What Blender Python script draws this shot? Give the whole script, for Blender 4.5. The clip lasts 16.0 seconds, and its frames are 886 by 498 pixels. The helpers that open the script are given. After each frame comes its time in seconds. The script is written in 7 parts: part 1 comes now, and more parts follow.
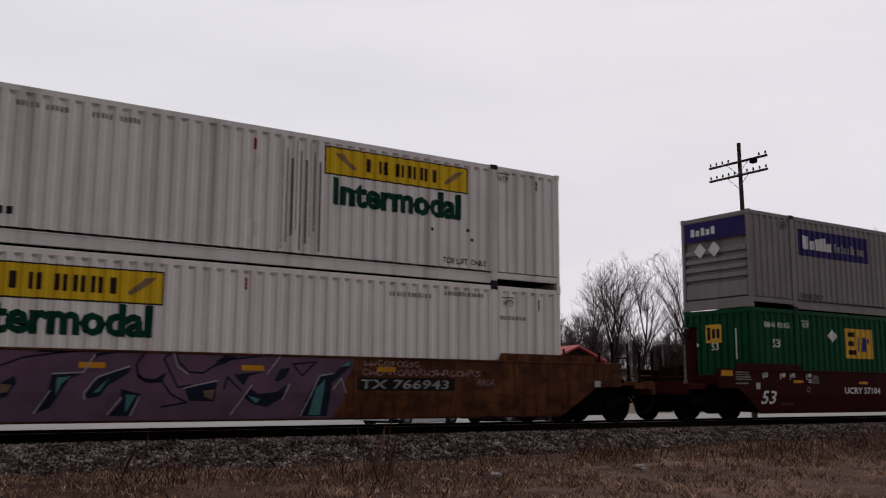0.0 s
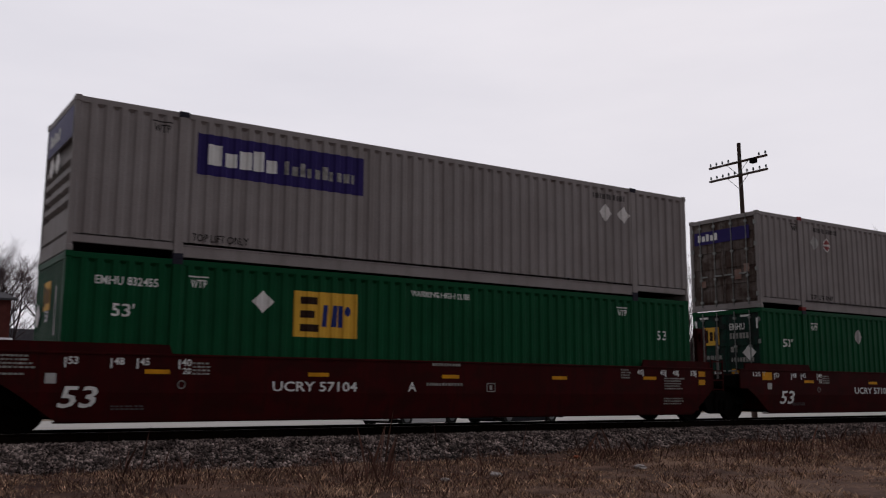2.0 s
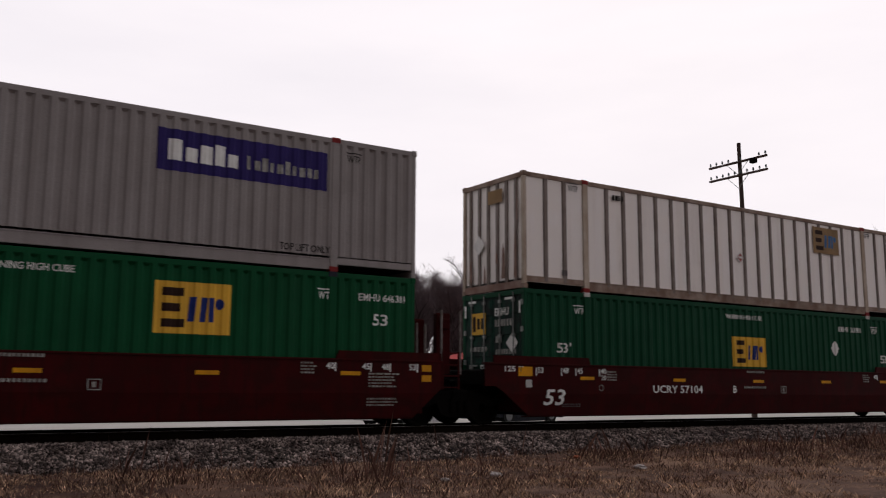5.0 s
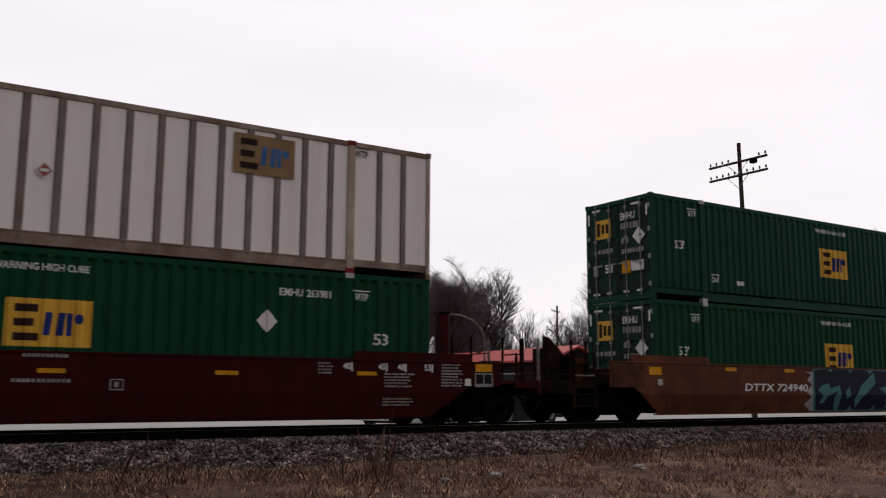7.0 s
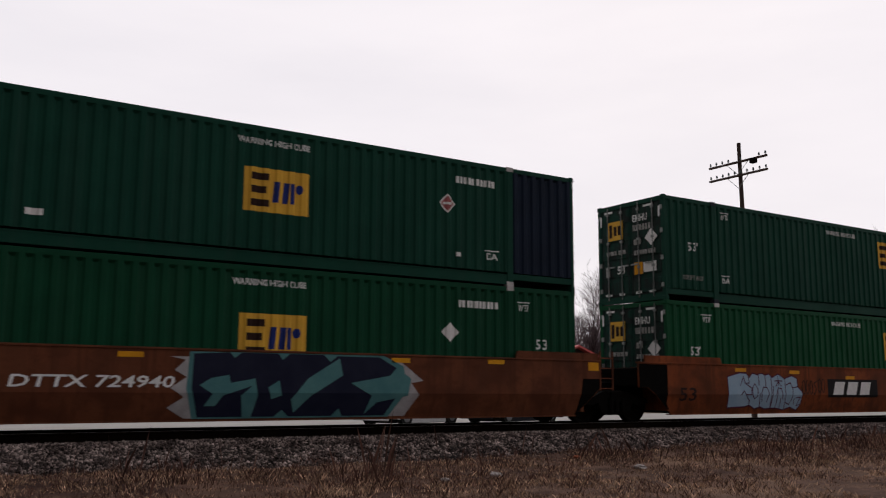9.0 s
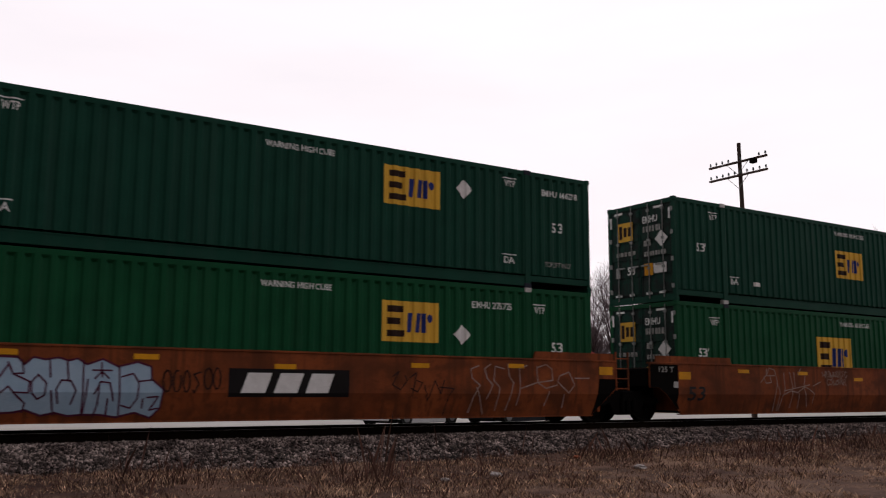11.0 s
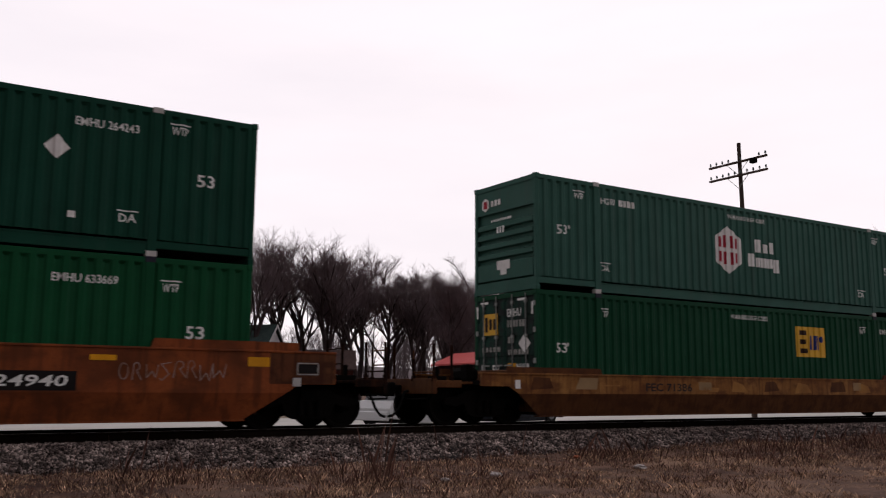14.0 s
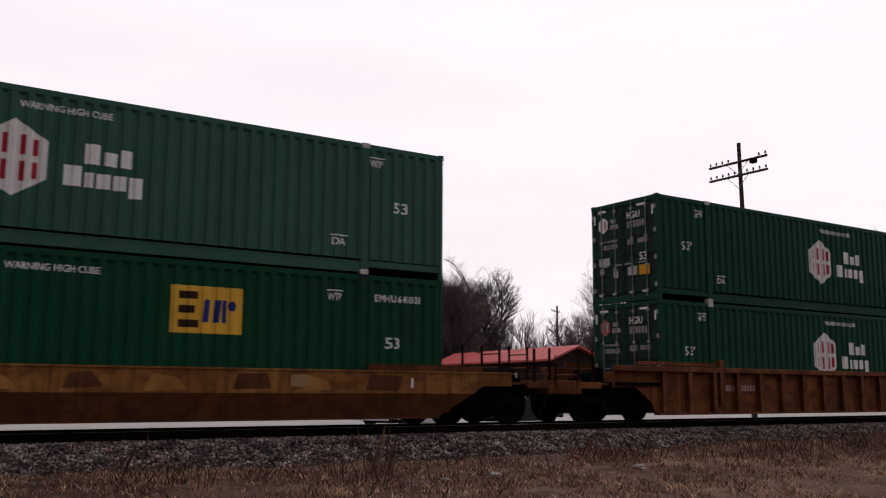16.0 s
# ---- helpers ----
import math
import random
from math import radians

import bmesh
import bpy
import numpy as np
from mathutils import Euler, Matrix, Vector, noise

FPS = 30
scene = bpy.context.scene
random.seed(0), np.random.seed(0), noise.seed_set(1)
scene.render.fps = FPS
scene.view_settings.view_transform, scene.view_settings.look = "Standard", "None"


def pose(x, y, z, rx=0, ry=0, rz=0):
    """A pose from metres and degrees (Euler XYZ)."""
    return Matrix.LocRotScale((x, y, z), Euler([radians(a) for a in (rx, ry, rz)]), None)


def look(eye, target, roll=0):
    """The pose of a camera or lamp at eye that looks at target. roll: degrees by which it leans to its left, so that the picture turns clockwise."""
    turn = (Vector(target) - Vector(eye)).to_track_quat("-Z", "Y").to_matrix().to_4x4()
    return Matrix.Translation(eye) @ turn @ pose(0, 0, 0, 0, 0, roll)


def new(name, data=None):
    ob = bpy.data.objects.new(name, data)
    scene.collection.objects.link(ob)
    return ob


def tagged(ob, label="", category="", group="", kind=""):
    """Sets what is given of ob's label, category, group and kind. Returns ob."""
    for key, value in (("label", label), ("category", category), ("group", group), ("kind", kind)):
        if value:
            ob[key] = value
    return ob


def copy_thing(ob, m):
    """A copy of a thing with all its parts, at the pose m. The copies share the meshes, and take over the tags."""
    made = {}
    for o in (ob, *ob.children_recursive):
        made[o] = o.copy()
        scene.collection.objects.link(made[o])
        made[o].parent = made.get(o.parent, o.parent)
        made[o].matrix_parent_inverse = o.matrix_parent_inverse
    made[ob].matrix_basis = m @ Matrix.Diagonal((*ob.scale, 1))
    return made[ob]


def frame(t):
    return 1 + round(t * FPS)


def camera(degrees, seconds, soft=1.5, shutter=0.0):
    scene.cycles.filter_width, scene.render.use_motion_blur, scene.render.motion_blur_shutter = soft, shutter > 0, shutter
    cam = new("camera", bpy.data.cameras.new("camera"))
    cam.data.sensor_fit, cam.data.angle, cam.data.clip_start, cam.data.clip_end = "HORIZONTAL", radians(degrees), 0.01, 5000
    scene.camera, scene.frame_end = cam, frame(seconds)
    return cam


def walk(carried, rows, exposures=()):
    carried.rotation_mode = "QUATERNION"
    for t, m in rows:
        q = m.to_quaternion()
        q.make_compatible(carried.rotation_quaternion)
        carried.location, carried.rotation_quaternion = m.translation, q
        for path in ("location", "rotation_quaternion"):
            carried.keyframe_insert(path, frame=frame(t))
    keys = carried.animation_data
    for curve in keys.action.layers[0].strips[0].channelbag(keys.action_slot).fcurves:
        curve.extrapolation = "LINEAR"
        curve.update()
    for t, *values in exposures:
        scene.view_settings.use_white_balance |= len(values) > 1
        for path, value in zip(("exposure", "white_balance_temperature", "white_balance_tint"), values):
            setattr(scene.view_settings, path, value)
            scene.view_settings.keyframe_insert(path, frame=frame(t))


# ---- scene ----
# World: x runs along the track, y away from the eye, z = 0 is the top of the rail.
cam = camera(51.31, 16.0, soft=1.15, shutter=0.15)
EYE_POSE = pose(0, 0, 0.793, 98.73, 0, -33.38) @ pose(0, 0, 0, 0, 0, 0.3)
walk(cam, [(0.0, EYE_POSE), (16.0, EYE_POSE)], exposures=[(0.0, -0.26, 6350, 12), (1.6, -0.28, 6300, 12), (3.4, 0.05, 6600, 13), (5.0, 0.05, 6600, 13), (7.3, 0.05, 6550, 12), (7.9, -0.08, 6550, 12), (8.7, -0.05, 6550, 12), (11.0, 0.12, 6650, 15), (13.6, 0.12, 6650, 16), (14.4, 0.0, 6650, 16), (15.0, -0.08, 6650, 16), (16.0, 0.08, 6650, 16)])

SPEED = 9.44            # metres a second, towards -x
YC = 18.645             # the track's centre line
WIDE = 2.59             # a container
LONG = 16.154
TALL = 2.896
LOW_Z, TOP_Z = 0.355, 3.251
ROAD_Z = -0.45

# ---------------------------------------------------------------- world and light
SUN_WAY = (0.66, 0.60, 0.45)      # towards the veiled sun
world = bpy.data.worlds.new("overcast")
scene.world = world
world.use_nodes = True
wn, wl = world.node_tree.nodes, world.node_tree.links
wn.clear()
w_out = wn.new("ShaderNodeOutputWorld")
w_bg = wn.new("ShaderNodeBackground")
w_sky = wn.new("ShaderNodeTexSky")
w_sky.sky_type = "NISHITA"
w_sky.sun_disc = False
w_sky.sun_elevation = radians(27)
w_sky.sun_rotation = radians(48)
w_gain = wn.new("ShaderNodeVectorMath")
w_gain.operation = "SCALE"
w_gain.inputs["Scale"].default_value = 0.1
w_co = wn.new("ShaderNodeTexCoord")
w_map = wn.new("ShaderNodeMapping")
w_map.inputs["Scale"].default_value = (1.0, 1.0, 4.5)
w_noise = wn.new("ShaderNodeTexNoise")
w_noise.inputs["Scale"].default_value = 2.2
w_noise.inputs["Detail"].default_value = 5.0
w_noise.inputs["Roughness"].default_value = 0.5
w_ramp = wn.new("ShaderNodeValToRGB")
w_ramp.color_ramp.elements[0].position = 0.3
w_ramp.color_ramp.elements[0].color = (0.86, 0.835, 0.875, 1)
w_ramp.color_ramp.elements[1].position = 0.62
w_ramp.color_ramp.elements[1].color = (0.95, 0.915, 0.945, 1)
w_mix = wn.new("ShaderNodeMixRGB")
w_mix.inputs["Fac"].default_value = 0.96      # nearly closed cloud
wl.new(w_sky.outputs["Color"], w_gain.inputs[0])
wl.new(w_co.outputs["Generated"], w_map.inputs["Vector"])
wl.new(w_map.outputs["Vector"], w_noise.inputs["Vector"])
wl.new(w_noise.outputs["Fac"], w_ramp.inputs["Fac"])
wl.new(w_gain.outputs["Vector"], w_mix.inputs[1])
wl.new(w_ramp.outputs["Color"], w_mix.inputs[2])
# the cloud is brightest round the veiled sun, beyond the train, and dims smoothly away from it
w_dot = wn.new("ShaderNodeVectorMath")
w_dot.operation = "DOT_PRODUCT"
w_dot.inputs[1].default_value = SUN_WAY
w_fall = wn.new("ShaderNodeMapRange")
w_fall.interpolation_type = "SMOOTHSTEP"
w_fall.inputs["From Min"].default_value = -0.9
w_fall.inputs["From Max"].default_value = 0.72
w_fall.inputs["To Min"].default_value = 0.16
w_fall.inputs["To Max"].default_value = 1.0
w_veil = wn.new("ShaderNodeVectorMath")
w_veil.operation = "SCALE"
wl.new(w_co.outputs["Generated"], w_dot.inputs[0])
wl.new(w_dot.outputs["Value"], w_fall.inputs["Value"])
wl.new(w_mix.outputs["Color"], w_veil.inputs[0])
wl.new(w_fall.outputs["Result"], w_veil.inputs["Scale"])
wl.new(w_veil.outputs["Vector"], w_bg.inputs["Color"])
w_bg.inputs["Strength"].default_value = 1.0
wl.new(w_bg.outputs["Background"], w_out.inputs["Surface"])

sun = new("sun", bpy.data.lights.new("sun", "SUN"))
sun.data.energy = 0.5
sun.data.angle = radians(25)
sun.data.color = (1.0, 0.96, 0.92)
sun.matrix_world = look((66, 60, 45), (0, 0, 0))

# ---------------------------------------------------------------- materials
MATS = {}


def mat(name, col, col2=None, scale=3.0, rough=0.6, metal=0.0, stretch=(1, 1, 1), bump=0.15, fine=60.0, dirt=None, dirt_amount=0.45, dirt_scale=1.2,
        dirt_stretch=(1, 1, 0.25), per_piece=0.0, bump_distance=0.01, spec=0.06, wear=None, wear_scale=2.2):
    """Paint, metal, wood or earth: two colours mixed by a noise, fine grain, and dirt of its own shape."""
    if name in MATS:
        return MATS[name]
    m = bpy.data.materials.new(name)
    m.use_nodes = True
    n, l = m.node_tree.nodes, m.node_tree.links
    bsdf = n["Principled BSDF"]
    bsdf.inputs["Metallic"].default_value = metal
    bsdf.inputs["Specular IOR Level"].default_value = spec
    co = n.new("ShaderNodeTexCoord")

    def noise_of(sc, st, detail=5.0):
        mp = n.new("ShaderNodeMapping")
        mp.inputs["Scale"].default_value = st
        nz = n.new("ShaderNodeTexNoise")
        nz.inputs["Scale"].default_value = sc
        nz.inputs["Detail"].default_value = detail
        l.new(co.outputs["Object"], mp.inputs["Vector"])
        l.new(mp.outputs["Vector"], nz.inputs["Vector"])
        return nz

    def ramp(src, lo, hi):
        r = n.new("ShaderNodeMapRange")
        r.inputs["From Min"].default_value = lo
        r.inputs["From Max"].default_value = hi
        l.new(src, r.inputs["Value"])
        return r.outputs["Result"]

    def mix(fac, a, b):
        x = n.new("ShaderNodeMixRGB")
        for sock, v in ((x.inputs["Fac"], fac), (x.inputs[1], a), (x.inputs[2], b)):
            if isinstance(v, (tuple, list)):
                sock.default_value = (*v, 1)
            elif isinstance(v, float):
                sock.default_value = v
            else:
                l.new(v, sock)
        return x.outputs["Color"]

    col2 = col2 or tuple(c * 0.75 for c in col)
    big = noise_of(scale, stretch)
    grain = noise_of(fine, (1, 1, 1), 3.0)
    c = mix(ramp(big.outputs["Fac"], 0.35, 0.65), col, col2)
    c = mix(ramp(grain.outputs["Fac"], 0.3, 1.2), c, tuple(v * 0.6 for v in col2))
    if dirt:
        d = noise_of(dirt_scale, dirt_stretch, 7.0)
        r = ramp(d.outputs["Fac"], 0.5, 0.78)
        s = n.new("ShaderNodeMath")
        s.operation = "MULTIPLY"
        l.new(r, s.inputs[0])
        s.inputs[1].default_value = dirt_amount
        c = mix(s.outputs[0], c, dirt)
    if wear:      # blotches and scrapes of a second colour
        for sc, st, lo, amt in ((wear_scale, (1, 1, 1.6), 0.47, 0.8), (wear_scale * 2.2, (2.2, 2.2, 0.12), 0.50, 0.8), (wear_scale * 7, (1, 1, 1), 0.55, 0.55)):
            d = noise_of(sc, st, 9.0)
            s = n.new("ShaderNodeMath")
            s.operation = "MULTIPLY"
            l.new(ramp(d.outputs["Fac"], lo, lo + 0.16), s.inputs[0])
            s.inputs[1].default_value = amt
            c = mix(s.outputs[0], c, wear)
    if per_piece:
        info = n.new("ShaderNodeObjectInfo")
        isl = n.new("ShaderNodeNewGeometry")
        add = n.new("ShaderNodeMath")
        add.operation = "ADD"
        l.new(info.outputs["Random"], add.inputs[0])
        l.new(isl.outputs["Random Per Island"], add.inputs[1])
        fr = n.new("ShaderNodeMath")
        fr.operation = "FRACT"
        l.new(add.outputs[0], fr.inputs[0])
        hsv = n.new("ShaderNodeHueSaturation")
        mr = n.new("ShaderNodeMapRange")
        pw = n.new("ShaderNodeMath")      # few bright pieces among many dull ones
        pw.operation = "POWER"
        pw.inputs[1].default_value = 2.0
        l.new(fr.outputs[0], pw.inputs[0])
        mr.inputs["To Min"].default_value = 1 - per_piece
        mr.inputs["To Max"].default_value = 1 + 1.8 * per_piece
        l.new(pw.outputs[0], mr.inputs["Value"])
        l.new(mr.outputs["Result"], hsv.inputs["Value"])
        l.new(c, hsv.inputs["Color"])
        c = hsv.outputs["Color"]
    l.new(c, bsdf.inputs["Base Color"])
    rr = n.new("ShaderNodeMapRange")
    rr.inputs["To Min"].default_value = max(0.05, rough - 0.12)
    rr.inputs["To Max"].default_value = min(1.0, rough + 0.15)
    l.new(big.outputs["Fac"], rr.inputs["Value"])
    l.new(rr.outputs["Result"], bsdf.inputs["Roughness"])
    if bump:
        b = n.new("ShaderNodeBump")
        b.inputs["Strength"].default_value = bump
        b.inputs["Distance"].default_value = bump_distance
        l.new(grain.outputs["Fac"], b.inputs["Height"])
        l.new(b.outputs["Normal"], bsdf.inputs["Normal"])
    MATS[name] = m
    return m


STREAK = (3.0, 3.0, 0.12)
GREEN = mat("green container paint", (0.0070, 0.055, 0.035), (0.006, 0.045, 0.029), 1.2, 0.55, dirt=(0.022, 0.052, 0.040), dirt_amount=0.35, dirt_stretch=STREAK)
GREEN_D = mat("deep green container paint", (0.0052, 0.057, 0.0265), (0.0044, 0.047, 0.022), 1.2, 0.55, dirt=(0.017, 0.050, 0.030), dirt_amount=0.35, dirt_stretch=STREAK)
GREEN_B = mat("bright green container paint", (0.005, 0.074, 0.028), (0.004, 0.060, 0.023), 1.2, 0.5, dirt=(0.014, 0.045, 0.024), dirt_amount=0.3, dirt_stretch=STREAK)
GREEN_H = mat("grey green container paint", (0.040, 0.116, 0.092), (0.033, 0.098, 0.077), 1.2, 0.55, dirt=(0.06, 0.08, 0.072), dirt_amount=0.4, dirt_stretch=STREAK)
NAVY_P = mat("dark blue replacement panel", (0.010, 0.018, 0.035), (0.008, 0.014, 0.026), 1.0, 0.5)
GREY = mat("grey container paint", (0.30, 0.275, 0.27), (0.26, 0.235, 0.23), 1.0, 0.6, dirt=(0.12, 0.10, 0.09), dirt_amount=0.4, dirt_stretch=STREAK)
CREAM = mat("off white container paint", (0.90, 0.855, 0.80), (0.85, 0.80, 0.75), 1.0, 0.55, dirt=(0.24, 0.20, 0.175), dirt_amount=0.4, dirt_stretch=STREAK)
CREAM_D = mat("soiled white container paint", (0.87, 0.825, 0.79), (0.79, 0.745, 0.715), 1.0, 0.6, dirt=(0.19, 0.17, 0.155), dirt_amount=0.6, dirt_stretch=(2.0, 2.0, 0.08))
WHITE_C = mat("chalky white container sheet", (0.90, 0.86, 0.835), (0.86, 0.815, 0.79), 0.8, 0.6, dirt=(0.45, 0.36, 0.28), dirt_amount=0.35, dirt_stretch=STREAK, wear=(0.80, 0.75, 0.71), wear_scale=1.0)
POST_C = mat("weathered grey brown post paint", (0.17, 0.14, 0.125), (0.26, 0.22, 0.20), 2.5, 0.7, dirt=(0.10, 0.05, 0.03))
RAIL_W = mat("rust stained rail paint", (0.36, 0.29, 0.245), (0.22, 0.15, 0.115), 3.0, 0.75, dirt=(0.08, 0.038, 0.022), dirt_amount=0.8, dirt_stretch=(1, 1, 0.4))
POST_W = mat("yellowed white post paint", (0.55, 0.48, 0.40), (0.42, 0.34, 0.27), 2.5, 0.7, dirt=(0.15, 0.07, 0.03), dirt_amount=0.7)
RUST_E = mat("rusted end sill", (0.20, 0.10, 0.075), (0.30, 0.22, 0.19), 3.0, 0.8, dirt=(0.07, 0.03, 0.02))
GREEN_DK = mat("grimy green door paint", (0.011, 0.054, 0.037), (0.009, 0.038, 0.028), 1.5, 0.6, dirt=(0.03, 0.026, 0.022), dirt_amount=0.6, dirt_stretch=STREAK, wear=(0.016, 0.016, 0.017))
DOOR_R = mat("rust streaked grey door paint", (0.17, 0.145, 0.135), (0.11, 0.09, 0.08), 1.5, 0.7, dirt=(0.05, 0.028, 0.02), dirt_amount=0.9, dirt_stretch=STREAK, wear=(0.045, 0.026, 0.02))
ROOF = mat("container roof sheet", (0.25, 0.25, 0.25), None, 2.0, 0.6)
STEEL = mat("galvanised lock rod", (0.30, 0.31, 0.30), (0.20, 0.21, 0.20), 6.0, 0.5, 0.5)
CAST_W = mat("white corner casting paint", (0.62, 0.60, 0.58), None, 8.0, 0.6, dirt=(0.1, 0.05, 0.03))
CAST_D = mat("dark corner casting", (0.03, 0.03, 0.045), None, 8.0, 0.6)
CAST_R = mat("red corner casting paint", (0.25, 0.03, 0.03), None, 8.0, 0.6)
MAROON = mat("maroon car paint", (0.056, 0.0048, 0.0052), (0.040, 0.0036, 0.004), 0.9, 0.6, dirt=(0.018, 0.0045, 0.0045), dirt_amount=0.6, dirt_stretch=(0.8, 0.8, 0.5), wear=(0.027, 0.005, 0.0045), spec=0.035)
RUST_O = mat("orange brown car paint", (0.275, 0.072, 0.022), (0.185, 0.046, 0.016), 0.7, 0.65, dirt=(0.055, 0.021, 0.012), dirt_amount=0.85, dirt_stretch=(0.8, 0.8, 0.4), wear=(0.085, 0.026, 0.011), wear_scale=1.3)
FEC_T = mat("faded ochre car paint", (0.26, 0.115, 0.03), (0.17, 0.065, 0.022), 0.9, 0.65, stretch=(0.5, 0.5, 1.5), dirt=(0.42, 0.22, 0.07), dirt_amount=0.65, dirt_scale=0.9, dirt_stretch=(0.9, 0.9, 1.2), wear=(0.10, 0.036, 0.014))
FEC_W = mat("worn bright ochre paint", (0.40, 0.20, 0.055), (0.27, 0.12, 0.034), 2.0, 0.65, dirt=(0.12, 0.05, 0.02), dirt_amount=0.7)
# Dull brown ends and worn patches; on lower plates, painted shade below the fold.
FEC_B = mat("dull brown paint with fold shade", (0.125, 0.05, 0.018), (0.095, 0.036, 0.014), 0.9, 0.7, dirt=(0.05, 0.02, 0.012), dirt_amount=0.6, wear=(0.055, 0.02, 0.010))
BROWN_T = mat("worn brown car paint", (0.155, 0.060, 0.022), (0.10, 0.034, 0.016), 0.8, 0.65, dirt=(0.045, 0.018, 0.012), dirt_amount=0.8, dirt_stretch=(0.8, 0.8, 0.5), wear=(0.04, 0.014, 0.008))
K_PAINT = mat("rib sided car paint", (0.24, 0.085, 0.024), (0.14, 0.047, 0.018), 1.2, 0.65, dirt=(0.07, 0.028, 0.015), dirt_amount=0.8, dirt_stretch=(1, 1, 0.3), wear=(0.06, 0.02, 0.011))
RUST_R = mat("dull red brown car paint", (0.165, 0.055, 0.024), (0.110, 0.036, 0.018), 0.7, 0.65, dirt=(0.05, 0.022, 0.014), dirt_amount=0.8, dirt_stretch=(0.8, 0.8, 0.4), wear=(0.075, 0.024, 0.012), wear_scale=1.3)
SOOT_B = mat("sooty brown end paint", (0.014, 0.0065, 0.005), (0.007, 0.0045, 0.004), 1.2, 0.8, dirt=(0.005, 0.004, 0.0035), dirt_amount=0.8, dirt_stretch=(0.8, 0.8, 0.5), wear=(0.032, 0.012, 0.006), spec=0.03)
# Grime and wheel colours sit below soot, painting in the undercarriage's deep shade.
GRIME_SHADE = mat("running gear grime and deep shade", (0.0032, 0.0027, 0.0025), (0.005, 0.004, 0.0034), 4.0, 0.85, spec=0.03)
WHEEL_M = mat("wheel steel in painted shade", (0.0035, 0.003, 0.0026), (0.006, 0.0046, 0.0036), 5.0, 0.8, 0.0, spec=0.05)
RUBBER = mat("black hose rubber", (0.006, 0.006, 0.006), None, 9.0, 0.7)
RUN_G = mat("grime run", (0.25, 0.205, 0.185), (0.14, 0.112, 0.10), 4.0, 0.8)
GRAB = mat("pale grab iron paint", (0.26, 0.235, 0.225), (0.13, 0.105, 0.095), 7.0, 0.6)
YELLOW = mat("yellow reflector tape", (0.75, 0.34, 0.015), (0.62, 0.27, 0.012), 4.0, 0.4, dirt=(0.2, 0.09, 0.02), dirt_amount=0.6)
SIGN_Y = mat("yellow sign vinyl", (0.80, 0.46, 0.055), (0.70, 0.39, 0.05), 1.5, 0.5, dirt=(0.25, 0.15, 0.04), dirt_amount=0.3)
SIGN_T = mat("faded tan sign vinyl", (0.34, 0.22, 0.11), (0.25, 0.16, 0.085), 2.0, 0.6, dirt=(0.12, 0.08, 0.05))
SIGN_JB = mat("golden sign vinyl", (0.82, 0.53, 0.02), (0.72, 0.46, 0.02), 1.5, 0.5)
PURPLE = mat("violet sign vinyl", (0.035, 0.024, 0.135), (0.028, 0.02, 0.11), 1.5, 0.45)
INK = mat("black lettering", (0.018, 0.016, 0.016), (0.03, 0.026, 0.025), 6.0, 0.6)
INK_BR = mat("dark brown lettering", (0.035, 0.018, 0.014), None, 6.0, 0.6)
INK_GR = mat("faded grey lettering", (0.11, 0.10, 0.10), None, 6.0, 0.7)
INK_DG = mat("dark green lettering", (0.006, 0.055, 0.035), None, 6.0, 0.5)
INK_BL = mat("blue lettering", (0.022, 0.038, 0.19), None, 6.0, 0.5)
INK_SK = mat("sky blue lettering", (0.06, 0.17, 0.36), None, 6.0, 0.5)
INK_PALE = mat("worn pale grey lettering", (0.36, 0.335, 0.32), None, 6.0, 0.7)
INK_WORN = mat("worn away brown lettering", (0.085, 0.030, 0.016), (0.13, 0.042, 0.02), 5.0, 0.7)
INK_W = mat("white lettering", (0.82, 0.82, 0.80), (0.70, 0.70, 0.68), 6.0, 0.6)
INK_WD = mat("worn white lettering", (0.40, 0.39, 0.37), (0.20, 0.195, 0.18), 9.0, 0.7)
INK_R = mat("red lettering", (0.42, 0.03, 0.05), None, 6.0, 0.5)
CARD_W = mat("white placard", (0.78, 0.76, 0.74), (0.68, 0.66, 0.64), 5.0, 0.5)
CARD_G = mat("bare grey placard holder", (0.46, 0.455, 0.44), (0.38, 0.37, 0.36), 5.0, 0.5)
CARD_R = mat("red placard print", (0.42, 0.13, 0.13), None, 5.0, 0.5)
BLACK_P = mat("black stencil panel", (0.014, 0.012, 0.012), None, 3.0, 0.6)
G_PURP = mat("mauve spray paint", (0.165, 0.095, 0.145), (0.115, 0.065, 0.10), 1.5, 0.6, dirt=(0.05, 0.03, 0.045), dirt_amount=0.6)
G_TEAL = mat("teal spray paint", (0.06, 0.17, 0.18), (0.09, 0.22, 0.22), 3.0, 0.6)
G_NAVY = mat("navy spray paint", (0.010, 0.012, 0.028), (0.016, 0.018, 0.036), 3.0, 0.55)
G_WHITE = mat("white spray paint", (0.42, 0.41, 0.41), (0.32, 0.3, 0.3), 4.0, 0.6)
G_BLUE = mat("pale blue spray paint", (0.27, 0.39, 0.50), (0.34, 0.45, 0.55), 3.0, 0.6)
G_TAN = mat("tan spray paint", (0.20, 0.13, 0.085), None, 3.0, 0.6)
G_SCRAWL = mat("thin pale spray paint", (0.34, 0.27, 0.24), (0.24, 0.15, 0.11), 4.0, 0.6)
G_WINE = mat("wine red spray paint", (0.10, 0.02, 0.045), None, 3.0, 0.6)
G_PINK = mat("pinkish white spray paint", (0.42, 0.28, 0.28), None, 3.0, 0.6)
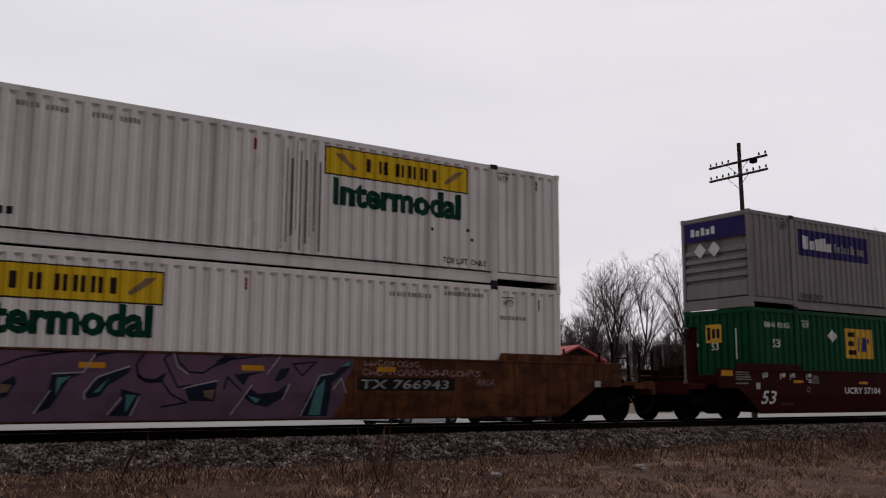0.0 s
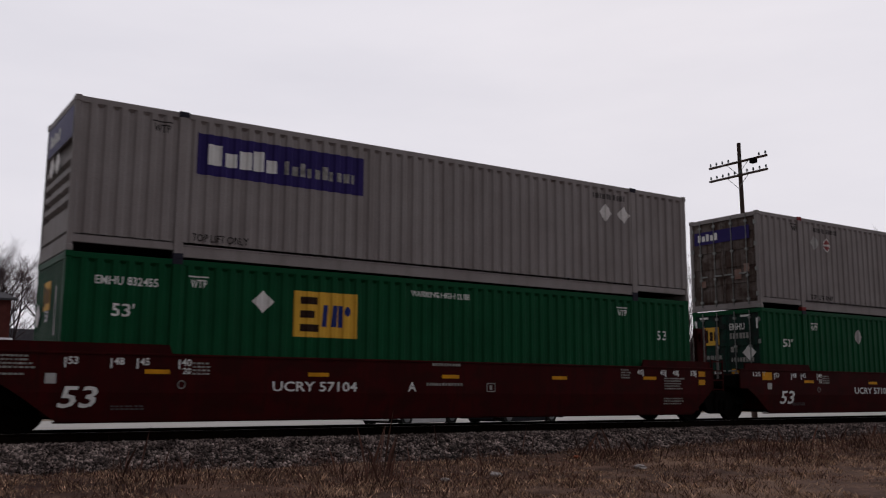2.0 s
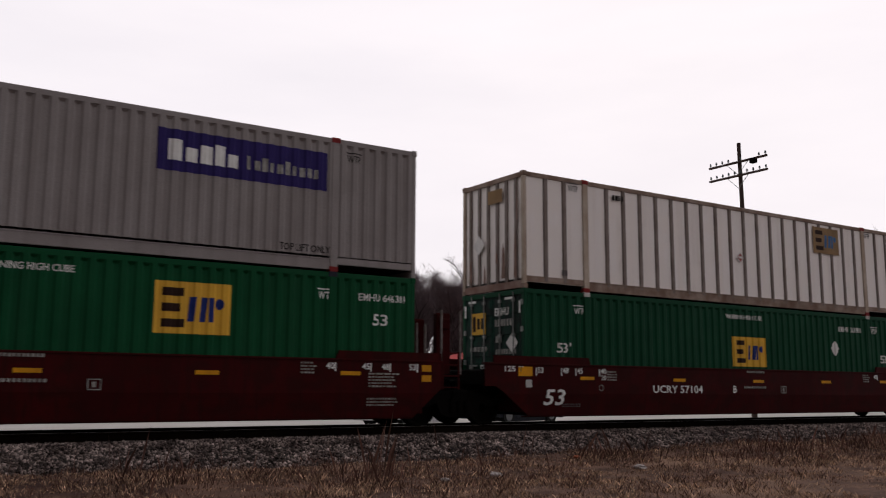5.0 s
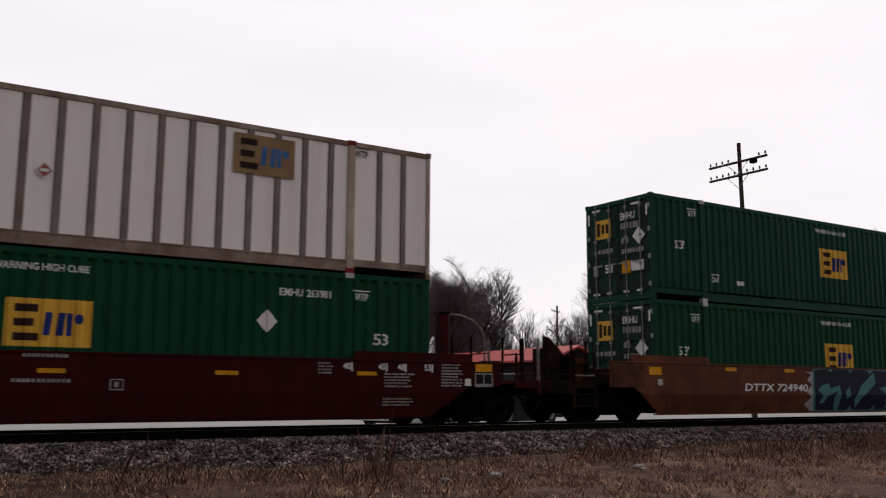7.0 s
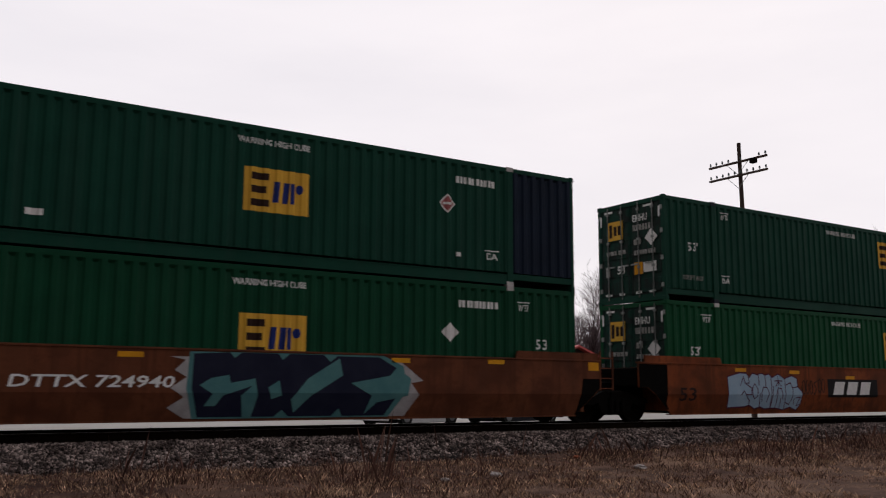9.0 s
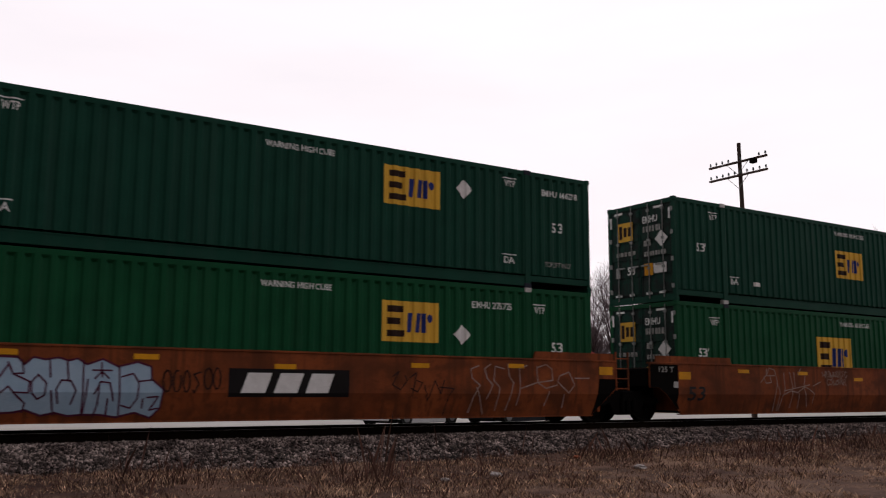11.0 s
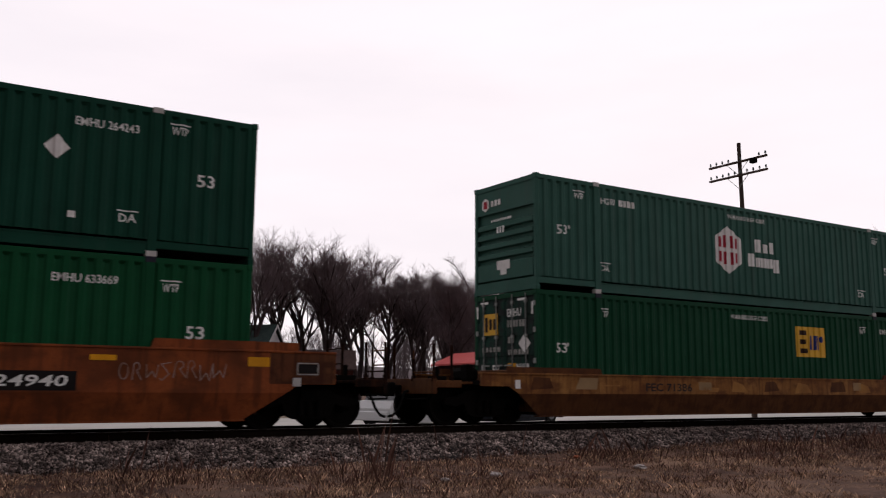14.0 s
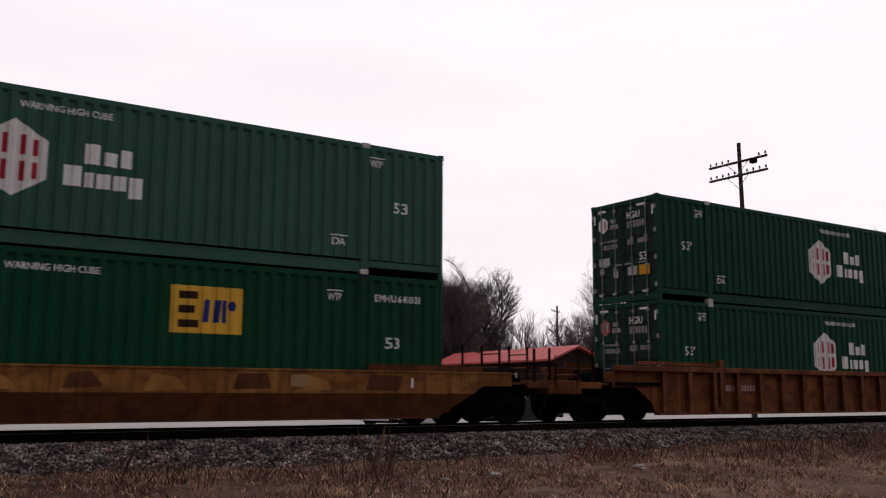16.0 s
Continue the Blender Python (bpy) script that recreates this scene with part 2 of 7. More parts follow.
EARTH = mat("dead grass ground", (0.165, 0.098, 0.072), (0.055, 0.032, 0.026), 1.1, 0.95, bump=0.8, fine=12.0, dirt=(0.30, 0.19, 0.13), dirt_amount=0.7, dirt_scale=0.5, dirt_stretch=(1, 1, 1), bump_distance=0.04)
GRAVEL = mat("pale limestone gravel road", (0.42, 0.405, 0.38), (0.36, 0.345, 0.32), 0.35, 0.95, bump=0.5, fine=14.0, dirt=(0.27, 0.245, 0.215), dirt_amount=0.5, dirt_scale=0.3, dirt_stretch=(0.4, 1.5, 1))
LOT = mat("brown dirt lot", (0.20, 0.155, 0.12), (0.15, 0.115, 0.085), 0.12, 0.95, bump=0.4, fine=6.0)
# Bed far darker than the stones: shade in their gaps is painted in.
BED = mat("ballast bed with gap shade", (0.026, 0.022, 0.020), (0.014, 0.012, 0.011), 3.0, 0.95, bump=1.0, fine=16.0, bump_distance=0.05)
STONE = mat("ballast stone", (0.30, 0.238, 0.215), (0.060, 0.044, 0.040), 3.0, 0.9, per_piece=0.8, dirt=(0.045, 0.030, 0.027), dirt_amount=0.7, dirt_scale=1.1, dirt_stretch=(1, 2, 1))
# Rail colour near black: rust, with the shadow under the train painted in.
RAIL_M = mat("shaded rusty rail", (0.009, 0.006, 0.005), (0.014, 0.009, 0.006), 3.0, 0.9, 0.0, spec=0.03)
RAIL_T = mat("polished rail head", (0.30, 0.29, 0.28), None, 6.0, 0.4, 0.9)
TIE_M = mat("creosoted tie", (0.035, 0.026, 0.02), (0.06, 0.046, 0.036), 4.0, 0.9, stretch=(1, 0.2, 1), per_piece=0.3)
STRAW = mat("straw coloured grass", (0.48, 0.312, 0.210), (0.20, 0.117, 0.082), 0.45, 0.9, bump=0, per_piece=0.55, dirt=(0.050, 0.029, 0.024), dirt_amount=0.9, dirt_scale=3.2, dirt_stretch=(1, 1.6, 1), wear=(0.62, 0.42, 0.28), wear_scale=1.1)
WEED = mat("reddish brown weed", (0.170, 0.085, 0.062), (0.085, 0.045, 0.036), 0.9, 0.9, bump=0, per_piece=0.45, dirt=(0.035, 0.022, 0.02), dirt_amount=0.8, dirt_scale=3.0, dirt_stretch=(1, 1, 1))
BARK = mat("grey brown bark", (0.062, 0.046, 0.046), (0.042, 0.031, 0.031), 2.0, 0.9, bump=0.4, fine=20.0)
TWIG = mat("bare twig bark", (0.160, 0.118, 0.124), (0.105, 0.077, 0.082), 1.0, 0.9, bump=0)
TWIG_F = mat("far twig bark", (0.135, 0.108, 0.114), (0.105, 0.085, 0.09), 1.0, 0.9, bump=0)
POLE_W = mat("weathered pole timber", (0.085, 0.060, 0.052), (0.055, 0.038, 0.033), 2.0, 0.9, stretch=(1, 1, 0.1))
POLE_L = mat("bleached pole timber", (0.26, 0.19, 0.165), (0.19, 0.14, 0.12), 2.0, 0.9, stretch=(1, 1, 0.1))
GLASS_I = mat("insulator glass", (0.10, 0.13, 0.13), None, 5.0, 0.2)
LAMP_M = mat("grey lamp casting", (0.22, 0.22, 0.23), None, 5.0, 0.5, 0.4)
BRICK = mat("red brick wall", (0.105, 0.034, 0.028), (0.075, 0.025, 0.022), 3.0, 0.9, fine=25.0)
SIDING_D = mat("dark brown siding", (0.035, 0.022, 0.022), (0.028, 0.018, 0.018), 2.0, 0.8, stretch=(0.2, 0.2, 6))
TRIM_W = mat("white house trim", (0.55, 0.53, 0.54), None, 4.0, 0.7)
ROOF_G = mat("green shingle roof", (0.050, 0.070, 0.066), (0.036, 0.052, 0.050), 3.0, 0.9)
ROOF_B = mat("brown shingle roof", (0.085, 0.055, 0.05), (0.06, 0.04, 0.037), 3.0, 0.9)
ROOF_GR = mat("grey shingle roof", (0.075, 0.072, 0.078), (0.055, 0.053, 0.058), 3.0, 0.9)
ROOF_R = mat("red metal roof", (0.56, 0.115, 0.11), (0.50, 0.10, 0.096), 0.6, 0.5, stretch=(3, 0.3, 1))
SHED_M = mat("brown shed sheet", (0.075, 0.056, 0.046), (0.055, 0.040, 0.033), 1.0, 0.8)
PANE = mat("dark window glass", (0.015, 0.017, 0.02), None, 3.0, 0.08, bump=0, spec=0.5)
CAR_W = mat("white car paint", (0.62, 0.62, 0.63), (0.58, 0.58, 0.59), 1.0, 0.25)
CAR_D = mat("dark car paint", (0.02, 0.022, 0.028), None, 1.0, 0.25)
TYRE = mat("tyre rubber", (0.02, 0.02, 0.02), None, 8.0, 0.85)
LITTER_W = mat("pale litter", (0.50, 0.46, 0.44), None, 8.0, 0.7)
LITTER_R = mat("reddish litter", (0.38, 0.12, 0.06), None, 8.0, 0.7)

# ---------------------------------------------------------------- mesh helpers


def box(bm, x0, x1, y0, y1, z0, z1, bevel=0.0):
    vs = [bm.verts.new((x, y, z)) for x in (x0, x1) for y in (y0, y1) for z in (z0, z1)]
    fs = [bm.faces.new([vs[i] for i in q]) for q in ((0, 1, 3, 2), (4, 6, 7, 5), (0, 4, 5, 1), (2, 3, 7, 6), (0, 2, 6, 4), (1, 5, 7, 3))]
    if bevel:
        es = list({e for f in fs for e in f.edges})
        bmesh.ops.bevel(bm, geom=es, offset=bevel, segments=1, affect="EDGES")
    return bm


def boxes(*rows, bevel=0.0):
    bm = bmesh.new()
    for r in rows:
        box(bm, *r, bevel=bevel)
    return bm


def prism(bm, poly, y0, y1, shift=None):
    """A polygon in x and z, given depth from y0 to y1; shift(z) leans it."""
    s = shift or (lambda z: 0.0)
    a = [bm.verts.new((x, y0 + s(z), z)) for x, z in poly]
    b = [bm.verts.new((x, y1 + s(z), z)) for x, z in poly]
    bm.faces.new(a)
    bm.faces.new(b[::-1])
    for i in range(len(poly)):
        j = (i + 1) % len(poly)
        bm.faces.new((a[j], a[i], b[i], b[j]))
    return bm


def tube(bm, pts, r, sides=6, r2=None):
    """A round bar along points."""
    pts = [Vector(p) for p in pts]
    rings = []
    for i, p in enumerate(pts):
        d = (pts[min(i + 1, len(pts) - 1)] - pts[max(i - 1, 0)]).normalized()
        a = d.orthogonal().normalized()
        b = d.cross(a)
        k = i / max(1, len(pts) - 1)
        rr = r + ((r2 if r2 is not None else r) - r) * k
        rings.append([bm.verts.new(p + (a * math.cos(t) + b * math.sin(t)) * rr) for t in [2 * math.pi * j / sides for j in range(sides)]])
    # keep the rings aligned
    for u, v in zip(rings, rings[1:]):
        off = min(range(sides), key=lambda o: sum((u[j].co - v[(j + o) % sides].co).length for j in range(sides)))
        w = [v[(j + off) % sides] for j in range(sides)]
        v[:] = w
        for j in range(sides):
            bm.faces.new((u[j], u[(j + 1) % sides], v[(j + 1) % sides], v[j]))
    bm.faces.new(rings[0][::-1])
    bm.faces.new(rings[-1])
    return bm


def islands(bm):
    """The unconnected pieces of a bmesh, each as a bmesh of its own."""
    out, seen = [], set()
    bm.verts.index_update()
    for v0 in bm.verts:
        if v0.index in seen:
            continue
        todo, mine = [v0], []
        seen.add(v0.index)
        while todo:
            v = todo.pop()
            mine.append(v)
            for e in v.link_edges:
                w = e.other_vert(v)
                if w.index not in seen:
                    seen.add(w.index)
                    todo.append(w)
        one = bmesh.new()
        at = {v.index: one.verts.new(v.co) for v in mine}
        for f in {f for v in mine for f in v.link_faces}:
            one.faces.new([at[v.index] for v in f.verts])
        out.append(one)
    bm.free()
    return out


def part(name, bm, material, parent, label=""):
    if name in ("sign_figure", "panel_figure", "patch", "placard_print") and not isinstance(bm, bpy.types.Mesh):
        pieces = islands(bm)
        for b in pieces[1:]:
            part(name + "_", b, material, parent, label).name = name
        bm = pieces[0]
    if isinstance(bm, bpy.types.Mesh):
        me = bm
    else:
        bmesh.ops.recalc_face_normals(bm, faces=bm.faces)
        me = bpy.data.meshes.new(name)
        bm.to_mesh(me)
        bm.free()
        me.materials.append(material)
    ob = new(name, me)
    ob.parent = parent
    if label:
        ob["label"] = label
    return ob


def thing(name, m, label, category, group="", kind=""):
    ob = new(name)
    ob.matrix_basis = m
    return tagged(ob, label, category, group, kind)


def lone(name, bm, material, label, category, group="", kind=""):
    return tagged(part(name, bm, material, None), label, category, group, kind)


def mesh_np(name, verts, faces, material):
    me = bpy.data.meshes.new(name)
    verts, faces = np.asarray(verts, np.float32), np.asarray(faces, np.int32)
    k = faces.shape[1]
    me.vertices.add(len(verts))
    me.vertices.foreach_set("co", verts.ravel())
    me.loops.add(faces.size)
    me.loops.foreach_set("vertex_index", faces.ravel())
    me.polygons.add(len(faces))
    me.polygons.foreach_set("loop_start", np.arange(0, faces.size, k, dtype=np.int32))
    me.update(calc_edges=True)
    me.validate()
    me.materials.append(material)
    return me


GLYPHS = {}


def glyphs(text):
    """Outlines of a word in the built-in font, as a flat bmesh one unit high, from x = 0. Also its width."""
    if text not in GLYPHS:
        cu = bpy.data.curves.new("word", "FONT")
        cu.body, cu.resolution_u, cu.offset = text, 2, (0.034 if text == "Intermodal" else 0.016)
        ob = new("word", cu)
        me = bpy.data.meshes.new_from_object(ob.evaluated_get(bpy.context.evaluated_depsgraph_get()))
        bpy.data.objects.remove(ob)
        co = np.array([v.co[:2] for v in me.vertices])
        lo, hi = co.min(0), co.max(0)
        k = 1.0 / (hi[1] - lo[1])
        GLYPHS[text] = ((co - lo) * k, [tuple(p.vertices) for p in me.polygons], (hi[0] - lo[0]) * k)
    return GLYPHS[text]


for word in ("Intermodal", "WARNING HIGH CUBE", "TOP LIFT ONLY", "WTP", "DA", "53", "53'", "125 T", "45", "48", "40", "20", "A", "B", "C",
             "UCRY 57104", "DTTX 724940", "FEC 71386", "EMHU 275725", "EMHU 633669", "EMHU 832455", "EMHU 646381", "EMHU 646278", "EMHU 263981", "EMHU 264243", "EMHU 641033", "TX 766943", "EMHU", "HGIU"):
    glyphs(word)

# ---------------------------------------------------------------- lettering and signs on a surface


def lay(bm, xs_cut, zs_cut, surface):
    """Cuts a flat mesh in x and z at the surface's folds and lays it on the surface (x, z) -> y."""
    for axis, cuts in ((0, xs_cut), (2, zs_cut)):
        lo, hi = min(v.co[axis] for v in bm.verts), max(v.co[axis] for v in bm.verts)
        for c in cuts:
            if lo < c < hi:
                co, no = [0, 0, 0], [0, 0, 0]
                co[axis], no[axis] = c, 1
                bmesh.ops.bisect_plane(bm, geom=list(bm.verts) + list(bm.edges) + list(bm.faces), plane_co=co, plane_no=no)
    for v in bm.verts:
        v.co.y = surface(v.co.x, v.co.z)
    return bm


def flat_poly(polys):
    bm = bmesh.new()
    for p in polys:
        bm.faces.new([bm.verts.new((x, 0, z)) for x, z in p])
    return bm


def rect(x0, x1, z0, z1):
    return [(x0, z0), (x1, z0), (x1, z1), (x0, z1)]


def diamond(x, z, r):
    return [(x - r, z), (x, z - r), (x + r, z), (x, z + r)]


def word_bm(text, x, z, h, w=None):
    co, faces, wide = glyphs(text)
    k = (w / wide) if w else h
    bm = bmesh.new()
    vs = [bm.verts.new((x + c[0] * k, 0, z + c[1] * h)) for c in co]
    for f in faces:
        try:
            bm.faces.new([vs[i] for i in f])
        except ValueError:
            pass
    return bm


def bars(x, z, w, h, n, seed=1):
    """A line of writing too small to read, as plain bars."""
    r = random.Random(seed)
    cell = w / n
    return [rect(x + i * cell, x + (i + r.uniform(0.55, 0.85)) * cell, z, z + h) for i in range(n)]


def ribbon(pts, w):
    """A painted stroke."""
    out = []
    for (x0, z0), (x1, z1) in zip(pts, pts[1:]):
        d = math.hypot(x1 - x0, z1 - z0) or 1e-6
        nx, nz = -(z1 - z0) / d * w / 2, (x1 - x0) / d * w / 2
        ex, ez = (x1 - x0) / d * w * 0.25, (z1 - z0) / d * w * 0.25
        out.append([(x0 + nx - ex, z0 + nz - ez), (x0 - nx - ex, z0 - nz - ez), (x1 - nx + ex, z1 - nz + ez), (x1 + nx + ex, z1 + nz + ez)])
    return out


def arc(x, z, rx, rz, a0, a1, n=10):
    return [(x + rx * math.cos(radians(a0 + (a1 - a0) * i / n)), z + rz * math.sin(radians(a0 + (a1 - a0) * i / n))) for i in range(n + 1)]


# ---------------------------------------------------------------- containers
PITCH, DEEP = 0.28, 0.036
POSTS = (0.0, 0.10), (1.93, 2.11), (LONG - 2.11, LONG - 1.93), (LONG - 0.10, LONG)
FOLDS = sorted(x for k in range(60) for x in (k * PITCH, k * PITCH + 0.095, k * PITCH + 0.14, k * PITCH + 0.235))


def corrugation(x):
    if any(a <= x <= b for a, b in POSTS):
        return 0.0
    f = x % PITCH
    if f < 0.095:
        return 0.0
    if f < 0.14:
        return DEEP * (f - 0.095) / 0.045
    if f < 0.235:
        return DEEP
    return DEEP * (PITCH - f) / 0.045


SHARED = {}


def shared(key, build, material):
    """One mesh for all alike parts of one material."""
    k = (key, material.name)
    if k not in SHARED:
        bm = build()
        bmesh.ops.recalc_face_normals(bm, faces=bm.faces)
        me = bpy.data.meshes.new(key)
        bm.to_mesh(me)
        bm.free()
        me.materials.append(material)
        SHARED[k] = me
    return SHARED[k]


def wall_bm(a, b, z0, z1):
    bm = bmesh.new()
    xs = [a] + [x for x in FOLDS if a + 0.004 < x < b - 0.004] + [b]
    y = -WIDE / 2
    rows = []
    for x in xs:
        d = corrugation(x) if a < x < b else 0.0
        rows.append([bm.verts.new((x, y + d + t, z)) for t in (0.0, 0.02) for z in (z0, z1)])
    for p, q in zip(rows, rows[1:]):
        for i, j in ((0, 1), (1, 3), (3, 2), (2, 0)):
            bm.faces.new((p[i], q[i], q[j], p[j]))
    bm.faces.new([rows[0][i] for i in (0, 1, 3, 2)])
    bm.faces.new([rows[-1][i] for i in (0, 2, 3, 1)])
    for k in range(60):      # folded closures at the head of each recess, under the top rail
        u, v = k * PITCH + 0.11, k * PITCH + 0.22
        if u > a + 0.02 and v < b - 0.02:
            p = [bm.verts.new(c) for c in ((u, y - 0.002, z1 - 0.03), (v, y - 0.002, z1 - 0.03), (v, y + DEEP, z1 - 0.075), (u, y + DEEP, z1 - 0.075), (u, y + DEEP, z1 - 0.03), (v, y + DEEP, z1 - 0.03))]
            for f in ((0, 1, 2, 3), (0, 4, 5, 1), (2, 5, 4, 3), (0, 3, 4), (1, 5, 2)):
                bm.faces.new([p[i] for i in f])
    return bm


TURN_ROUND = pose(0, 0, 0, 0, 0, 180)


def far_side(ob):
    ob.matrix_basis = Matrix.Translation((LONG, 0, 0)) @ TURN_ROUND
    return ob


def container(s0, z0, label, wall, rail=None, post=None, cast=CAST_D, end="doors", sheet=False, group="containers on the train", odd_panel=None, door_m=None, inset=0.0):
    rail, post = rail or wall, post or wall
    door_m = door_m or (GREEN_DK if wall in (GREEN, GREEN_D, GREEN_B, GREEN_H) else wall)
    ob = thing("shipping_container", pose(s0, YC, z0), label, "container", group)
    y = WIDE / 2
    for side in (0, 1):
        fix = far_side if side else (lambda o: o)
        fix(part("top_rail", shared("top_rail", lambda: boxes((0.06, LONG - 0.06, -y + 0.006, -y + 0.09, TALL - 0.12, TALL - 0.005), bevel=0.008), rail), rail, ob))
        fix(part("bottom_rail", shared("bottom_rail", lambda: boxes((2.0, LONG - 2.0, -y + 0.008, -y + 0.12, 0.05, 0.27), (0.1, 2.0, -y + 0.012, -y + 0.12, 0.17, 0.31),
                 (LONG - 2.0, LONG - 0.1, -y + 0.012, -y + 0.12, 0.17, 0.31), (2.0, LONG - 2.0, -y - 0.004, -y + 0.12, 0.26, 0.285)), rail), rail, ob))
        for k, (a, b) in enumerate(POSTS):
            fix(part("corner_post" if k in (0, 3) else "lifting_post", shared("post%d" % k, lambda: boxes((a + 0.002, b - 0.002, -y - (0.003 if k in (0, 3) else 0.012), -y + 0.11, 0.02, TALL - 0.02), bevel=0.01), post), post, ob))
            fix(part("corner_casting", shared("cast_top%d" % k, lambda: boxes((a - 0.012, b + 0.012, -y - 0.016, -y + 0.13, TALL - 0.11, TALL + 0.012), bevel=0.012), cast if k in (1, 2) else rail), rail, ob))
            fix(part("corner_casting", shared("cast_low%d" % k, lambda: boxes((a - 0.012, b + 0.012, -y - 0.016, -y + 0.13, 0.0, 0.12), bevel=0.012), cast if k in (1, 2) else rail), rail, ob))
        for k in range(3):
            a, b = POSTS[k][1], POSTS[k + 1][0]
            m = odd_panel if (odd_panel and k == 2 and not side) else wall
            if sheet:
                fix(part("side_wall", shared("sheet%d" % k, lambda: boxes((a, b, -y + 0.03, -y + 0.05, 0.16, TALL - 0.1)), m), m, ob))
                xs_post = [2.77 + 0.604 * i for i in range(19)] if k == 1 else [a + 0.61 * i for i in (1, 2)]
                for i, x in enumerate(xs_post):
                    fix(part("side_post", shared("hat%d_%d" % (k, i), lambda: boxes((x - 0.045, x + 0.045, -y + 0.004, -y + 0.03, 0.2, TALL - 0.11), (x - 0.075, x + 0.075, -y + 0.024, -y + 0.03, 0.2, TALL - 0.11)), POST_C), POST_C, ob))
            else:
                fix(part("side_wall", shared("wall%d" % k, lambda: wall_bm(a, b, 0.335, TALL - 0.1), m), m, ob))
    part("roof", shared("roof", lambda: boxes((0.05, LONG - 0.05, -y + 0.05, y - 0.05, TALL - 0.045, TALL - 0.02)), ROOF), ROOF, ob)
    part("floor_frame", shared("floor_frame", lambda: boxes((0.05, LONG - 0.05, -y + 0.1, y - 0.1, 0.16, 0.26), *[(x, x + 0.08, -y + 0.1, y - 0.1, 0.06, 0.16) for x in np.arange(2.1, 14.0, 0.6)]), GRIME_SHADE), GRIME_SHADE, ob)
    sill_m = RUST_E if sheet else rail
    for fix in ((lambda o: o), far_side):
        fix(part("end_header", shared("end_header", lambda: boxes((0.0, 0.1, -y + 0.1, y - 0.1, TALL - 0.13, TALL - 0.01)), rail), rail, ob))
        fix(part("end_sill", shared("end_sill", lambda: boxes((0.0, 0.1, -y + 0.1, y - 0.1, 0.02, 0.2)), sill_m), sill_m, ob))
    part("end_wall", shared("back_wall", lambda: boxes((LONG - 0.07, LONG - 0.03, -y + 0.1, y - 0.1, 0.2, TALL - 0.13)), wall), wall, ob)
    for i in range(6):
        part("end_rib", shared("back_rib%d" % i, lambda: boxes((LONG - 0.04, LONG - 0.006, -y + 0.12 + i * 0.4, -y + 0.3 + i * 0.4, 0.22, TALL - 0.15)), wall), wall, ob)
    zt, zb = TALL - 0.13, 0.2
    if end == "doors":
        for sgn in (-1, 1):
            y0, y1 = (-y + 0.1, -0.012) if sgn < 0 else (0.012, y - 0.1)
            dz = (zt - zb) / 5
            rows = [(0.035, 0.07, y0, y1, zb, zt)]
            for i in range(5):
                rows.append((0.012, 0.04, y0 + 0.06, y1 - 0.06, zb + i * dz + 0.07, zb + (i + 1) * dz - 0.07))
            rows += [(0.014, 0.04, y0, y0 + 0.05, zb, zt), (0.014, 0.04, y1 - 0.05, y1, zb, zt)]
            door = part("door", shared("door%d" % sgn, lambda: boxes(*rows, bevel=0.006), door_m), door_m, ob)
            for f in (0.27, 0.73):
                yr = y0 + (y1 - y0) * f
                def rod():
                    bm = bmesh.new()
                    tube(bm, [(-0.012, yr, 0.12), (-0.012, yr, TALL - 0.06)], 0.017, 6)
                    for zz in (0.25, 0.95, 1.75, 2.6):
                        box(bm, -0.03, 0.02, yr - 0.05, yr + 0.05, zz, zz + 0.07)
                    box(bm, -0.045, -0.02, yr - 0.28 * sgn if sgn > 0 else yr, yr if sgn > 0 else yr + 0.28, 1.05, 1.09)
                    return bm
                part("lock_rod", shared("rod%d_%d" % (sgn, int(f * 100)), rod, STEEL), STEEL, door)
            hinge_y = y1 if sgn > 0 else y0
            for zz in (0.35, 1.1, 1.85, 2.5):
                part("hinge", shared("hinge%d_%d" % (sgn, int(zz * 100)), lambda: boxes((-0.008, 0.03, hinge_y - 0.05, hinge_y + 0.05, zz, zz + 0.13), bevel=0.01), STEEL), STEEL, door)
    elif end == "louver":
        for nm, row in (("end_wall", (0.11, 0.14, -y + 0.1, y - 0.1, zb, zt)), ("end_panel", (0.02, 0.05, -y + 0.1, y - 0.1, zt - 0.62, zt)), ("end_panel", (0.02, 0.05, -y + 0.1, y - 0.1, zb, zb + 0.12))):
            part(nm, shared("louver_%s%.2f" % (nm, row[4]), lambda: boxes(row), wall), wall, ob)
        for i in range(7):
            za = zb + 0.14 + i * (0.26 if i else 0.0) + (0.32 if i else 0.0)
            hh = 0.50 if i == 0 else 0.19
            def rib():
                return prism(bmesh.new(), [(0.115, za), (0.012, za + 0.03), (0.012, za + hh - 0.05), (0.115, za + hh)], -y + 0.14, y - 0.14)
            if za + hh < zt - 0.62:
                part("end_rib", shared("rib%d" % i, rib, wall), wall, ob)
    else:
        part("end_wall", shared("front_back", lambda: boxes((0.05, 0.08, -y + 0.1, y - 0.1, zb, zt)), wall), wall, ob)
        n = 6 if sheet else 9
        for i in range(n):
            yy = -y + 0.14 + (i + 0.5) * (2 * y - 0.28) / n
            if sheet:
                part("end_post", shared("end_post%d" % i, lambda: boxes((0.012, 0.05, yy - 0.05, yy + 0.05, zb, zt)), POST_C), POST_C, ob)
            else:
                part("end_rib", shared("end_rib%d" % i, lambda: boxes((0.014, 0.05, yy - 0.07, yy + 0.07, zb, zt), bevel=0.01), wall), wall, ob)
    ob["sheet"] = sheet
    ob["inset"] = inset
    return ob


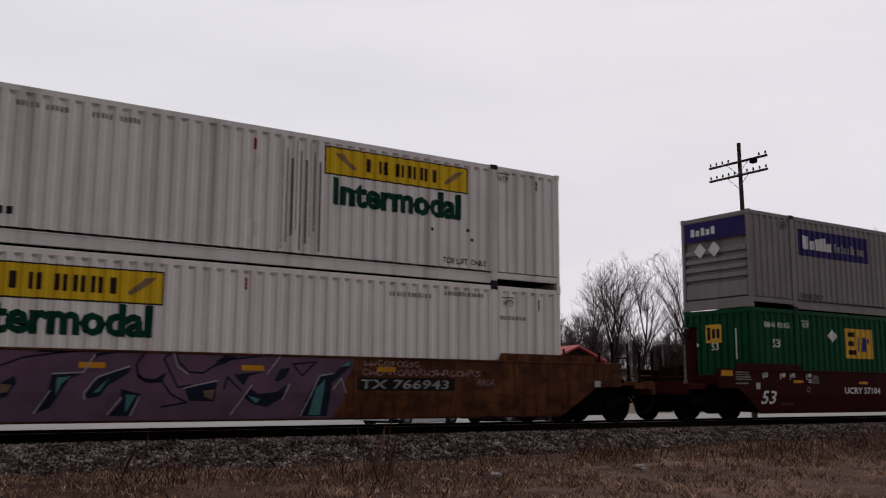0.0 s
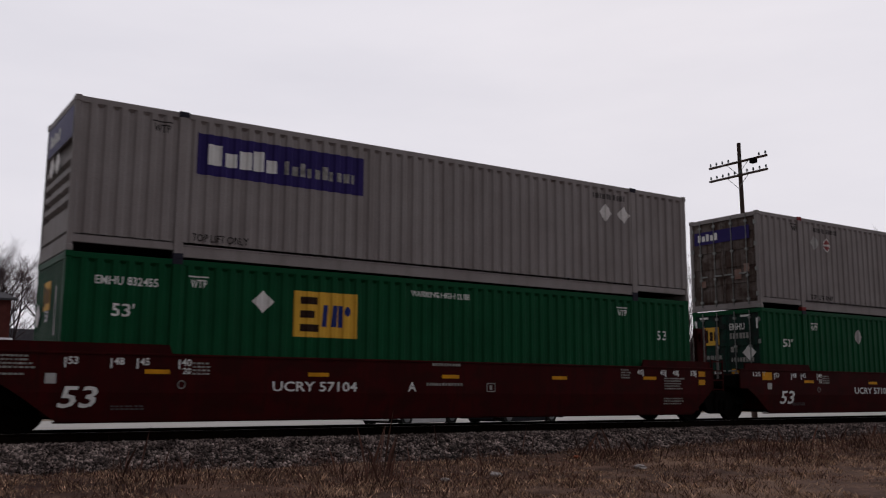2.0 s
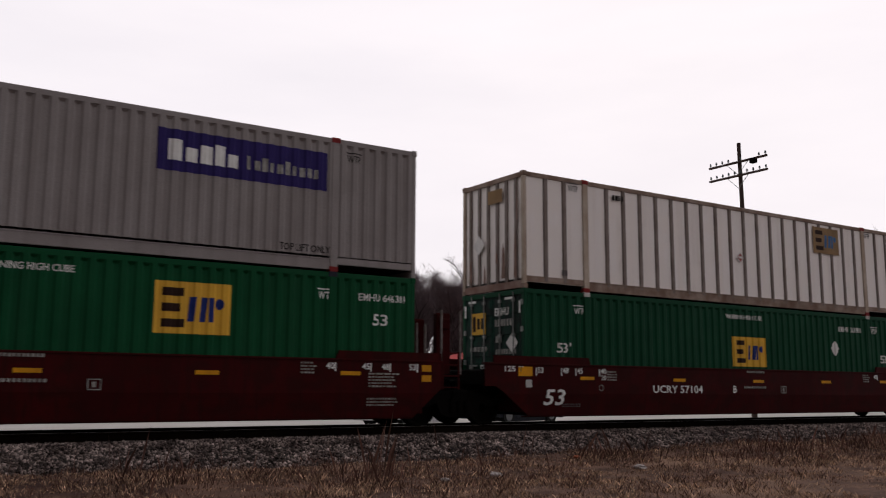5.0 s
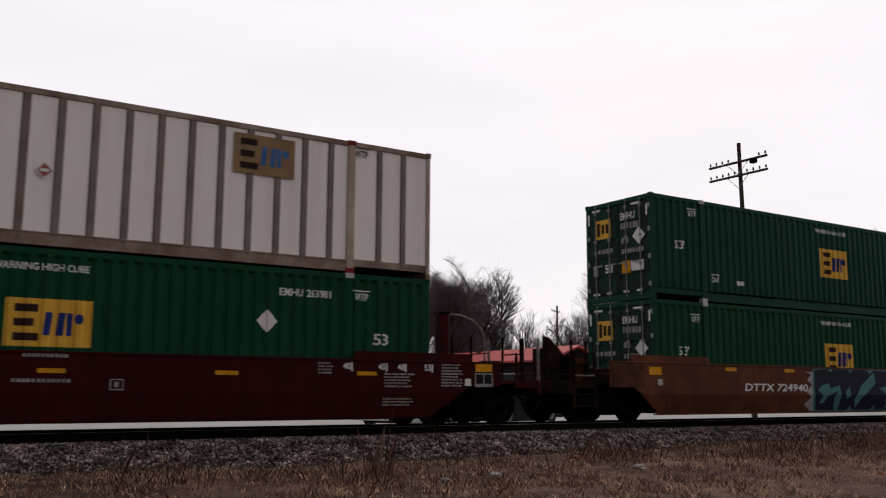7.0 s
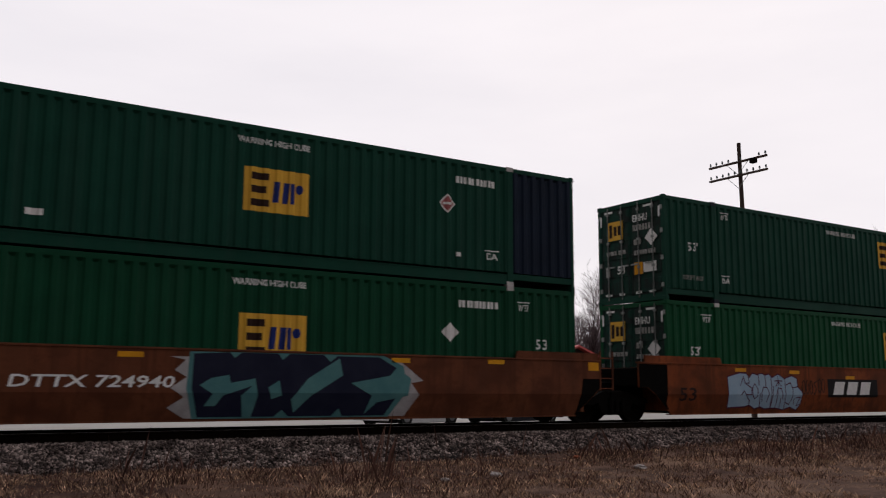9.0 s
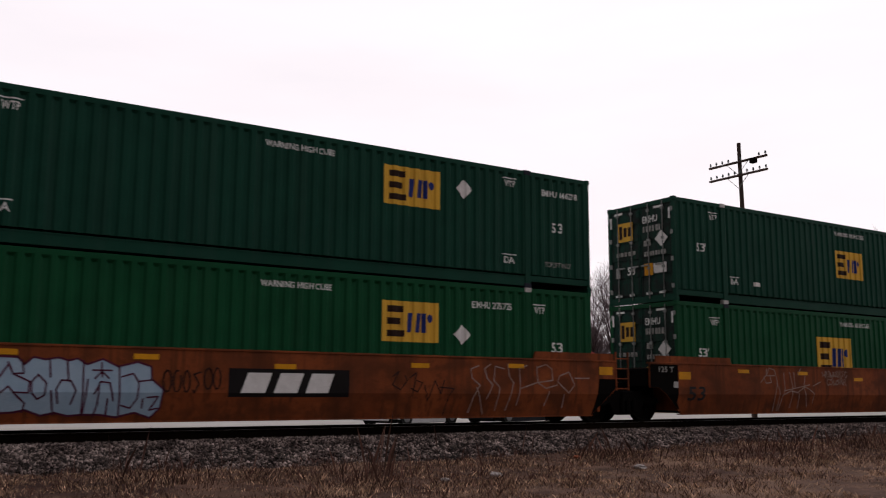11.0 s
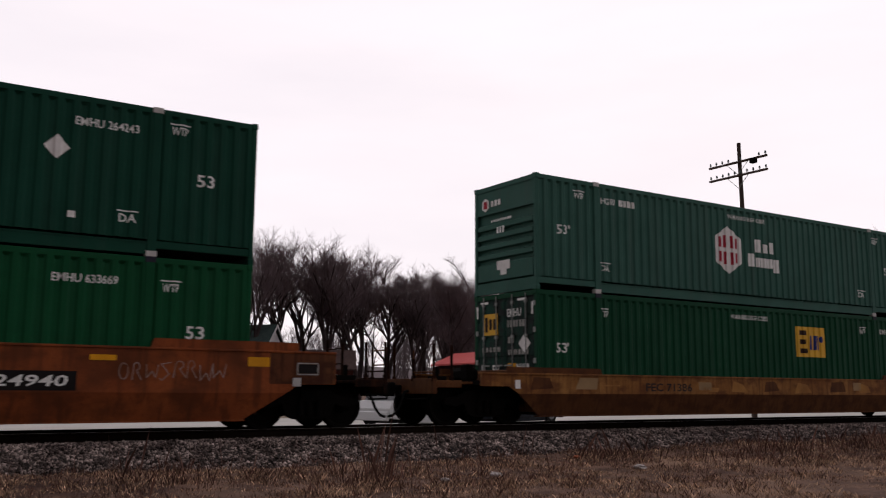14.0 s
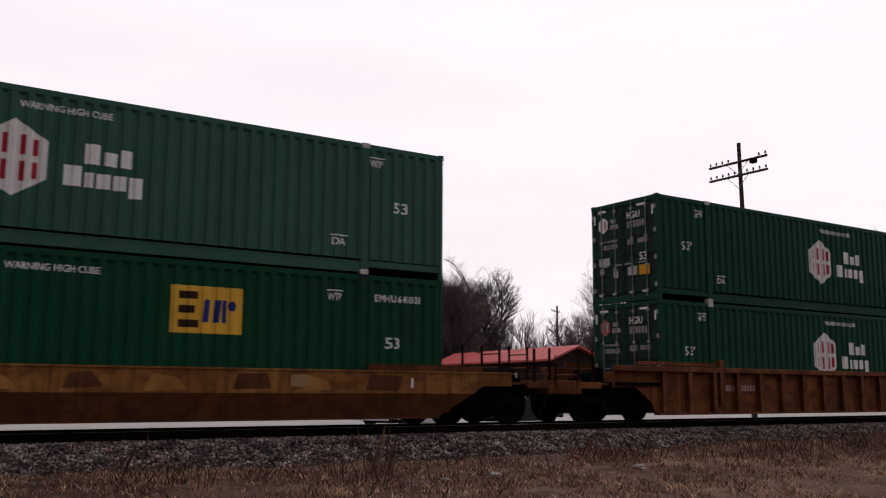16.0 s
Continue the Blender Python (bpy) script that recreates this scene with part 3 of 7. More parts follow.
def skin(ob, level):
    sheet = ob["sheet"]
    return lambda x, z: -WIDE / 2 + (0.0 if sheet else corrugation(x)) - 0.004 * level


def mark(ob, name, bm, material, label="", level=1):
    """Paint or vinyl on the container's near side."""
    for v in bm.verts:
        v.co.x += ob["inset"]
    return part(name, lay(bm, FOLDS if not ob["sheet"] else (), (), skin(ob, level)), material, ob, label)


def end_mark(ob, name, bm, material, label="", level=1):
    """The same on its end, where x of the drawing runs from the far corner to the near one."""
    for v in bm.verts:
        v.co = Vector((-0.001 - 0.004 * level, WIDE / 2 - v.co.x, v.co.z))
    return part(name, bm, material, ob, label)


def letters(ob, text, x, z, h, material=INK_W, w=None):
    mark(ob, "lettering", word_bm(text, x, z, h, w), material)


def wtp(ob, x, z, material=INK_W, text="WTP"):
    bm = word_bm(text, x - 0.16, z - 0.11, 0.16, 0.32)
    bm.faces.new([bm.verts.new((a, 0, c)) for a, c in rect(x - 0.2, x + 0.2, z + 0.09, z + 0.115)])
    mark(ob, "stencil", bm, material)


def small_bars(ob, x, z, w, h, n, material=INK_W, seed=1):
    mark(ob, "stencil", flat_poly(bars(x, z, w, h, n, seed)), material)


def block_sign(ob, x0, x1, z0, z1, field=SIGN_Y, dark=INK_BR, blue=INK_BL):
    """The square yellow company sign: three plain figures in dark and blue."""
    w, h = x1 - x0, z1 - z0
    mark(ob, "sign", flat_poly([rect(x0, x1, z0, z1)]), field, "square yellow company sign")
    X, Z = (lambda u: x0 + u * w), (lambda v: z0 + v * h)
    for za, zb, xb in ((0.72, 0.88, 0.37), (0.42, 0.58, 0.33), (0.12, 0.28, 0.39)):
        mark(ob, "sign_figure", flat_poly([rect(X(0.10), X(xb), Z(za), Z(zb))]), dark, "", 2)
    for a, b in ((0.43, 0.455), (0.58, 0.605)):
        mark(ob, "sign_figure", flat_poly([[(X(a), Z(0.24)), (X(a + 0.085), Z(0.24)), (X(b + 0.085), Z(0.72)), (X(b), Z(0.72))]]), blue, "", 2)
    mark(ob, "sign_figure", flat_poly([rect(X(0.70), X(0.77), Z(0.24), Z(0.72))]), blue, "", 2)
    mark(ob, "sign_figure", flat_poly([arc(X(0.845), Z(0.60), 0.058 * w, 0.11 * h, 0, 330, 11)]), blue, "", 2)


def end_sign(ob, x0, x1, z0, z1, field=SIGN_Y):
    w, h = x1 - x0, z1 - z0
    end_mark(ob, "sign", flat_poly([rect(x0, x1, z0, z1)]), field, "small yellow company sign on the end")
    end_mark(ob, "sign_figure", flat_poly([rect(x0 + 0.1 * w, x0 + 0.3 * w, z0 + 0.15 * h, z0 + 0.85 * h), rect(x0 + 0.4 * w, x0 + 0.6 * w, z0 + 0.25 * h, z0 + 0.75 * h), rect(x0 + 0.68 * w, x0 + 0.88 * w, z0 + 0.25 * h, z0 + 0.75 * h)]), INK_BR, "", 2)


def placard(ob, x, z, r=0.23, material=CARD_W, red=False):
    mark(ob, "placard", flat_poly([diamond(x, z, r)]), material, "diamond placard holder", 3)
    if red:
        mark(ob, "placard_print", flat_poly([diamond(x, z, r * 0.78)]), CARD_R, "", 4)
        mark(ob, "placard_print", flat_poly([rect(x - r * 0.5, x + r * 0.5, z - 0.03, z + 0.03)]), CARD_W, "", 5)


def door_marks(ob, low, seed, field=SIGN_Y):
    """Markings on the doors: number, sign, placard, warning labels, reflectors."""
    end_sign(ob, 0.42, 1.02, 1.85, 2.4, field)
    end_mark(ob, "lettering", word_bm("EMHU", 1.42, 2.28, 0.2, 0.56), INK_W)
    end_mark(ob, "stencil", flat_poly(bars(1.42, 2.02, 0.72, 0.17, 6, seed)), INK_WD)
    end_mark(ob, "stencil", flat_poly(bars(1.45, 1.62, 0.3, 0.16, 2, seed + 1)), INK_WD)
    end_mark(ob, "placard", flat_poly([diamond(2.12, 1.78 if not low else 1.6, 0.24)]), CARD_W, "diamond placard holder", 3)
    end_mark(ob, "stencil", flat_poly(bars(1.45, 1.33, 0.85, 0.13, 8, seed + 2)), INK_WD)
    end_mark(ob, "label_plate", flat_poly([rect(1.45, 1.78, 0.78, 1.12)]), YELLOW, "yellow warning label", 2)
    end_mark(ob, "label_plate", flat_poly([rect(1.8, 2.28, 0.82, 1.1)]), CARD_W, "white warning label", 2)
    end_mark(ob, "lettering", word_bm("53", 0.78, 0.85, 0.24), INK_W)
    end_mark(ob, "stencil", flat_poly(bars(0.35, 1.42, 0.8, 0.12, 5, seed + 3)), INK_WD)
    end_mark(ob, "label_plate", flat_poly([rect(0.32, 0.48, 0.8, 1.1)]), CARD_G, "", 2)
    for x0, x1, z0, z1 in ((0.3, 0.62, 2.66, 2.72), (1.85, 2.2, 2.66, 2.72), (0.12, 0.18, 2.3, 2.6), (2.40, 2.46, 2.3, 2.6), (0.3, 0.55, 0.24, 0.3), (0.85, 1.05, 0.24, 0.3), (1.5, 1.72, 0.24, 0.3), (2.0, 2.2, 0.24, 0.3)):
        end_mark(ob, "reflector", flat_poly([rect(x0, x1, z0, z1)]), INK_W, "", 3)


def usual(ob, low, xs, warn=True, num_x=None, num=None, seed=1):
    """53 foot marks at both ends and the line at the top."""
    for x, z, t in xs:
        if t == "53":
            letters(ob, "53'" if x < 8 else "53", x - 0.2, z - 0.13, 0.25, INK_W, 0.42 if x < 8 else 0.36)
        else:
            wtp(ob, x, z, INK_W, t)
    if warn:
        letters(ob, "WARNING HIGH CUBE", 7.25, 2.50, 0.13, INK_W, 1.6)
    if num_x:
        if num:
            letters(ob, num, num_x, 2.33, 0.16, INK_W, 1.15)
        else:
            small_bars(ob, num_x, 2.33, 1.15, 0.16, 10, INK_W, seed)


# the two white containers at the head of the view
c = container(-1.25, TOP_Z, "soiled white corrugated container with golden sign, stacked above another", CREAM_D, cast=CAST_D)
JB1 = c


def gold_sign(c, x0, x1, z0, z1):
    mark(c, "sign", flat_poly([rect(x0 - 0.03, x1 + 0.03, z0 - 0.03, z1 + 0.03)]), INK, "")
    mark(c, "sign", flat_poly([rect(x0, x1, z0, z1)]), SIGN_JB, "long golden company sign", 2)
    w, h = x1 - x0, z1 - z0
    fx = [(0.26, 0.30), (0.35, 0.41), (0.47, 0.53), (0.555, 0.615), (0.64, 0.70), (0.72, 0.78)]
    for k, (a, b) in enumerate(fx):
        X = lambda u: x0 + u * w
        za, zb = z0 + 0.24 * h, z0 + 0.76 * h
        t = 0.026 * w / 1.5
        rows = [rect(X(a), X(a) + t * 1.3, za, zb), rect(X(b) - t * 1.3, X(b), za, zb)] if k in (1, 2, 3, 4) else [rect((X(a) + X(b)) / 2 - t, (X(a) + X(b)) / 2 + t, za, zb)]
        mark(c, "sign_figure", flat_poly(rows), INK_BR, "", 3)
    for u, flip in ((0.13, 1), (0.89, -1)):
        mark(c, "sign_figure", flat_poly([[(x0 + (u - 0.08 * flip) * w, z0 + 0.85 * h), (x0 + (u - 0.02 * flip) * w, z0 + 0.8 * h), (x0 + (u + 0.07 * flip) * w, z0 + 0.3 * h), (x0 + (u + 0.05 * flip) * w, z0 + 0.22 * h), (x0 + (u - 0.03 * flip) * w, z0 + 0.55 * h)]]), SIGN_T, "", 3)


gold_sign(c, 9.70, 13.36, 2.12, 2.68)
mark(c, "lettering", word_bm("Intermodal", 9.87, 1.45, 0.60, 3.28), INK_DG, "dark green word")
mark(c, "lettering", word_bm("Intermodal", 9.895, 1.44, 0.60, 3.28), INK_DG, "", 2)
letters(c, "TOP LIFT ONLY", 12.68, 0.42, 0.14, INK, 1.25)
mark(c, "reflector", flat_poly([rect(8.07, 8.12, 2.38, 2.62)]), INK_R)
for z in (2.14, 0.74):
    placard(c, 8.05, z, 0.24, CREAM)
wtp(c, 14.4, 2.62, INK_GR)
for x, z in ((12.35, 1.13), (13.35, 1.2), (13.45, 0.98)):
    mark(c, "stain", flat_poly([rect(x, x + 0.07, z, z + 0.07)]), INK_BR, "dark patch of rust")
mark(c, "reflector", flat_poly([rect(15.4, 15.45, 2.42, 2.66)]), INK)
for i, x in enumerate((0.6, 2.3, 3.6, 4.1, 4.9, 5.4)):
    small_bars(c, x, 2.52, 0.4, 0.10, 5, INK_PALE, i)
small_bars(c, 3.2, 0.55, 0.5, 0.14, 4, INK, 9)
for i in range(9):
    mark(c, "stain", flat_poly([rect(8.7 + i * 0.105, 8.718 + i * 0.105 + 0.014 * (i % 3), 0.4 + 0.14 * (i % 4), 2.72 - 0.2 * (i % 3))]), RUN_G, "dark run of grime")
c = container(-1.25, LOW_Z, "off white corrugated container with golden sign, in a well car", CREAM, cast=CAST_D)
JB2 = c
gold_sign(c, 2.75, 6.36, 2.02, 2.60)
mark(c, "lettering", word_bm("Intermodal", 2.9, 1.38, 0.60, 3.28), INK_DG, "dark green word")
mark(c, "lettering", word_bm("Intermodal", 2.925, 1.37, 0.60, 3.28), INK_DG, "", 2)
mark(c, "reflector", flat_poly([rect(7.99, 8.04, 2.40, 2.64)]), INK_R)
small_bars(c, 11.3, 2.48, 1.1, 0.10, 12, INK_PALE, 4)
small_bars(c, 12.75, 2.58, 1.1, 0.09, 12, INK_PALE, 5)
small_bars(c, 14.3, 2.1, 0.8, 0.09, 10, INK_PALE, 6)
wtp(c, 14.55, 2.52, INK_GR)
for x, z in ((12.2, 0.9), (13.1, 0.62), (14.9, 0.5)):
    mark(c, "stain", flat_poly([rect(x, x + 0.05, z, z + 0.16)]), RUN_G, "dark scuff")
mark(c, "reflector", flat_poly([rect(15.45, 15.49, 2.35, 2.62)]), INK)


def grey_marks(c, x0, x1, right=False):
    z0, z1 = 1.71, 2.54
    mark(c, "sign", flat_poly([rect(x0, x1, z0, z1)]), PURPLE, "long violet company sign")
    w, h = x1 - x0, z1 - z0
    X, Z = (lambda u: x0 + u * w), (lambda v: z0 + v * h)
    rows = [rect(X(0.06), X(0.135), Z(0.26), Z(0.76)), rect(X(0.155), X(0.22), Z(0.26), Z(0.6)), rect(X(0.235), X(0.305), Z(0.26), Z(0.7)), rect(X(0.315), X(0.375), Z(0.26), Z(0.76)), rect(X(0.39), X(0.45), Z(0.26), Z(0.58))]
    mark(c, "sign_figure", flat_poly(rows), INK_W, "plain white company bars", 2)
    rows = [rect(X(0.50 + 0.046 * i), X(0.50 + 0.046 * i + (0.034 if i % 3 else 0.022)), Z(0.28), Z(0.62 if i in (0, 2, 5) else 0.52)) for i in range(10)]
    mark(c, "sign_figure", flat_poly(rows), INK_WD, "thin grey company bars", 2)


c = container(22.18, TOP_Z, "grey corrugated container with violet sign and ribbed end wall", GREY, cast=CAST_D, end="louver")
F1U = c
grey_marks(c, 2.30, 6.02)
wtp(c, 1.60, 2.54, INK)
letters(c, "TOP LIFT ONLY", 2.28, 0.38, 0.15, INK, 1.15)
placard(c, 13.14, 2.14, 0.23)
placard(c, 13.79, 2.14, 0.23)
small_bars(c, 12.7, 2.5, 1.2, 0.14, 10, INK_GR, 3)
end_mark(c, "sign", flat_poly([rect(0.14, 2.45, 2.15, 2.74)]), PURPLE, "violet sign across the end", 0)
end_mark(c, "sign_figure", flat_poly([rect(0.4 + i * 0.2, 0.54 + i * 0.2, 2.32, 2.56 - 0.06 * (i % 2)) for i in range(5)]), INK_W, "", 1)
end_mark(c, "placard", flat_poly([diamond(0.75, 1.85, 0.24)]), CARD_W, "", 3)
end_mark(c, "placard", flat_poly([diamond(1.3, 1.85, 0.24)]), CARD_W, "", 3)
c = container(22.18, LOW_Z, "bright green corrugated container with yellow sign in a maroon car", GREEN_B, end="ribs")
usual(c, True, [(1.05, 1.88, "53"), (2.45, 2.48, "WTP"), (13.64, 2.48, "WTP"), (15.1, 1.92, "53")], True, 0.53, "EMHU 832455", 3)
block_sign(c, 4.45, 5.91, 1.51, 2.45)
placard(c, 3.78, 2.18)
end_sign(c, 0.85, 1.45, 1.9, 2.45)
end_mark(c, "placard", flat_poly([diamond(0.35, 1.85, 0.24)]), CARD_W, "", 3)
end_mark(c, "lettering", word_bm("53", 1.05, 1.68, 0.22), INK_W)
end_mark(c, "reflector", flat_poly([rect(1.95, 2.0, 1.4, 2.3)]), INK_W)
F1L = c

c = container(41.41, TOP_Z, "grey corrugated container with violet sign and rust streaked doors", GREY, cast=CAST_R, door_m=DOOR_R, inset=0.15)
F2U = c
grey_marks(c, 10.18, 13.80)
placard(c, 2.58, 2.16, 0.23, CARD_G)
placard(c, 3.21, 2.13, 0.23, CARD_W, True)
wtp(c, 1.65, 2.55, INK)
wtp(c, 14.43, 2.52, INK)
letters(c, "TOP LIFT ONLY", 2.29, 0.38, 0.15, INK, 1.15)
letters(c, "TOP LIFT ONLY", 12.75, 0.38, 0.15, INK, 1.15)
small_bars(c, 2.6, 2.5, 1.2, 0.14, 10, INK_GR, 8)
end_mark(c, "sign", flat_poly([rect(0.2, 2.3, 2.1, 2.5)]), PURPLE, "violet sign across the doors", 3)
end_mark(c, "sign_figure", flat_poly([rect(0.35 + i * 0.16, 0.46 + i * 0.16, 2.2, 2.42 - 0.05 * (i % 2)) for i in range(5)]), INK_W, "", 4)
end_mark(c, "label_plate", flat_poly([rect(1.7, 1.95, 0.9, 1.2), rect(2.05, 2.25, 1.1, 1.35), rect(0.4, 0.6, 0.75, 0.95)]), RUST_E, "", 3)
c = container(41.41, LOW_Z, "bright green corrugated container with yellow sign in a maroon car", GREEN_B, inset=0.13)
F2L = c
usual(c, True, [(1.05, 1.90, "53"), (2.40, 2.42, "WTP"), (13.84, 2.42, "WTP"), (15.17, 1.94, "53")], True, 14.63, "EMHU 646381", 5)
block_sign(c, 10.29, 11.8, 1.48, 2.47)
placard(c, 4.62, 2.2, 0.23, CARD_G)
door_marks(c, True, 41)

c = container(60.64, TOP_Z, "chalky white panelled container with faded sign and rust streaks", WHITE_C, RAIL_W, POST_W, CAST_R, "ribs", True)
WU = c
block_sign(c, 11.47, 12.79, 1.86, 2.68, SIGN_T, INK_BR, INK_SK)
wtp(c, 14.36, 2.66, INK)
wtp(c, 1.6, 2.66, INK_GR)
placard(c, 7.97, 1.4, 0.16, CARD_W, True)
small_bars(c, 2.95, 2.5, 0.45, 0.14, 4, INK, 2)
small_bars(c, 1.2, 0.38, 0.2, 0.14, 2, INK_GR, 2)
for i, (x, z, w, h) in enumerate(((0.3, 0.3, 0.14, 0.6), (0.95, 0.25, 0.1, 0.45), (1.7, 0.3, 0.16, 0.9), (2.2, 0.28, 0.12, 1.3), (2.32, 1.7, 0.06, 0.7), (1.45, 0.7, 0.1, 0.3))):
    end_mark(c, "stain", flat_poly([[(x, z), (x + w, z), (x + 0.8 * w, z + 0.7 * h), (x + 0.55 * w, z + h), (x + 0.2 * w, z + 0.8 * h)]]), RUST_E, "brown rust stain", 2)
end_mark(c, "placard", flat_poly([diamond(0.75, 1.25, 0.25)]), CARD_W, "", 3)
end_mark(c, "sign", flat_poly([rect(1.15, 1.75, 2.25, 2.6)]), SIGN_T, "faded tan sign on the end", 3)
c = container(60.64, LOW_Z, "dark green corrugated container with yellow sign in a maroon car", GREEN_D, cast=CAST_W)
WL = c
usual(c, True, [(1.24, 1.50, "53"), (1.77, 2.45, "WTP"), (14.43, 2.43, "WTP"), (14.95, 1.52, "53")], True, 12.56, "EMHU 263981", 7)
block_sign(c, 7.5, 8.95, 1.16, 2.0)
placard(c, 12.3, 1.8)
door_marks(c, True, 61)

c = container(83.87, TOP_Z, "dark green corrugated container with one dark blue replaced side panel", GREEN, cast=CAST_W, odd_panel=NAVY_P)
usual(c, False, [(1.08, 1.56, "53"), (1.60, 2.50, "WTP"), (2.52, 0.71, "DA"), (13.6, 0.70, "DA")], True, 12.57, None, 9)
block_sign(c, 7.42, 8.85, 1.11, 2.02)
placard(c, 12.33, 1.81, 0.23, CARD_W, True)
mark(c, "label_plate", flat_poly([rect(3.4, 3.7, 0.58, 0.7), rect(12.58, 12.72, 0.6, 0.7)]), CARD_W)
door_marks(c, False, 84)
G1U = c
c = container(83.87, LOW_Z, "dark green corrugated container with yellow sign in an orange car", GREEN_D, cast=CAST_W)
usual(c, True, [(1.12, 1.54, "53"), (1.60, 2.44, "WTP"), (14.54, 2.43, "WTP"), (15.1, 1.55, "53")], True, 12.65, None, 10)
block_sign(c, 7.43, 8.88, 1.02, 1.94)
placard(c, 12.42, 1.75)
door_marks(c, True, 85)
G1L = c

c = container(103.28, TOP_Z, "dark green corrugated container with yellow sign, stacked above another", GREEN, inset=0.05)
usual(c, False, [(1.09, 1.54, "53"), (2.46, 2.53, "WTP"), (2.41, 0.70, "DA"), (13.55, 2.54, "WTP"), (13.53, 0.67, "DA"), (15.05, 1.56, "53")], True, 14.54, "EMHU 646278", 12)
block_sign(c, 10.05, 11.53, 1.63, 2.51)
placard(c, 12.2, 2.2)
letters(c, "TOP LIFT ONLY", 0.66, 0.6, 0.13, INK_WD, 0.8)
letters(c, "TOP LIFT ONLY", 14.65, 0.56, 0.13, INK_WD, 0.8)
door_marks(c, False, 103)
G2U = c
c = container(103.28, LOW_Z, "green corrugated container with yellow sign in an orange car", GREEN_B, cast=CAST_W, inset=0.05)
usual(c, True, [(1.04, 1.55, "53"), (1.52, 2.45, "WTP"), (14.43, 2.40, "WTP"), (14.99, 1.49, "53")], True, 12.46, "EMHU 275725", 13)
block_sign(c, 10.05, 11.51, 1.49, 2.38)
placard(c, 12.16, 1.70)
door_marks(c, True, 104)
G2L = c

c = container(122.55, TOP_Z, "dark green corrugated container with yellow sign, stacked above another", GREEN, cast=CAST_W, inset=0.1)
usual(c, False, [(0.97, 1.56, "53"), (1.5, 2.49, "WTP"), (2.33, 0.70, "DA"), (13.56, 0.72, "DA"), (14.48, 2.53, "WTP"), (15.05, 1.58, "53")], True, 12.54, "EMHU 264243", 15)
block_sign(c, 7.22, 8.67, 1.14, 2.02)
placard(c, 12.25, 1.87)
mark(c, "label_plate", flat_poly([rect(3.2, 3.5, 0.6, 0.72), rect(12.5, 12.64, 0.6, 0.72)]), CARD_W)
door_marks(c, False, 123)
G3U = c
c = container(122.55, LOW_Z, "bright green corrugated container with large yellow sign, orange car below", GREEN_B, inset=0.1)
usual(c, True, [(0.92, 1.52, "53"), (1.42, 2.39, "WTP"), (14.44, 2.36, "WTP"), (14.96, 1.51, "53")], True, 12.31, "EMHU 633669", 16)
block_sign(c, 6.03, 7.78, 0.95, 2.13)
placard(c, 11.2, 1.98, 0.23, CARD_G)
door_marks(c, True, 124)
G3L = c


def hex_marks(c, x=7.2, z=1.58):
    r = 0.70
    hexa = [(x + r * 0.92 * math.sin(radians(a)), z + r * math.cos(radians(a))) for a in range(0, 360, 60)]
    mark(c, "sign", flat_poly([hexa[::-1]]), CARD_W, "white hexagonal company sign")
    rows = [rect(x + dx - 0.045, x + dx + 0.045, z + a, z + b) for dx, a, b in ((-0.36, 0.06, 0.36), (-0.36, -0.36, -0.06), (0.36, 0.06, 0.36), (0.36, -0.36, -0.06), (-0.15, 0.06, 0.42), (0.15, 0.06, 0.42), (-0.15, -0.42, -0.06), (0.15, -0.42, -0.06))]
    mark(c, "sign_figure", flat_poly(rows), INK_R, "", 2)
    X = x + 0.85
    rows = [rect(X + 0.35, X + 0.62, z + 0.04, z + 0.42), rect(X + 0.70, X + 0.93, z + 0.04, z + 0.3), rect(X + 0.99, X + 1.2, z + 0.04, z + 0.38)]
    rows += [rect(X + a, X + a + w, z - (0.52 if a > 1 else 0.4), z - (0.02 if a == 0 else 0.12)) for a, w in ((0.0, 0.31), (0.37, 0.15), (0.58, 0.24), (0.88, 0.23), (1.17, 0.24))]
    mark(c, "sign_figure", flat_poly(rows), INK_W, "plain white company bars", 2)


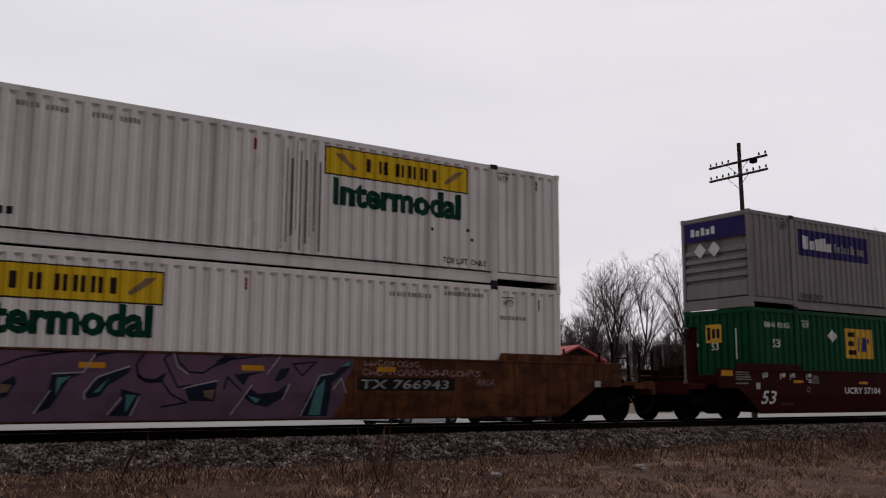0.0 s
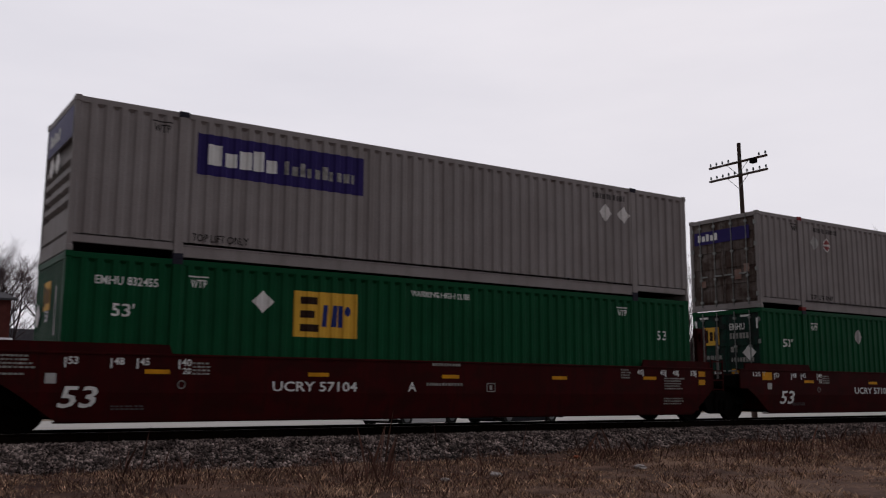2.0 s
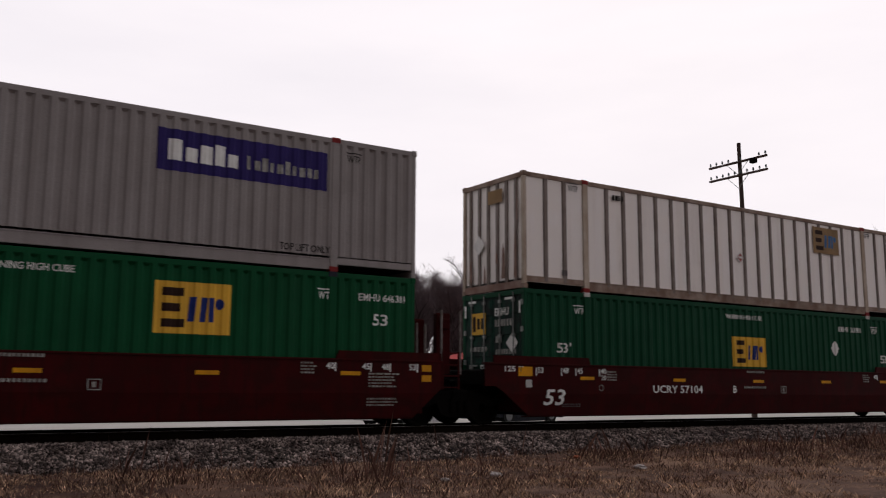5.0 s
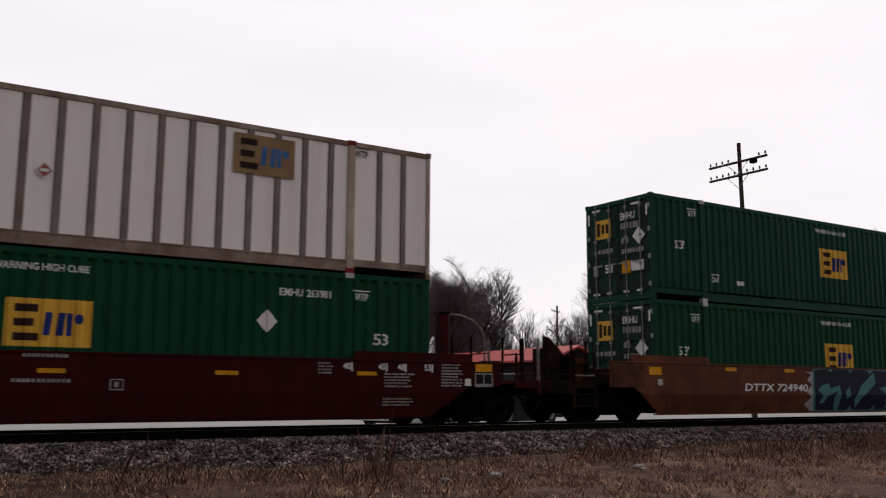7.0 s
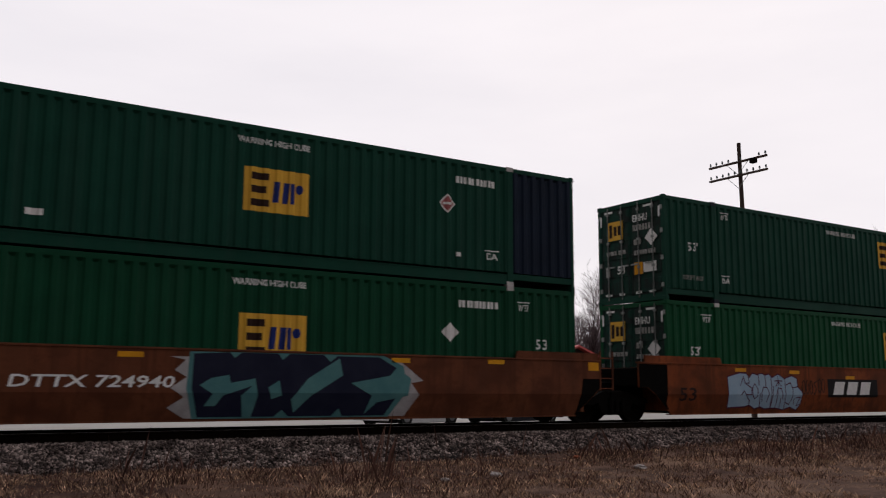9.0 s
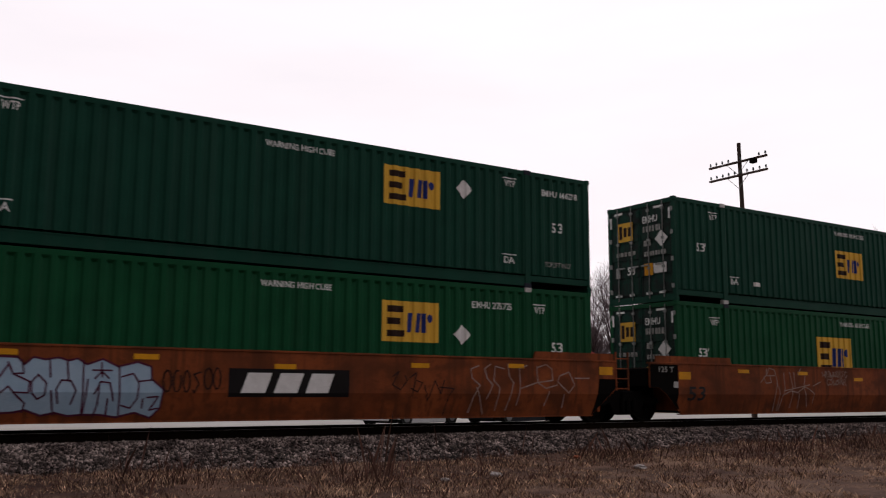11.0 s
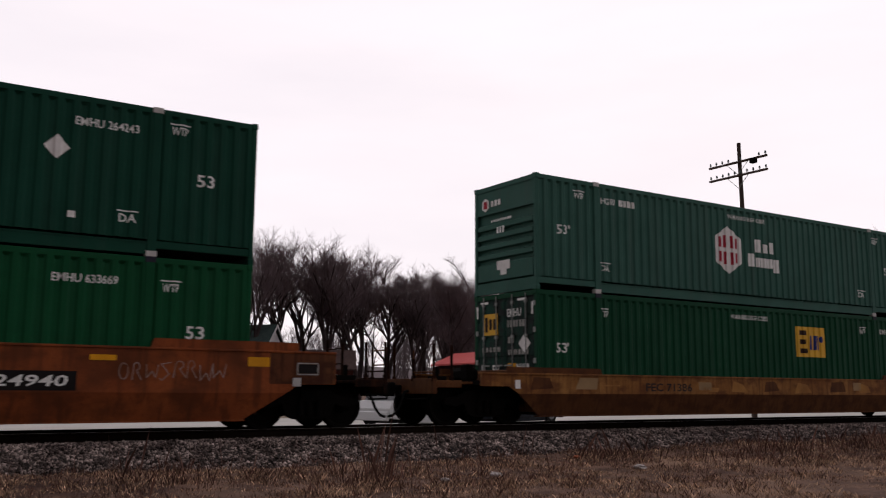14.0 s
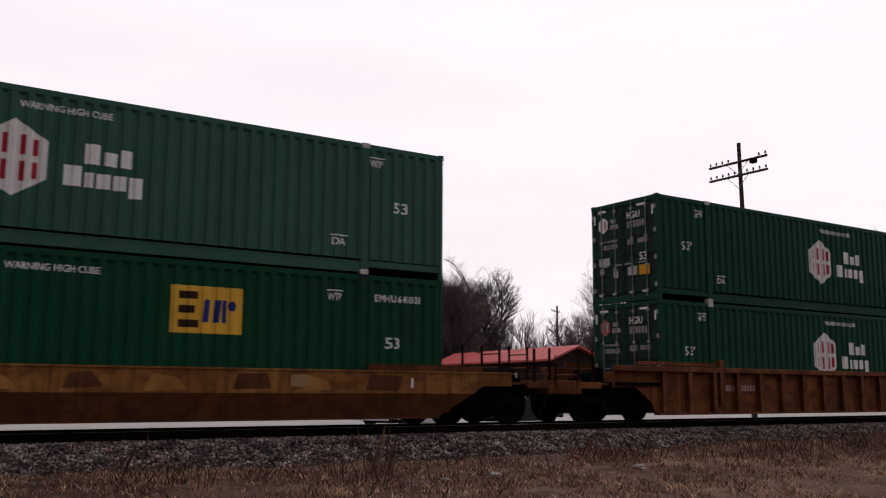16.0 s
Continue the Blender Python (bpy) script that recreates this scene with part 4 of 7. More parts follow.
def hex_door_marks(ob, low, seed):
    """Doors of the hexagon company: small sign, number, bars, labels, reflectors."""
    x, z, r = 0.50, 2.28 if not low else 2.22, 0.24
    hexa = [(x + r * 0.9 * math.sin(radians(a)), z + r * math.cos(radians(a))) for a in range(0, 360, 60)]
    end_mark(ob, "sign", flat_poly([hexa[::-1]]), CARD_R if low else CARD_W, "faded red hexagonal company sign" if low else "small white hexagonal company sign", 2)
    end_mark(ob, "sign_figure", flat_poly([rect(x - 0.1, x - 0.05, z - 0.11, z + 0.11), rect(x + 0.05, x + 0.1, z - 0.11, z + 0.11)]), CARD_G if low else INK_R, "", 3)
    end_mark(ob, "sign_figure", flat_poly([rect(0.80, 1.02, z + 0.03, z + 0.14), rect(0.78, 1.1, z - 0.15, z - 0.02)]), INK_WD, "plain white company bars", 2)
    end_mark(ob, "lettering", word_bm("HGIU", 1.45, z + 0.06, 0.2, 0.5), INK_W)
    end_mark(ob, "stencil", flat_poly(bars(1.45, z - 0.2, 0.7, 0.19, 6, seed)), INK_WD)
    end_mark(ob, "stencil", flat_poly(bars(1.45, z - 0.68, 0.28, 0.16, 3, seed + 1) + bars(1.85, z - 0.66, 0.4, 0.13, 5, seed + 4)), INK_WD)
    end_mark(ob, "stencil", flat_poly(bars(0.42, z - 0.52, 0.66, 0.06, 6, seed + 2) + bars(0.4, z - 0.72, 0.68, 0.13, 7, seed + 3)), INK_WD)
    if not low:
        end_mark(ob, "lettering", word_bm("53", 1.90, 1.13, 0.22), INK_W)
        end_mark(ob, "label_plate", flat_poly([rect(1.88, 2.28, 0.72, 1.0)]), YELLOW, "yellow warning label", 2)
        for a, b, p, q in ((1.45, 1.8, 0.74, 0.98), (0.30, 0.74, 1.10, 1.32), (0.34, 0.5, 0.86, 1.02), (0.88, 1.06, 0.72, 0.94)):
            end_mark(ob, "label_plate", flat_poly([rect(a, b, p, q)]), CARD_G, "", 2)
    for a, b, p, q in ((0.3, 0.62, 2.66, 2.72), (1.85, 2.2, 2.66, 2.72), (0.12, 0.18, 2.35, 2.6), (2.40, 2.46, 2.35, 2.6), (0.3, 0.46, 0.24, 0.29), (0.85, 1.0, 0.24, 0.29), (1.5, 1.66, 0.24, 0.29), (2.0, 2.15, 0.24, 0.29)):
        end_mark(ob, "reflector", flat_poly([rect(a, b, p, q)]), INK_W, "", 3)


c = container(145.98, TOP_Z, "grey green corrugated container with white hexagon sign, ribbed end", GREEN_H, cast=CAST_W, end="louver", inset=-0.1)
usual(c, False, [(0.99, 1.56, "53"), (1.54, 2.50, "WTP"), (2.39, 0.71, "DA"), (13.63, 0.70, "DA"), (14.5, 2.5, "WTP"), (15.15, 1.54, "53")], True, None)
letters(c, "HGIU", 2.29, 2.36, 0.17, INK_W, 0.5)
small_bars(c, 2.9, 2.36, 0.6, 0.17, 6, INK_W, 20)
hex_marks(c)
end_mark(c, "sign", flat_poly([[(0.35, 2.3), (0.5, 2.22), (0.65, 2.3), (0.65, 2.5), (0.5, 2.58), (0.35, 2.5)]]), INK_W, "", 1)
end_mark(c, "sign_figure", flat_poly([rect(0.42, 0.58, 2.3, 2.5)]), INK_R, "", 2)
end_mark(c, "stencil", flat_poly(bars(0.75, 2.32, 0.45, 0.16, 3, 3)), INK_W, "", 1)
end_mark(c, "stencil", flat_poly(bars(0.75, 1.9, 0.9, 0.06, 9, 3)), INK_W, "", 2)
end_mark(c, "stencil", flat_poly(bars(1.0, 1.58, 0.35, 0.17, 3, 4)), INK_W, "", 2)
end_mark(c, "label_plate", flat_poly([rect(1.0, 1.55, 0.62, 0.85), rect(1.15, 1.4, 0.48, 0.62)]), CARD_W, "white warning label", 2)
HU = c
c = container(145.98, LOW_Z, "dark green corrugated container with yellow sign in an ochre car", GREEN_D, inset=-0.16)
usual(c, True, [(0.97, 1.50, "53"), (2.35, 2.42, "WTP"), (13.62, 2.41, "WTP"), (15.06, 1.45, "53")], True, 14.59, "EMHU 641033", 21)
block_sign(c, 10.17, 11.6, 1.50, 2.41)
door_marks(c, True, 146)
HL = c
for z0, nm in ((TOP_Z, "stacked above another"), (LOW_Z, "in a ribbed car")):
    c = container(169.09, z0, "green corrugated container with white hexagon sign, " + nm, GREEN if z0 == TOP_Z else GREEN_D, cast=CAST_W)
    usual(c, False, [(1.14, 1.55, "53"), (1.67, 2.48, "WTP"), (2.54, 0.69, "DA"), (13.6, 0.7, "DA"), (15.1, 1.5, "53")], True, None)
    hex_marks(c)
    hex_door_marks(c, z0 == LOW_Z, 170 + int(z0))
    if z0 == TOP_Z:
        KU = c
    else:
        KL = c
CONTAINERS = [JB1, JB2, F1U, F1L, F2U, F2L, WU, WL, G1U, G1L, G2U, G2L, G3U, G3L, HU, HL, KU, KL]

# ---------------------------------------------------------------- well cars
SIDE = WIDE / 2 + 0.2        # outer face of a car's side
FOLD_Z, BOTTOM_Z = 0.73, 0.22
LEAN_NOW = 0.07            # how far the lower side plates of the next car lean in
R_WHEEL = 0.457
WHEELSETS = []


def lean(z):
    """The lower half of a side plate leans inwards."""
    return 0.0 if z >= FOLD_Z else LEAN_NOW * (FOLD_Z - z) / (FOLD_Z - BOTTOM_Z)


def sill_mark(car, name, bm, material, label="", level=1):
    flat = car["flat"]
    for v in bm.verts:
        v.co.x += car["inset"]
    return part(name, lay(bm, (), (FOLD_Z,), lambda x, z: -SIDE + (lean(z) if flat else 0.14) - 0.004 * level), material, car, label)


def sill_text(car, text, x, z, h, material=INK_W, w=None, slant=0.0):
    bm = word_bm(text, x, z, h, w)
    for v in bm.verts:
        v.co.x += slant * (v.co.z - z - h / 2)
    sill_mark(car, "lettering", bm, material, "", 2)


def wheelset_bm():
    bm = bmesh.new()
    tube(bm, [(0, -0.95, 0), (0, 0.95, 0)], 0.075, 10)
    for sgn in (-1, 1):
        n = 28
        prof = [(0.10, 0.69), (0.36, 0.72), (0.40, 0.70), (R_WHEEL + 0.025, 0.685), (R_WHEEL + 0.02, 0.71), (R_WHEEL, 0.72), (R_WHEEL - 0.004, 0.82), (0.40, 0.82), (0.37, 0.77), (0.16, 0.80), (0.12, 0.86)]
        rings = [[bm.verts.new((r * math.cos(2 * math.pi * k / n), sgn * y, r * math.sin(2 * math.pi * k / n))) for k in range(n)] for r, y in prof]
        for a, b in zip(rings, rings[1:]):
            for k in range(n):
                bm.faces.new((a[k], a[(k + 1) % n], b[(k + 1) % n], b[k]))
        bm.faces.new(rings[-1])
        for k in range(3):     # bearing cap bolts
            a = 2 * math.pi * k / 3
            box(bm, 0.07 * math.cos(a) - 0.015, 0.07 * math.cos(a) + 0.015, sgn * 0.86 - 0.01, sgn * 0.9, 0.07 * math.sin(a) - 0.015, 0.07 * math.sin(a) + 0.015)
    return bm


def frame_bm():
    bm = bmesh.new()
    for sgn in (-1, 1):
        prism(bm, [(-1.15, 0.50), (-1.10, 0.62), (-0.75, 0.66), (-0.42, 0.80), (0.42, 0.80), (0.75, 0.66), (1.10, 0.62), (1.15, 0.50), (0.80, 0.44), (0.60, 0.52), (0.50, 0.28), (0.30, 0.20), (-0.30, 0.20), (-0.50, 0.28), (-0.60, 0.52), (-0.80, 0.44)],
              sgn * 0.94, sgn * 1.10)
        for x in (-0.89, 0.89):
            box(bm, x - 0.15, x + 0.15, sgn * 0.90 - 0.05, sgn * 0.90 + 0.16, 0.36, 0.58, bevel=0.03)
        for x in (-0.2, 0.0, 0.2):
            tube(bm, [(x, sgn * 1.11, 0.28), (x, sgn * 1.11, 0.62)], 0.07, 8)
    box(bm, -0.22, 0.22, -1.15, 1.15, 0.52, 0.82, bevel=0.04)
    return bm


def truck(car, x):
    fr = part("truck", shared("truck_frame", frame_bm, GRIME_SHADE), GRIME_SHADE, car, "two axle truck blackened with grime and painted shade")
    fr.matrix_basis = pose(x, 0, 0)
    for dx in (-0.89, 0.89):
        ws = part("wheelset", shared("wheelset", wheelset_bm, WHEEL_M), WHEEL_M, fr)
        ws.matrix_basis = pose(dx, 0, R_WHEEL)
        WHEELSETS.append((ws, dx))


def mirror_x(bm, on):
    if on:
        for v in bm.verts:
            v.co.x = LONG - v.co.x
    return bm


def coupler_end(car, right, paint, gear, zt):
    """Everything beyond the well at a coupled end: sill box, platform, grab irons, brake gear, coupler and hose."""
    def put(name, bm, m, label=""):
        return part(name, mirror_x(bm, right), m, car, label)
    put("center_sill", boxes((-2.95, 0.2, -0.38, 0.38, 0.66, 1.0), bevel=0.02), GRIME_SHADE)
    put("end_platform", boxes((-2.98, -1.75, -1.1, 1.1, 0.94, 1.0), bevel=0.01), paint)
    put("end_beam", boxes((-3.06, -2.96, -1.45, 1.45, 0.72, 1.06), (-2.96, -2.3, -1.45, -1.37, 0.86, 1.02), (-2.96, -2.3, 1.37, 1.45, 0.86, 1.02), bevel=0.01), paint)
    put("shear_plate", boxes((-1.75, -0.05, -SIDE + 0.1, SIDE - 0.1, 0.93, 1.03)), GRIME_SHADE)
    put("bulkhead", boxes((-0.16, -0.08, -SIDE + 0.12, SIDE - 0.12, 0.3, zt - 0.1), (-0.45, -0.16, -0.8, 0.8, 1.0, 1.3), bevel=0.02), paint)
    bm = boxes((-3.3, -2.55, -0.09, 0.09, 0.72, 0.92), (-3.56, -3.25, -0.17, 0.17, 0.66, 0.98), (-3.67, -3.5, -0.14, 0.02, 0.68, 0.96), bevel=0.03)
    put("coupler", bm, GRIME_SHADE)
    bm = bmesh.new()
    tube(bm, [(-3.0, -0.36, 0.80), (-3.18, -0.42, 0.76), (-3.25, -0.44, 0.58), (-3.33, -0.44, 0.40), (-3.46, -0.42, 0.25), (-3.6, -0.4, 0.21)], 0.032, 8)
    put("air_hose", bm, RUBBER)
    bm = bmesh.new()
    tube(bm, [(-3.02, -1.35, 0.76), (-3.14, -1.3, 0.62), (-3.14, -0.5, 0.6), (-3.2, -0.2, 0.75)], 0.02, 6)
    put("uncoupling_lever", bm, GRIME_SHADE)
    for k, (x, y, z) in enumerate(((-2.55, -1.40, 2.02), (-3.02, -1.40, 2.04), (-3.02, -0.55, 1.72), (-3.02, 0.6, 2.08), (-3.02, 1.38, 2.2), (-2.4, 1.38, 2.2))):
        bm = bmesh.new()
        z = z if gear else z - 0.22
        tube(bm, [(x, y, 0.98), (x, y, z)], 0.034, 6)
        tube(bm, [(x, y, 1.0), (x, y, 1.12)], 0.055, 6)
        put("grab_post", bm, GRAB if k in (1, 3) and gear == "stand" else SOOT_B)
    bm = bmesh.new()
    for z in (1.4, 1.75):
        tube(bm, [(-3.02, 0.6, z), (-3.02, 1.38, z)], 0.018, 6)
    tube(bm, [(-3.02, -1.40, 1.2), (-3.02, -0.55, 1.2), (-3.02, -0.55, 1.7)], 0.018, 6)
    put("handrail", bm, paint)
    if gear == "stand":
        put("brake_stand", boxes((-1.30, -1.06, -0.14, 0.12, 1.0, 2.64), (-1.36, -1.30, -0.06, 0.08, 2.3, 2.5), bevel=0.02), MAROON, "tall maroon brake stand")
        put("stand_cap", boxes((-1.33, -1.03, -0.17, 0.15, 2.62, 2.67), bevel=0.015), GRIME_SHADE)
        put("valve_box", boxes((-2.62, -2.22, -0.5, 0.0, 1.0, 1.52), bevel=0.04), SOOT_B, "sooty valve housing")
        bm = bmesh.new()
        tube(bm, [(-1.02, -0.05, 2.63), (-1.7, -0.05, 2.62), (-2.05, -0.05, 2.51), (-2.32, -0.05, 2.31), (-2.42, -0.05, 2.1), (-2.42, -0.05, 1.0)], 0.026, 6)
        put("curved_grab_iron", bm, GRAB, "pale bent grab iron")
    elif gear == "guard":
        for z in (0.42, 0.70, 1.16, 1.44, 1.70):
            put("ladder_rung", boxes((-2.96, -2.32, -1.47, -1.40, z, z + 0.035), bevel=0.006), GRAB if z == 1.16 else paint)
        for x in (-2.99, -2.32):
            put("ladder_rail", boxes((x, x + 0.05, -1.475, -1.40, 0.38, 1.76), bevel=0.006), paint)
        put("sloped_guard", prism(bmesh.new(), [(-2.72, 1.0), (-2.72, 2.22), (-2.5, 2.16), (-2.06, 1.76), (-2.06, 1.0)], 0.0, 0.06), paint, "dark sloped guard plate")
        put("guard_brace", boxes((-2.70, -2.62, -0.5, 0.5, 1.0, 1.9), (-2.16, -2.08, -0.5, 0.0, 1.0, 1.7), bevel=0.01), paint)
    else:
        put("brake_box", boxes((-1.5, -1.3, -0.5, -0.2, 1.03, 1.42), bevel=0.03), GRIME_SHADE)
        put("air_tank", boxes((-1.2, -0.7, 0.1, 0.7, 1.03, 1.35), bevel=0.08), GRIME_SHADE)
        put("brake_lever", boxes((-2.7, -2.2, -0.7, -0.62, 1.0, 1.12), (-2.5, -2.42, -0.7, -0.6, 1.0, 1.34), bevel=0.015), GRIME_SHADE)


def joint_end(car, right, paint, zt, owns):
    """The inner end of an articulated unit, over the shared truck."""
    def put(name, bm, m, label=""):
        return part(name, mirror_x(bm, right), m, car, label)
    put("end_box", boxes((-1.25 if not right else -0.62, -0.1, -SIDE + 0.14, SIDE - 0.14, 0.92, zt - 0.12), (-1.5, -0.1, -0.5, 0.5, 0.7, 1.05), bevel=0.03), GRIME_SHADE)
    put("bulkhead", boxes((-0.16, -0.08, -SIDE + 0.12, SIDE - 0.12, 0.3, zt - 0.08)), paint)
    if right:
        bm = bmesh.new()
        for z in (0.85, 1.1, 1.35, 1.6):
            box(bm, -1.05, -0.62, -SIDE - 0.01, -SIDE + 0.02, z, z + 0.03)
        for x in (-1.06, -0.64):
            box(bm, x, x + 0.035, -SIDE - 0.012, -SIDE + 0.025, 0.82, zt + 0.25)
        put("ladder", bm, paint)
        for x, y, z in ((-0.95, 0.9, 2.3), (-0.7, -0.4, 2.15), (-1.0, 0.2, 2.35)):
            bm = bmesh.new()
            tube(bm, [(x, y, zt - 0.2), (x, y, z)], 0.03, 6)
            put("grab_post", bm, paint)
        if paint is MAROON:
            put("brake_stand", boxes((-1.34, -0.95, -0.72, -0.56, zt - 0.25, 2.58), (-1.28, -1.02, -0.78, -0.72, 2.2, 2.45), bevel=0.02), paint, "tall maroon stand over the joint")
            put("brake_stand", boxes((-0.86, -0.55, -0.35, -0.2, zt - 0.25, 2.45), bevel=0.02), paint)
            for x, z in ((-0.90, 2.62), (-1.42, 2.62), (-0.24, 2.3), (-0.46, 2.28)):
                bm = bmesh.new()
                tube(bm, [(x, -1.0, zt - 0.25), (x, -1.0, z)], 0.026, 6)
                put("grab_post", bm, GRAB, "pale upright grab post")
            put("joint_deck", boxes((-1.5, -0.5, -1.1, 1.1, zt - 0.32, zt - 0.25), bevel=0.01), GRIME_SHADE)
    if owns:
        truck(car, -1.75)


def well_car(s0, label, paint, paint_low, zt, left, right, gear="", flat=True, raise_z=0.2, inset=0.0):
    """left, right: 'C' a coupled end, 'J' an articulated joint."""
    car = thing("well_car", pose(s0, YC, 0), label, "well car", "well cars of the train")
    car["flat"] = flat
    car["inset"] = inset
    x0, x1 = (-1.8 if left == "C" else -1.3), (LONG + 1.8 if right == "C" else LONG + 0.62)
    for sgn in (-1, 1):
        ya, yb = -SIDE, -SIDE + 0.05
        if flat:
            bm = prism(bmesh.new(), [(x0, zt), (x0, 0.9), (-1.0, 0.9), (-0.72, FOLD_Z), (LONG + 0.72, FOLD_Z), (LONG + min(1.0, x1 - LONG), 0.9), (x1, 0.9), (x1, zt)] if right == "C" else
                       [(x0, zt), (x0, 0.9), (-1.0, 0.9), (-0.72, FOLD_Z), (LONG + 0.45, FOLD_Z), (x1, 0.86), (x1, zt)], ya, yb)
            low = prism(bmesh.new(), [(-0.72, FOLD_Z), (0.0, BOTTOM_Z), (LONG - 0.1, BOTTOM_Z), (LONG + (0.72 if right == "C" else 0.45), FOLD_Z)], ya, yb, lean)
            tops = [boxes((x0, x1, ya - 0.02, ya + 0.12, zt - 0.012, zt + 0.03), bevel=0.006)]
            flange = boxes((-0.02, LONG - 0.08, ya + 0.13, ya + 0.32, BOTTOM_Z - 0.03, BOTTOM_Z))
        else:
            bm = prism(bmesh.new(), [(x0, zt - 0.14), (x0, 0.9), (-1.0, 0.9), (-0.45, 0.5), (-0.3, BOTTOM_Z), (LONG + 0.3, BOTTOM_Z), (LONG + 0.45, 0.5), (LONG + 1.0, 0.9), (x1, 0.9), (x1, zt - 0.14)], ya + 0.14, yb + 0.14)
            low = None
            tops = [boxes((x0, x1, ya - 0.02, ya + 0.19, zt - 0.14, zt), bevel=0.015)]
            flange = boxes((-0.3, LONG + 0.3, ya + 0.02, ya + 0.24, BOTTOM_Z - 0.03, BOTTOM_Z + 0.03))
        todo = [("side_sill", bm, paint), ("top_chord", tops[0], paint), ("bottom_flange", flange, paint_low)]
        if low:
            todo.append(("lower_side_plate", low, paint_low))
        for e in (0, 1):
            a, b = (max(x0, -1.0), 1.97) if e == 0 else (LONG - 1.97, min(x1, LONG + 1.0))
            todo.append(("raised_coaming", prism(bmesh.new(), [(a, zt + 0.03), (b, zt + 0.03), (b - (0.0 if e else 0.06), zt + raise_z), (a + (0.06 if e else 0), zt + raise_z)], ya + 0.06, ya + 0.11), paint_low if flat else paint))
        if not flat:
            for i in range(int((LONG + 0.6) / 0.98) + 1):
                x = -0.1 + i * 0.98
                todo.append(("side_rib", boxes((x - 0.035, x + 0.035, ya + 0.01, ya + 0.14, BOTTOM_Z + 0.03, zt - 0.14), (x - 0.07, x + 0.07, ya, ya + 0.014, BOTTOM_Z + 0.03, zt - 0.14)), paint))
            for x in (2.05, LONG - 2.05):
                todo.append(("side_post", boxes((x, x + 0.2, ya - 0.012, ya + 0.14, 0.45, zt + 0.22), bevel=0.015), paint))
        for name, b, m in todo:
            ob = part(name, b, m, car)
            if sgn > 0:
                ob.matrix_basis = Matrix.Diagonal((1, -1, 1, 1))
    for x in (0.1, 1.9, 5.0, 8.0, 11.0, 14.0, LONG - 0.4):
        part("cross_member", boxes((x, x + 0.3, -SIDE + 0.26, SIDE - 0.26, BOTTOM_Z + 0.01, LOW_Z - 0.02)), GRIME_SHADE, car)
    if left == "C":
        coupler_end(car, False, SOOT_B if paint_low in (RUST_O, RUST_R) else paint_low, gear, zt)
        truck(car, -1.4)
    else:
        joint_end(car, False, paint_low, zt, True)
    if right == "C":
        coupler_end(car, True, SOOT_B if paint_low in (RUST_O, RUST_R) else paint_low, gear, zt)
        truck(car, LONG + 1.4)
    else:
        joint_end(car, True, paint_low, zt, False)
    return car


def tape(car, *rows):
    """Yellow reflector stickers: x, z of the lower left corner, width, height."""
    for x, z, w, h in rows:
        sill_mark(car, "reflector", flat_poly([rect(x, x + w, z, z + h)]), YELLOW, "", 2)


def fine_print(car, x, z, w, lines, seed=1, h=0.035, gap=0.065, material=INK_WD):
    polys = []
    for i in range(lines):
        k = max(3, int(w / 0.09))
        polys += bars(x, z - i * gap, w * random.Random(seed + i).uniform(0.7, 1.0), h, k, seed + i)
    sill_mark(car, "stencil", flat_poly(polys), material, "", 2)


def tag(car, x0, x1, z0, z1, seed, material, n=7, w=0.03):
    """A scrawled spray can signature, as loose strokes."""
    r = random.Random(seed)
    cell, h = (x1 - x0) / n, z1 - z0
    for i in range(n):
        x, lo = x0 + cell * i, z0 + r.uniform(0.0, 0.2) * h
        hi, wide = z1 - r.uniform(0.0, 0.25) * h, cell * r.uniform(0.7, 1.1)
        kind = r.randrange(4)
        if kind == 0:
            p = [(x, hi), (x + 0.05 * wide, lo), (x + 0.5 * wide, (lo + hi) / 2), (x + 0.8 * wide, lo), (x + wide, hi)]
        elif kind == 1:
            p = arc(x + 0.5 * wide, (lo + hi) / 2, 0.42 * wide, 0.42 * h, r.uniform(40, 90), r.uniform(330, 420), 9)
        elif kind == 2:
            p = [(x, lo), (x + 0.15 * wide, hi)] + arc(x + 0.4 * wide, lo + 0.7 * h, 0.3 * wide, 0.2 * h, 120, -90, 6) + [(x + 0.9 * wide, lo)]
        else:
            p = [(x + 0.9 * wide, hi), (x + 0.1 * wide, hi - 0.1 * h), (x + 0.75 * wide, lo + 0.35 * h), (x + 0.2 * wide, lo), (x, lo + 0.12 * h)]
        sill_mark(car, "sprayed_tag", flat_poly(ribbon(p, w)), material, "thin sprayed stroke", 2)

def spray(car, name, shapes, material, label, level, width=0.0):
    """Sprayed shapes, each a piece of its own: filled outlines, or strokes where a width is given."""
    for p in shapes:
        sill_mark(car, name, flat_poly(ribbon(p, width) if width else [p]), material, label, level)


# the brown car under the white containers
car = well_car(-1.25, "worn brown well car with a mauve graffiti panel along its side", BROWN_T, BROWN_T, 1.46, "C", "C")
CAR_T = car
sill_mark(car, "graffiti", flat_poly([[(-1.5, 0.23), (9.9, 0.23), (10.15, 0.6), (10.1, 0.9), (10.3, 1.2), (10.35, 1.44), (-1.5, 1.44)]]), G_PURP, "mauve graffiti ground", 1)
